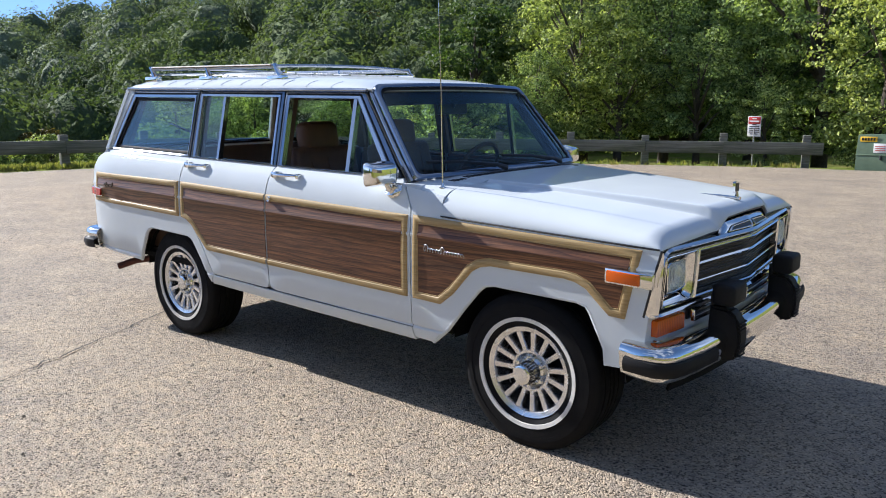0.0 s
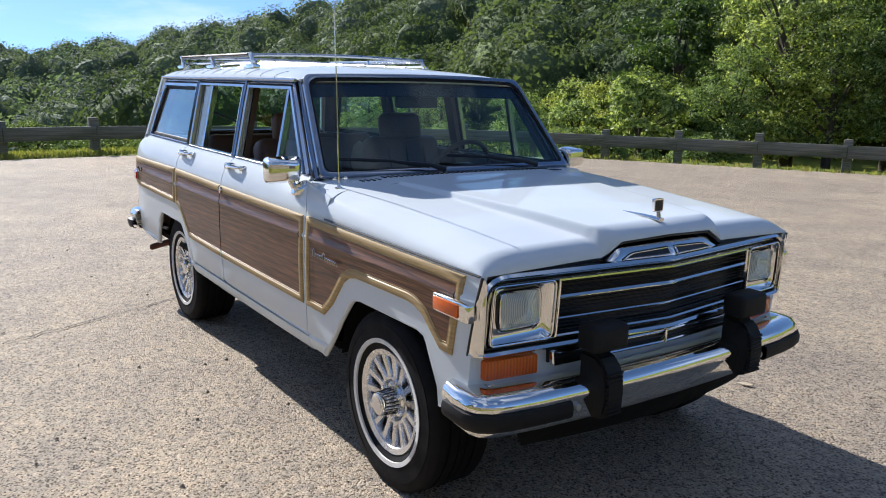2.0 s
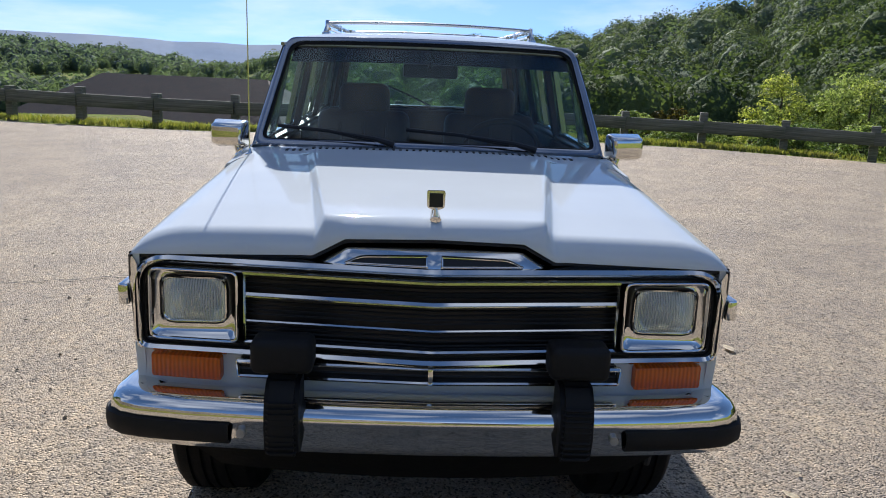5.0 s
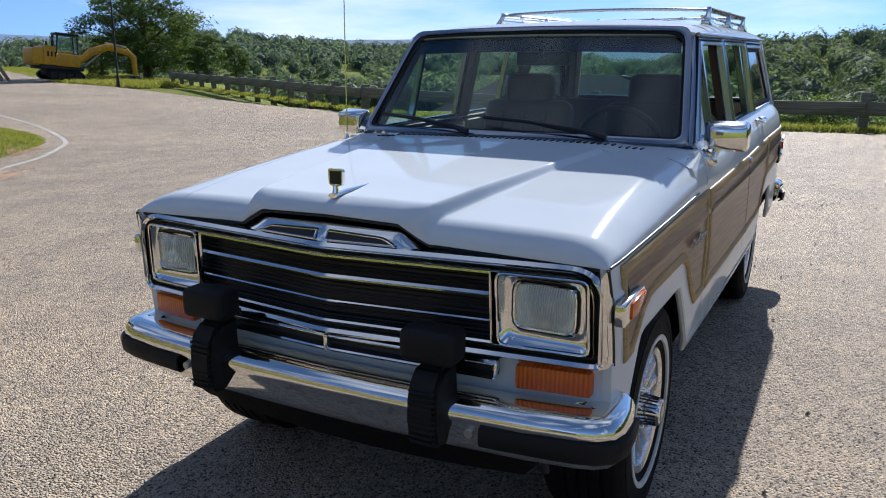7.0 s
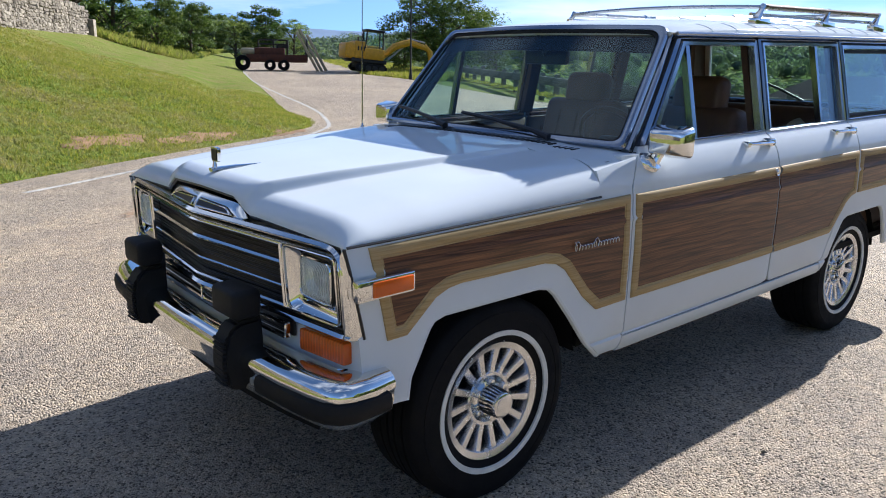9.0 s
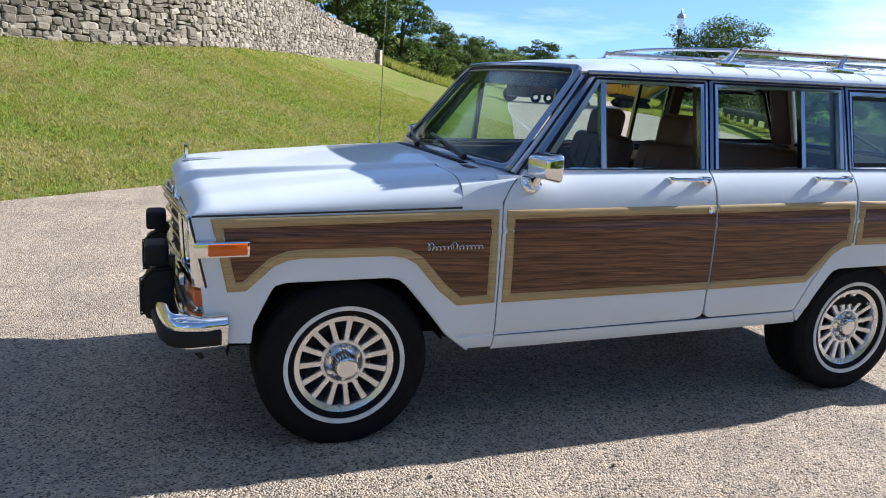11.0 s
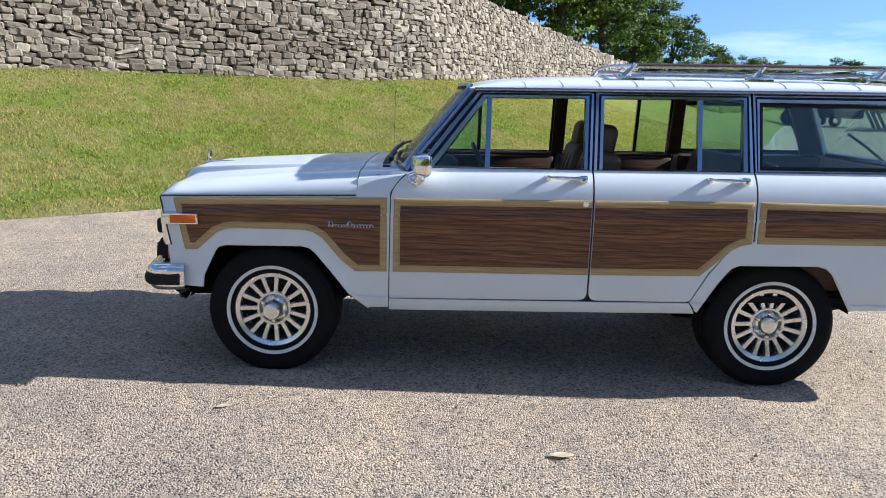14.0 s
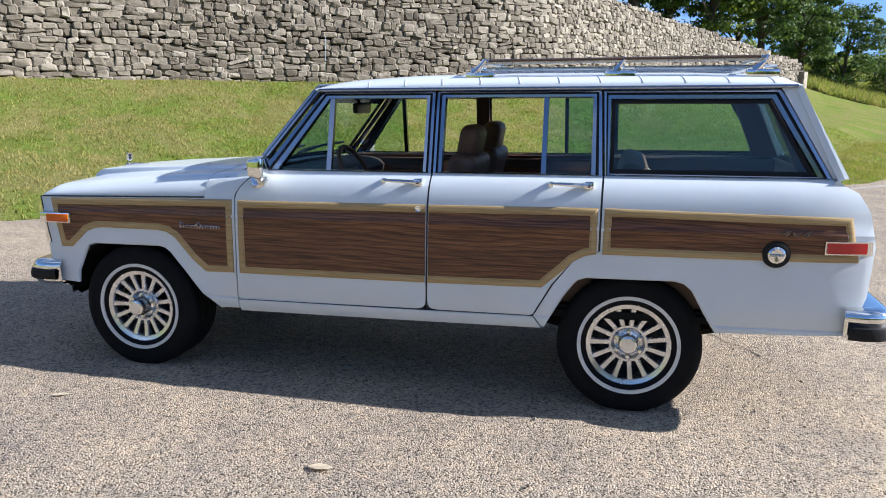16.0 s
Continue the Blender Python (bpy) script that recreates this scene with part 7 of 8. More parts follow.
# cabin
cab = wagon
car_part("carpet", box_bm(-2.28, -0.76, 0.476, 0.78, 0.76, 0.49), M_CARPET, cab)
car_part("headliner", grid_bm(14, 12, lambda u, v: (0.27 - 2.3 * u, 0.63 * (2 * v - 1), 1.575 + 0.05 * (1 - (2 * v - 1) ** 4) * min(1, u * 8, (1 - u) * 8)), 0.004), M_HEADLINER, cab)
car_part("dashboard", grid_bm(10, 20, lambda u, v: (lerp_table(u, [(0, 0.74), (0.3, 0.6), (0.55, 0.42), (0.7, 0.37), (0.85, 0.39), (1, 0.46)]), 0.7 * (2 * v - 1), lerp_table(u, [(0, 1.13), (0.3, 1.145), (0.55, 1.13), (0.7, 1.08), (0.85, 0.95), (1, 0.80)])), 0.02), M_DASH, cab, "dark brown padded dashboard")
for s in (1, -1):
    for x0, x1 in ((0.6, -0.33), (-0.37, -1.19)):
        ow = [o for o in wagon.children if o.name.startswith("front_door" if x0 > 0 else "rear_door")][0 if s > 0 else 1]
        car_part("door_card", box_bm(x1, min(s * 0.70, s * 0.755), 0.5, x0, max(s * 0.70, s * 0.755), 1.13, 0.02), M_TRIM_BROWN, ow)
        car_part("card_inlay", box_bm(x1 + 0.08, min(s * 0.693, s * 0.699), 0.98, x0 - 0.08, max(s * 0.693, s * 0.699), 1.07, 0.002), M_WOOD, ow)
        car_part("arm_rest", box_bm(x1 + 0.15, min(s * 0.63, s * 0.70), 0.88, x0 - 0.3, max(s * 0.63, s * 0.70), 0.94, 0.02, 3), M_LEATHER, ow)
        car_part("inner_sill", box_bm(x1, min(s * 0.72, s * 0.77), 1.125, x0 - 0.02, max(s * 0.72, s * 0.77), 1.15, 0.008), M_WOOD, ow)
    car_part("cargo_trim", box_bm(-2.26, min(s * 0.68, s * 0.76), 0.5, -1.24, max(s * 0.68, s * 0.76), 1.15, 0.02), M_TRIM_BROWN, cab)
    for x in (-0.352, -1.2):
        car_part("inner_pillar", panel_bm([(x - 0.04, 1.15), (x + 0.04, 1.15), (x + 0.04, 1.575), (x - 0.04, 1.575)], s, -0.035, 0.03), M_TRIM_BROWN, cab)
    car_part("inner_d_pillar", panel_bm([(-2.12, 1.16), (-2.28, 1.16), (-2.08, 1.57), (-1.94, 1.57)], s, -0.055, 0.03), M_TRIM_BROWN, cab)


def cushion(x0, y0, z0, x1, y1, z1, r=0.05):
    return box_bm(x0, y0, z0, x1, y1, z1, r, 4)


def front_seat(y):
    seat = car_part("front_seat", cushion(-0.36, y - 0.26, 0.62, 0.18, y + 0.26, 0.80, 0.06), M_LEATHER, wagon, "brown leather front seat")
    bm = cushion(-0.09, y - 0.26, 0.0, 0.07, y + 0.26, 0.58, 0.055)
    bmesh.ops.transform(bm, matrix=Matrix.Translation((-0.33, 0, 0.68)) @ Matrix.Rotation(radians(-14), 4, "Y"), verts=bm.verts[:])
    car_part("backrest", bm, M_LEATHER, seat)
    bm = cushion(-0.055, y - 0.145, 0.0, 0.06, y + 0.145, 0.19, 0.05)
    bmesh.ops.transform(bm, matrix=Matrix.Translation((-0.462, 0, 1.205)) @ Matrix.Rotation(radians(-10), 4, "Y"), verts=bm.verts[:])
    car_part("headrest", bm, M_LEATHER, seat)
    for k in (-0.06, 0.06):
        car_part("headrest_post", tube_bm([(-0.45, y + k, 1.18), (-0.46, y + k, 1.24)], 0.007, 6), M_CHROME, seat)
    for k in (-0.13, 0.0, 0.13):
        bm = tube_bm([(-0.27, y + k, 0.82), (-0.39, y + k, 1.18)], 0.012, 6)
        car_part("pleat", bm, M_LEATHER, seat)
    car_part("seat_base", box_bm(-0.3, y - 0.2, 0.49, 0.12, y + 0.2, 0.63, 0.01), M_CARPET, seat)
    return seat


front_seat(0.36)
front_seat(-0.36)
bench = car_part("rear_bench", cushion(-1.25, -0.62, 0.62, -0.72, 0.62, 0.84, 0.06), M_LEATHER, wagon, "brown leather rear bench")
bm = cushion(-0.09, -0.62, 0.0, 0.07, 0.62, 0.48, 0.05)
bmesh.ops.transform(bm, matrix=Matrix.Translation((-1.24, 0, 0.74)) @ Matrix.Rotation(radians(-16), 4, "Y"), verts=bm.verts[:])
car_part("bench_back", bm, M_LEATHER, bench)
car_part("cargo_floor", box_bm(-2.26, -0.68, 0.72, -1.42, 0.68, 0.76, 0.01), M_CARPET, wagon)
sw = new("steering_wheel")
sw.parent = wagon
sw["label"] = "dark thin steering wheel"
sw.matrix_basis = Matrix.Translation((0.2, 0.36, 1.10)) @ Matrix.Rotation(radians(-62), 4, "Y")
part("wheel_rim", tube_bm([(0.195 * math.cos(a), 0.195 * math.sin(a), 0) for a in [math.tau * k / 32 for k in range(32)]], 0.014, 8, closed=True), M_LEATHER, sw)
part("spokes", tube_bm([(0.0, -0.19, 0.0), (0, 0, -0.03), (0, 0.19, 0)], 0.018, 6, flat=0.5), M_BLACK, sw)
part("horn_pad", box_bm(-0.06, -0.07, -0.04, 0.06, 0.07, 0.01, 0.02), M_BLACK, sw)
part("column", tube_bm([(0, 0, -0.03), (0.0, 0, -0.3)], 0.04, 10), M_BLACK, sw)
rm = car_part("rear_view_mirror", box_bm(0.28, -0.13, 1.45, 0.315, 0.13, 1.515, 0.012), M_BLACK, wagon, "dark rear-view mirror")
car_part("mirror_stalk", tube_bm([(0.305, 0, 1.49), (0.36, 0, 1.59)], 0.012, 8), M_BLACK, rm)
for s in (1, -1):
    car_part("sun_visor", box_bm(0.14, s * 0.36 - 0.2, 1.575, 0.29, s * 0.36 + 0.2, 1.59, 0.006), M_HEADLINER, wagon)
bag = thing("bundle", "pale canvas bundle on the cargo floor", "bag", Matrix.Translation((-1.37, 0.5, 0.85)))
bm = bmesh.new()
bmesh.ops.create_icosphere(bm, subdivisions=3, radius=0.2)
for v in bm.verts:
    k = 1 + 0.2 * noise.noise(v.co * 6)
    v.co = Vector((v.co.x * 0.9 * k, v.co.y * 0.8 * k, v.co.z * 1.0 * k + 0.17))
part("cover", bm, M_CANVAS, bag)


# ---- guard rail ----
def guard_rail():
    line = resample([Vector((x, y, 0)) for x, y in FENCE], 2.15)
    fence = thing("guard_rail", "weathered grey timber guard rail with square posts", "fence")
    pb = box_bm(-0.105, -0.105, -0.5, 0.105, 0.105, 0.92, 0.014)
    proto = None
    for i, p in enumerate(line):
        q = line[min(i + 1, len(line) - 1)] - line[max(i - 1, 0)]
        z = lot_z(p.x, p.y) - 0.06
        m = Matrix.Translation((p.x, p.y, z)) @ Matrix.Rotation(math.atan2(q.y, q.x), 4, "Z")
        if proto is None:
            proto = part("post", pb, M_TIMBER, fence)
            proto.matrix_basis = m
        else:
            share(proto, "post", m @ Matrix.Diagonal((1, 1, 1 + 0.05 * math.sin(i * 2.3), 1)), fence)
    rr = random.Random(4)
    board = None
    for i, (a, b) in enumerate(zip(line, line[1:])):
        d = b - a
        inner = Vector((-d.y, d.x, 0)).normalized()
        if inner.dot(-a) < 0:
            inner = -inner
        a2, b2 = a + inner * 0.155, b + inner * 0.155
        if i == 0:
            a2 = a2 - d.normalized() * 0.42
        za, zb = (lot_z(p.x, p.y) - 0.06 + 0.57 + 0.07 * sstep(-4, -12, p.y) for p in (a, b))
        l = (b2 - a2).length
        if board is None:
            board = part("board", box_bm(-0.5, -0.05, -0.165, 0.5, 0.05, 0.165, 0.004), M_TIMBER, fence)
            ob = board
        else:
            ob = new("board", board.data)
            ob.parent = fence
        mid = (a2 + b2) / 2
        ob.matrix_basis = Matrix.Translation((mid.x, mid.y, (za + zb) / 2 + rr.uniform(-0.015, 0.015))) @ Matrix.Rotation(math.atan2(b2.y - a2.y, b2.x - a2.x), 4, "Z") @ Matrix.Rotation(-math.atan2(zb - za, l), 4, "Y") @ Matrix.Diagonal((l - 0.012, 1, 1, 1))


guard_rail()

# weeds along the foot of the rail
sp = []
rw = random.Random(8)
fl = resample([Vector((x, y, 0)) for x, y in FENCE], 0.1)
for _ in range(9000):
    p = rw.choice(fl)
    if (p.y > 11 and rw.random() < 0.88) or (p.y < -8 and rw.random() < 0.45):
        continue
    a, o = rw.uniform(0, 6.28), abs(rw.gauss(0, 0.55))
    c = p * (1 - (rw.uniform(-0.6, 1.0)) / p.length)
    sp.append((c.x + math.cos(a) * o * 0.3, c.y + math.sin(a) * o * 0.3, lot_z(c.x, c.y) - 0.03))
tufts("roadside_weeds", sp, M_BLADE, 0.04, 0.16, 6, 12, "tall weeds and grass along the guard rail")
sp = []
for _ in range(7000):
    k = rw.randrange(12, 20)
    u = rw.random()
    a, b = Vector((*LOT_FENCE_SIDE[0], 0)), Vector((-55, -92, 0))
    p = a.lerp(b, u) + Vector((-rw.random() * 7, rw.random() * 4, 0)) if k > 14 else Vector((*LOT_FENCE_SIDE[1], 0)).lerp(Vector((*LOT_FENCE_SIDE[0], 0)), u) + Vector((-rw.random() * 4, rw.random() * 2, 0))
    sp.append((p.x, p.y, lot_z(p.x, p.y) - 0.12))
tufts("verge_grass", sp, M_BLADE, 0.12, 0.4, 5, 13, "long dry grass beside the road")


# ---- sign, cabinet, lamp post ----
def warning_sign(x, y, z, turn):
    e = thing("warning_sign", "small red and white metal sign on a thin post", "sign", Matrix.Translation((x, y, z)) @ Matrix.Rotation(turn, 4, "Z"))
    part("post", tube_bm([(0, 0, -0.4), (0, 0, 1.2)], 0.022, 8), M_GALV, e)
    plate = part("plate", box_bm(-0.185, -0.006, 0.97, 0.185, 0.006, 1.53, 0.005), M_SIGNWHITE, e)
    part("header", box_bm(-0.168, -0.012, 1.32, 0.168, -0.007, 1.51, 0.002), M_SIGNRED, plate, "red header panel")
    for k, (w, h, zz) in enumerate(((0.12, 0.028, 1.45), (0.27, 0.042, 1.37))):
        part("header_bar", box_bm(-w / 2, -0.016, zz, w / 2, -0.013, zz + h), M_SIGNWHITE, plate)
    for k, w in enumerate((0.12, 0.27, 0.3, 0.28, 0.3, 0.22)):
        part("text_bar", box_bm(-w / 2, -0.012, 1.29 - k * 0.052, w / 2, -0.0075, 1.312 - k * 0.052), M_BLACK, plate)


def utility_cabinet(x, y, z, turn):
    e = thing("utility_cabinet", "squat green steel utility cabinet with sloped lid and labels", "utility cabinet", Matrix.Translation((x, y, z)) @ Matrix.Rotation(turn, 4, "Z"))
    bm = bmesh.new()
    prof = [(-0.5, 0.0), (0.55, 0.0), (0.55, 1.0), (-0.42, 1.02), (-0.5, 0.5)]
    f = bm.faces.new([bm.verts.new((-0.05, px_, pz)) for px_, pz in prof])
    r = bmesh.ops.extrude_face_region(bm, geom=[f])
    bmesh.ops.translate(bm, verts=[v for v in r["geom"] if isinstance(v, bmesh.types.BMVert)], vec=(1.25, 0, 0))
    bmesh.ops.bevel(bm, geom=bm.edges[:], offset=0.02, segments=2, affect="EDGES")
    part("body", bm, M_GREENBOX, e)
    part("base_pad", box_bm(-0.15, -0.62, -0.3, 1.3, 0.65, 0.03, 0.01), M_MORTAR, e, "concrete pad")
    part("seam", box_bm(-0.06, -0.515, 0.49, 1.21, -0.45, 0.515, 0.004), M_GREENBOX, e)
    lab = part("warning_label", box_bm(0.02, -0.462, 0.84, 0.42, -0.446, 0.97, 0.002), M_LABEL, e, "yellow warning label")
    for k in range(5):
        part("text_bar", box_bm(0.06 + k * 0.068, -0.467, 0.87, 0.105 + k * 0.068, -0.4625, 0.94), M_BLACK, lab)
    card = part("notice", box_bm(0.36, -0.5, 0.56, 0.68, -0.465, 0.8, 0.002), M_SIGNWHITE, e, "white notice")
    for k in range(3):
        part("text_bar", box_bm(0.4, -0.505, 0.62 + k * 0.05, 0.64, -0.5005, 0.635 + k * 0.05), M_SIGNRED, card)
    part("latch", tube_bm([(0.55, -0.53, 0.5), (0.55, -0.53, 0.38)], 0.03, 8), M_IRON, e)


def street_lamp(x, y, z):
    e = thing("street_lamp", "slim dark post lamp with an acorn glass globe", "street lamp", Matrix.Translation((x, y, z)))
    part("base", lathe_bm([(0.13, -0.3), (0.13, 0.1), (0.1, 0.35), (0.06, 0.8)], 16, "z"), M_IRON, e)
    part("pole", tube_bm([(0, 0, 0.7), (0, 0, 4.9)], [0.055, 0.045], 12), M_IRON, e)
    part("collar", lathe_bm([(0.055, 4.8), (0.13, 4.95), (0.17, 5.15), (0.1, 5.2)], 16, "z"), M_IRON, e)
    part("globe", lathe_bm([(0.12, 5.2), (0.25, 5.4), (0.26, 5.6), (0.2, 5.85)], 20, "z"), M_LAMP, e, "ribbed glass globe")
    part("cap", lathe_bm([(0.27, 5.8), (0.2, 5.98), (0.06, 6.08), (0.03, 6.3), (0.0, 6.34)], 20, "z"), M_GALV, e)


warning_sign(-4.05, 18.75, lot_z(-4.05, 18.75) - 0.16, radians(-4))
utility_cabinet(-1.4, 19.5, lot_z(-1.4, 19.5) - 0.1, radians(-4))
street_lamp(-26.2, -34.6, lot_z(-26.2, -34.6) - 0.15)


# ---- digger, trailer, planks ----
def excavator(m):
    e = thing("excavator", "yellow tracked excavator parked with its arm folded down", "excavator", m)
    for s in (-1, 1):
        bm = bmesh.new()
        pts = [(-0.95, 0.1), (-1.2, 0.38), (-0.95, 0.68), (0.95, 0.68), (1.2, 0.38), (0.95, 0.1)]
        f = bm.faces.new([bm.verts.new((a, s * 0.75, b)) for a, b in pts])
        r = bmesh.ops.extrude_face_region(bm, geom=[f])
        bmesh.ops.translate(bm, verts=[v for v in r["geom"] if isinstance(v, bmesh.types.BMVert)], vec=(0, s * 0.45, 0))
        bmesh.ops.bevel(bm, geom=bm.edges[:], offset=0.05, segments=2, affect="EDGES")
        tr = part("track", bm, M_RUBBER, e)
        for k in range(4):
            part("roller", tube_bm([(-0.75 + k * 0.5, s * 1.15, 0.35), (-0.75 + k * 0.5, s * 1.26, 0.35)], 0.2, 12), M_IRON, tr)
    part("undercarriage", box_bm(-1.0, -0.8, 0.35, 1.0, 0.8, 0.75, 0.05), M_IRON, e)
    part("deck", box_bm(-1.5, -1.12, 0.72, 1.1, 1.12, 0.98, 0.05), M_IRON, e)
    part("counterweight", box_bm(-1.95, -1.15, 0.92, -1.2, 1.15, 2.0, 0.2, 4), M_YELLOW, e, "rounded yellow counterweight")
    part("engine_cover", box_bm(-1.3, -1.14, 0.95, -0.45, 1.14, 2.15, 0.12, 3), M_YELLOW, e, "yellow engine cover")
    for k in range(3):
        part("vent", box_bm(-1.1 + k * 0.22, -1.155, 1.5, -1.0 + k * 0.22, -1.13, 1.8), M_BLACK, e)
        part("vent", box_bm(-1.1 + k * 0.22, 1.13, 1.5, -1.0 + k * 0.22, 1.155, 1.8), M_BLACK, e)
    part("side_box", box_bm(-0.5, 0.0, 0.95, 1.0, 1.13, 1.95, 0.08, 3), M_YELLOW, e)
    part("exhaust", tube_bm([(-0.7, 0.5, 2.1), (-0.7, 0.5, 2.5)], 0.06, 8), M_IRON, e)
    cab = part("cab", box_bm(-0.6, -1.2, 0.95, 0.85, -0.05, 1.72, 0.06), M_YELLOW, e, "dark glazed cab")
    for x, y in ((-0.55, -0.1), (-0.55, -1.12), (0.8, -0.1), (0.75, -1.12)):
        part("pillar", tube_bm([(x, y, 1.6), (x * 0.9, y, 2.9)], 0.05, 8), M_BLACK, cab)
    part("roof", box_bm(-0.6, -1.18, 2.86, 0.8, -0.03, 3.02, 0.05), M_BLACK, cab)
    part("window", box_bm(-0.5, -1.13, 1.66, 0.74, -0.09, 2.86, 0.02), M_GLASS_DARK, cab)
    part("boom", tube_bm([(1.0, 0.0, 1.2), (1.9, 0.0, 2.05), (3.0, 0.0, 2.5), (4.5, 0.0, 2.2)], [0.2, 0.27, 0.26, 0.16], 8), M_YELLOW, e)
    part("stick", tube_bm([(4.2, 0.0, 2.45), (4.7, 0.0, 1.95), (4.85, 0.0, 0.7)], [0.14, 0.22, 0.14], 8), M_YELLOW, e)
    part("cylinder", tube_bm([(1.5, 0.0, 1.1), (2.5, 0.0, 2.05)], 0.07, 8), M_GALV, e)
    part("cylinder", tube_bm([(2.8, 0.0, 2.75), (4.2, 0.0, 2.6)], 0.06, 8), M_GALV, e)
    part("bucket", box_bm(4.45, -0.4, 0.1, 5.1, 0.4, 0.75, 0.12, 3), M_IRON, e)


def flat_trailer(m):
    e = thing("utility_trailer", "rusty utility trailer loaded with machinery, ramps raised", "trailer", m)
    part("bed", box_bm(-2.2, -1.0, 0.6, 2.2, 1.0, 0.75, 0.02), M_RUST, e)
    for s in (-1, 1):
        part("side_rail", box_bm(-2.2, s * 1.0 - 0.04, 0.72, 2.2, s * 1.0 + 0.04, 1.15, 0.01), M_RUST, e)
        for x in (-0.5, 0.5):
            w = part("wheel", lathe_bm([(0.18, -0.12), (0.36, -0.12), (0.4, -0.05), (0.4, 0.05), (0.36, 0.12), (0.18, 0.12)], 20), M_TYRE, e)
            w.matrix_basis = Matrix.Translation((x, s * 1.12, 0.4))
        w = part("wheel", lathe_bm([(0.2, -0.15), (0.5, -0.15), (0.55, -0.06), (0.55, 0.06), (0.5, 0.15), (0.2, 0.15)], 20), M_TYRE, e)
        w.matrix_basis = Matrix.Translation((-2.45, s * 0.95, 0.55))
    part("loader_body", box_bm(-1.6, -0.75, 0.8, 0.6, 0.75, 1.65, 0.1), M_RUST, e)
    part("loader_seat", box_bm(0.0, -0.5, 1.6, 0.9, 0.5, 1.95, 0.08), M_IRON, e)
    for x in (-1.3, -0.2, 0.8):
        for y in (-0.65, 0.65):
            part("cage_post", tube_bm([(x, y, 1.1), (x, y, 2.2)], 0.05, 6), M_IRON, e)
    for z in (2.2, 1.9):
        part("cage_hoop", tube_bm([(-1.3, -0.65, z), (0.8, -0.65, z), (0.8, 0.65, z), (-1.3, 0.65, z)], 0.05, 6, closed=True), M_IRON, e)
    for k in range(7):
        part("ramp_rung", box_bm(2.15, -0.95, 0.85 + k * 0.22, 2.22, 0.95, 0.91 + k * 0.22), M_IRON, e)
    for y in (-0.95, 0, 0.95):
        part("ramp_stile", box_bm(2.14, y - 0.05, 0.7, 2.23, y + 0.05, 2.3), M_IRON, e)
    part("hay_pile", box_bm(-2.6, -0.7, 1.1, -1.5, 0.7, 1.6, 0.2, 3), M_PLANK, e, "straw coloured load")


ex, ey = -29.9, -44.4
excavator(Matrix.Translation((ex, ey, lot_z(ex, ey) + 0.0)) @ Matrix.Rotation(radians(160), 4, "Z") @ Matrix.Rotation(radians(5), 4, "Y"))
tx, ty = -26.0, -50.5
flat_trailer(Matrix.Translation((tx, ty, lot_z(tx, ty))) @ Matrix.Rotation(radians(153), 4, "Z"))
for k, (dx, h) in enumerate(((0, 2.9), (0.35, 3.1), (0.75, 2.7))):
    x, y = -28.2 - dx, -48.3
    e = thing("plank", "long pale plank leaning up beside the trailer", "plank", Matrix.Translation((x, y, lot_z(x, y))) @ Matrix.Rotation(radians(150), 4, "Z") @ Matrix.Rotation(radians(-28), 4, "Y"), "leaning planks")
    part("board", box_bm(-0.1, -0.2, 0.0, 0.1, 0.2, h * 1.1, 0.01), M_PLANK, e)


def shelter(x, y, z, turn):
    e = thing("picnic_shelter", "brown shingled hip roof of a shelter below the car park", "building", Matrix.Translation((x, y, z)) @ Matrix.Rotation(turn, 4, "Z"))
    bm = bmesh.new()
    v = [bm.verts.new(p) for p in ((-12, -5.5, 0), (12, -5.5, 0), (12, 5.5, 0), (-12, 5.5, 0), (-7.5, 0, 3.2), (7.5, 0, 3.2), (-12, -5.5, -0.25), (12, -5.5, -0.25), (12, 5.5, -0.25), (-12, 5.5, -0.25))]
    for f in ((0, 1, 5, 4), (1, 2, 5), (2, 3, 4, 5), (3, 0, 4), (0, 6, 7, 1), (1, 7, 8, 2), (2, 8, 9, 3), (3, 9, 6, 0), (6, 9, 8, 7)):
        bm.faces.new([v[i] for i in f])
    part("roof", bm, M_SHINGLE, e)
    part("wall", box_bm(-10.8, -4.4, -7.5, 10.8, 4.4, -0.2), M_MORTAR, e)


shelter(-57.6, -18.3, -2.36, radians(70))

CRACKS = [[(-2.2, -0.3), (-1.85, -0.88), (-1.54, -1.61), (-1.31, -2.16), (-1.05, -2.9), (-0.95, -3.6)]]
M_STAIN = simple("oil stain", (0.09, 0.065, 0.05), 0.85, var=0.3, grain=90, relief=0.004)
M_DUST = simple("orange dust", (0.42, 0.27, 0.16), 0.95, var=0.25, grain=90, relief=0.004)

# leaves and chips on the asphalt
rl = random.Random(17)


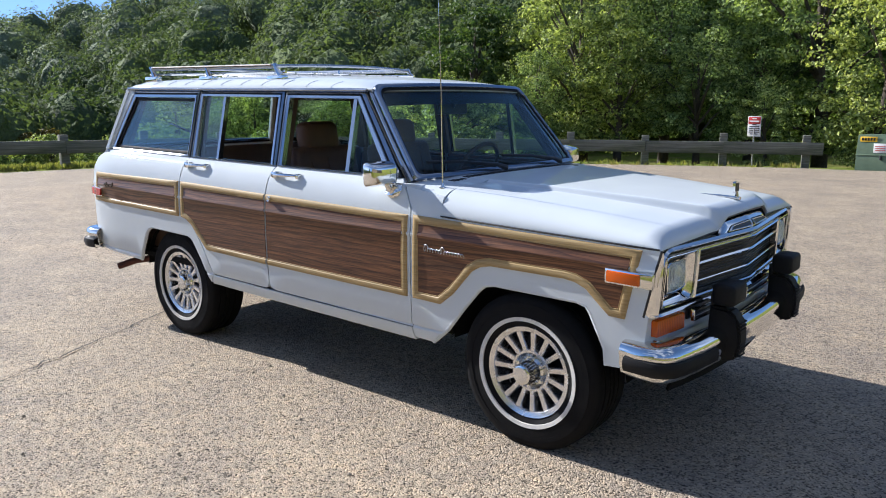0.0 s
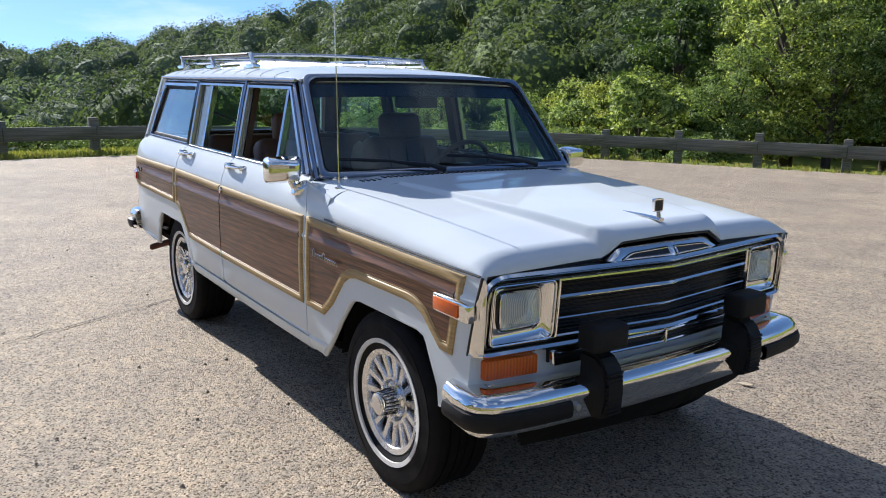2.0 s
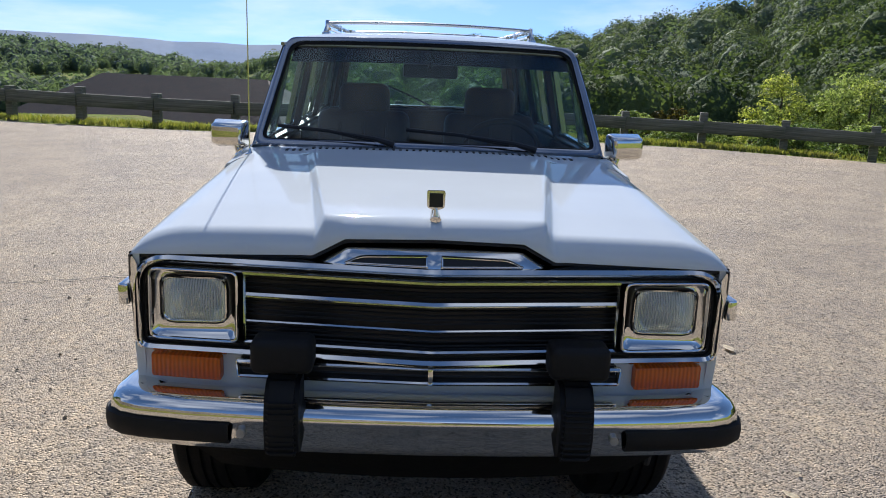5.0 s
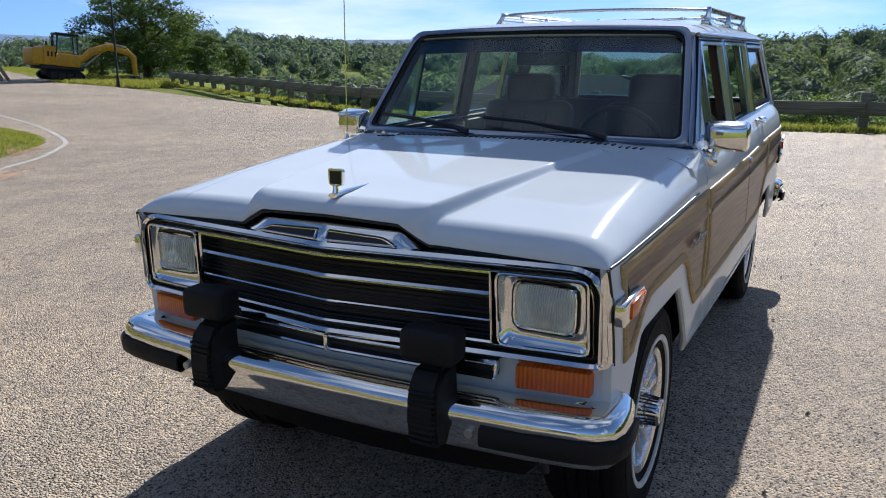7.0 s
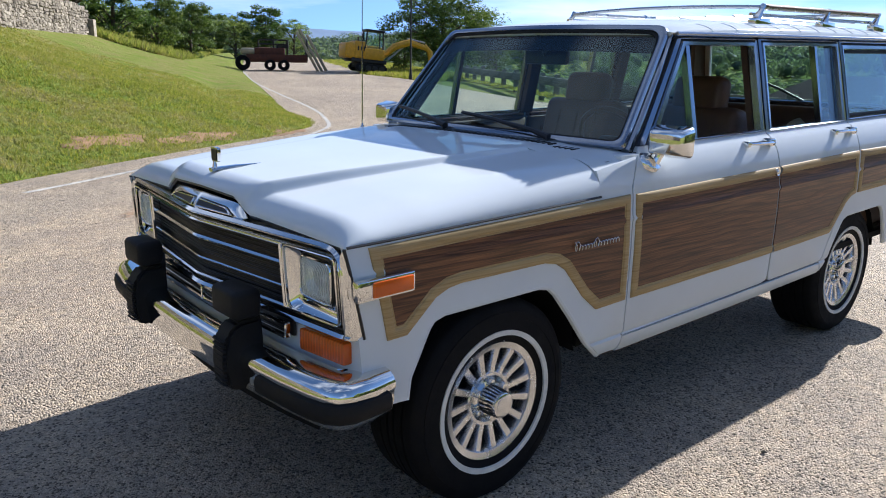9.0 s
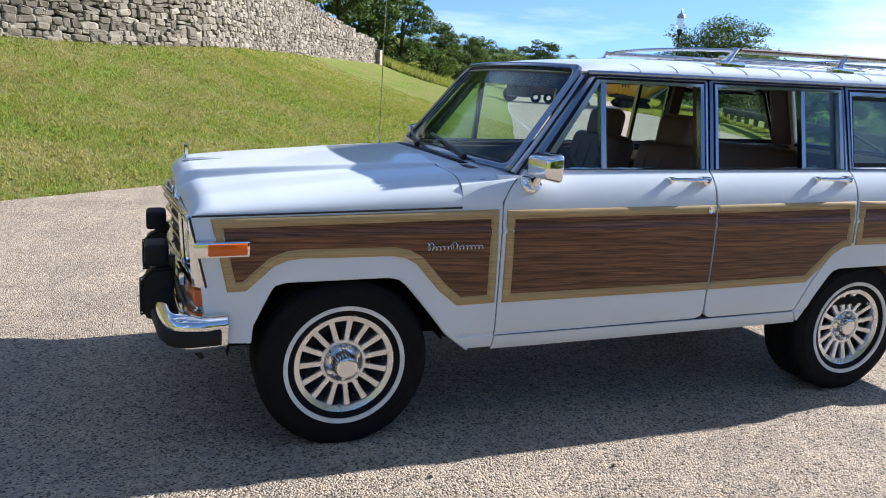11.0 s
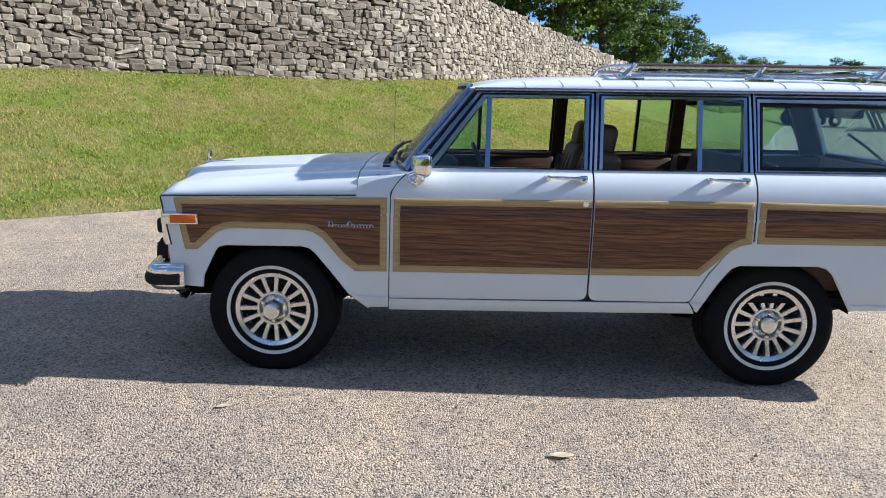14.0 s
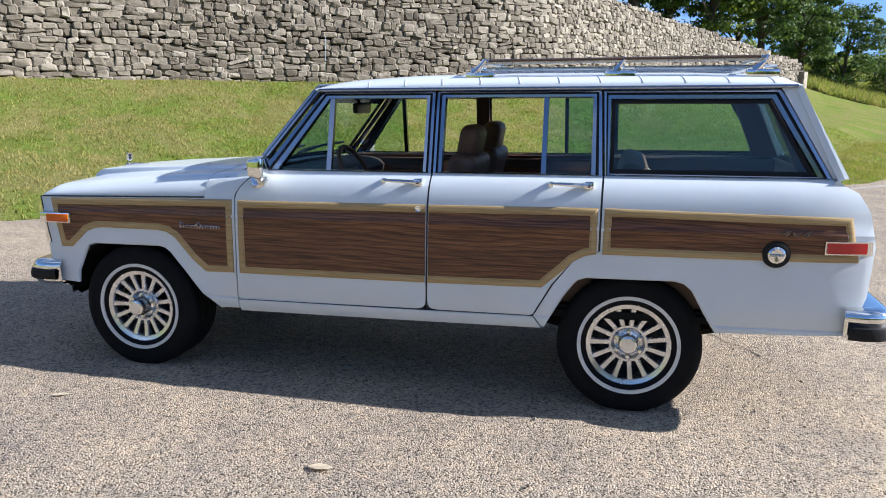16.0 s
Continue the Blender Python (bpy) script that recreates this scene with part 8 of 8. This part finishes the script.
def fallen_leaf(x, y, size, turn, label="curled dry leaf lying on the asphalt"):
    bm = bmesh.new()
    cols = []
    for i in range(7):
        t = i / 6
        w = math.sin(math.pi * min(0.98, t * 0.94 + 0.03)) ** 0.8 * 0.24
        cols.append([bm.verts.new(((t - 0.5) * size, s * w * size, 0.004 + abs(s) * 0.02 * size + 0.02 * size * math.sin(t * 3))) for s in (-1, 0, 1)])
    for a, b in zip(cols, cols[1:]):
        for k in range(2):
            bm.faces.new((a[k], a[k + 1], b[k + 1], b[k]))
    r = bmesh.ops.solidify(bm, geom=bm.faces[:], thickness=0.0015)
    ob = part("fallen_leaf", bm, M_DRYLEAF)
    ob.matrix_world = Matrix.Translation((x, y, lot_z(x, y))) @ Matrix.Rotation(turn, 4, "Z")
    tagged(ob, label, "leaf", "leaves on the asphalt")


fallen_leaf(-0.12, 1.78, 0.11, 0.1, "large tan dry leaf lying on the asphalt")
fallen_leaf(1.5, 1.37, 0.08, 0.5)
for _ in range(26):
    fallen_leaf(rl.uniform(-4, 4.5), rl.choice((rl.uniform(1.3, 3.6), rl.uniform(-3.2, -1.4))), rl.uniform(0.02, 0.05), rl.uniform(0, 6.28))
chips = []
for _ in range(700):
    x, y = rl.uniform(-8, 5), rl.uniform(-6, 4)
    chips.append((x, y, lot_z(x, y), rl.uniform(0.004, 0.014)))
cv, cf = [], []
for x, y, z, s in chips:
    b = len(cv)
    for px_, py_, pz_ in ((1, 0.2, 0), (-0.3, 1, 0), (-0.8, -0.7, 0), (0.4, -0.9, 0), (0.1, 0.1, 0.8)):
        cv.append((x + px_ * s, y + py_ * s, z + pz_ * s))
    cf += [(b, b + 1, b + 4), (b + 1, b + 2, b + 4), (b + 2, b + 3, b + 4), (b + 3, b, b + 4)]
dv, df_ = [], []
for _ in range(130):
    x, y = rl.uniform(-9, 4), rl.choice((rl.uniform(1.2, 7), rl.uniform(-7, -1.5)))
    s, z, b = rl.uniform(0.004, 0.011), lot_z(x, y), len(dv)
    dv += [(x + s, y, z), (x - s * 0.5, y + s * 0.8, z), (x - s * 0.6, y - s * 0.7, z), (x, y, z + s * 0.7)]
    df_ += [(b, b + 1, b + 3), (b + 1, b + 2, b + 3), (b + 2, b, b + 3)]
tagged(raw("dark_debris", dv, df_, M_MORTAR), "dark crumbs scattered over the asphalt", "debris", kind="stuff")


def flat_blot(name, x, y, rx, ry, turn, material, label, seed):
    """A thin uneven blot lying on the asphalt, broken up towards its rim."""
    bm = bmesh.new()
    r = random.Random(seed)
    for k in range(150):
        a, d = r.uniform(0, 6.28), r.random() ** 0.75
        q = Vector((math.cos(a) * d * rx, math.sin(a) * d * ry, 0))
        q.rotate(Matrix.Rotation(turn, 3, "Z"))
        s = r.uniform(0.02, 0.07) * (1.25 - d)
        ring = [bm.verts.new((x + q.x + s * r.uniform(0.6, 1.3) * math.cos(j) * 1.6, y + q.y + s * r.uniform(0.6, 1.3) * math.sin(j), lot_z(x, y) + 0.004 + k * 0.00002)) for j in (0, 0.9, 1.8, 2.7, 3.6, 4.5, 5.4)]
        bm.faces.new(ring)
    tagged(part(name, bm, material), label, "stain", kind="structure")


flat_blot("oil_stain", -4.75, 2.5, 0.75, 0.3, 0.6, M_STAIN, "brown oil stain soaked into the asphalt", 3)
flat_blot("dust_patch", 0.3, -5.1, 0.5, 0.2, 0.5, M_DUST, "orange dust spread thinly over the asphalt", 4)
flat_blot("dust_patch", -2.9, -9.3, 1.2, 0.3, 0.55, M_DUST, "orange dust spread thinly over the asphalt", 5)
rc_ = random.Random(8)
for pts in CRACKS:
    line = [p + Vector((rc_.uniform(-0.025, 0.025), rc_.uniform(-0.025, 0.025), 0)) for p in resample(spline([Vector((x, y, 0)) for x, y in pts], 8), 0.09)]
    bm = bmesh.new()
    prev = None
    for a, b in zip(line, line[1:]):
        d = (b - a).normalized()
        w = Vector((-d.y, d.x, 0)) * rc_.uniform(0.003, 0.009)
        pair = [bm.verts.new((q.x, q.y, lot_z(q.x, q.y) + 0.004)) for q in (a + w, a - w)]
        if prev:
            bm.faces.new((*prev, pair[1], pair[0]))
        prev = pair
    tagged(part("crack", bm, M_MORTAR), "thin dark crack running across the asphalt", "crack", kind="structure")
tagged(raw("loose_gravel", cv, cf, M_STONE), "loose stone chips scattered over the asphalt", "gravel", kind="stuff")
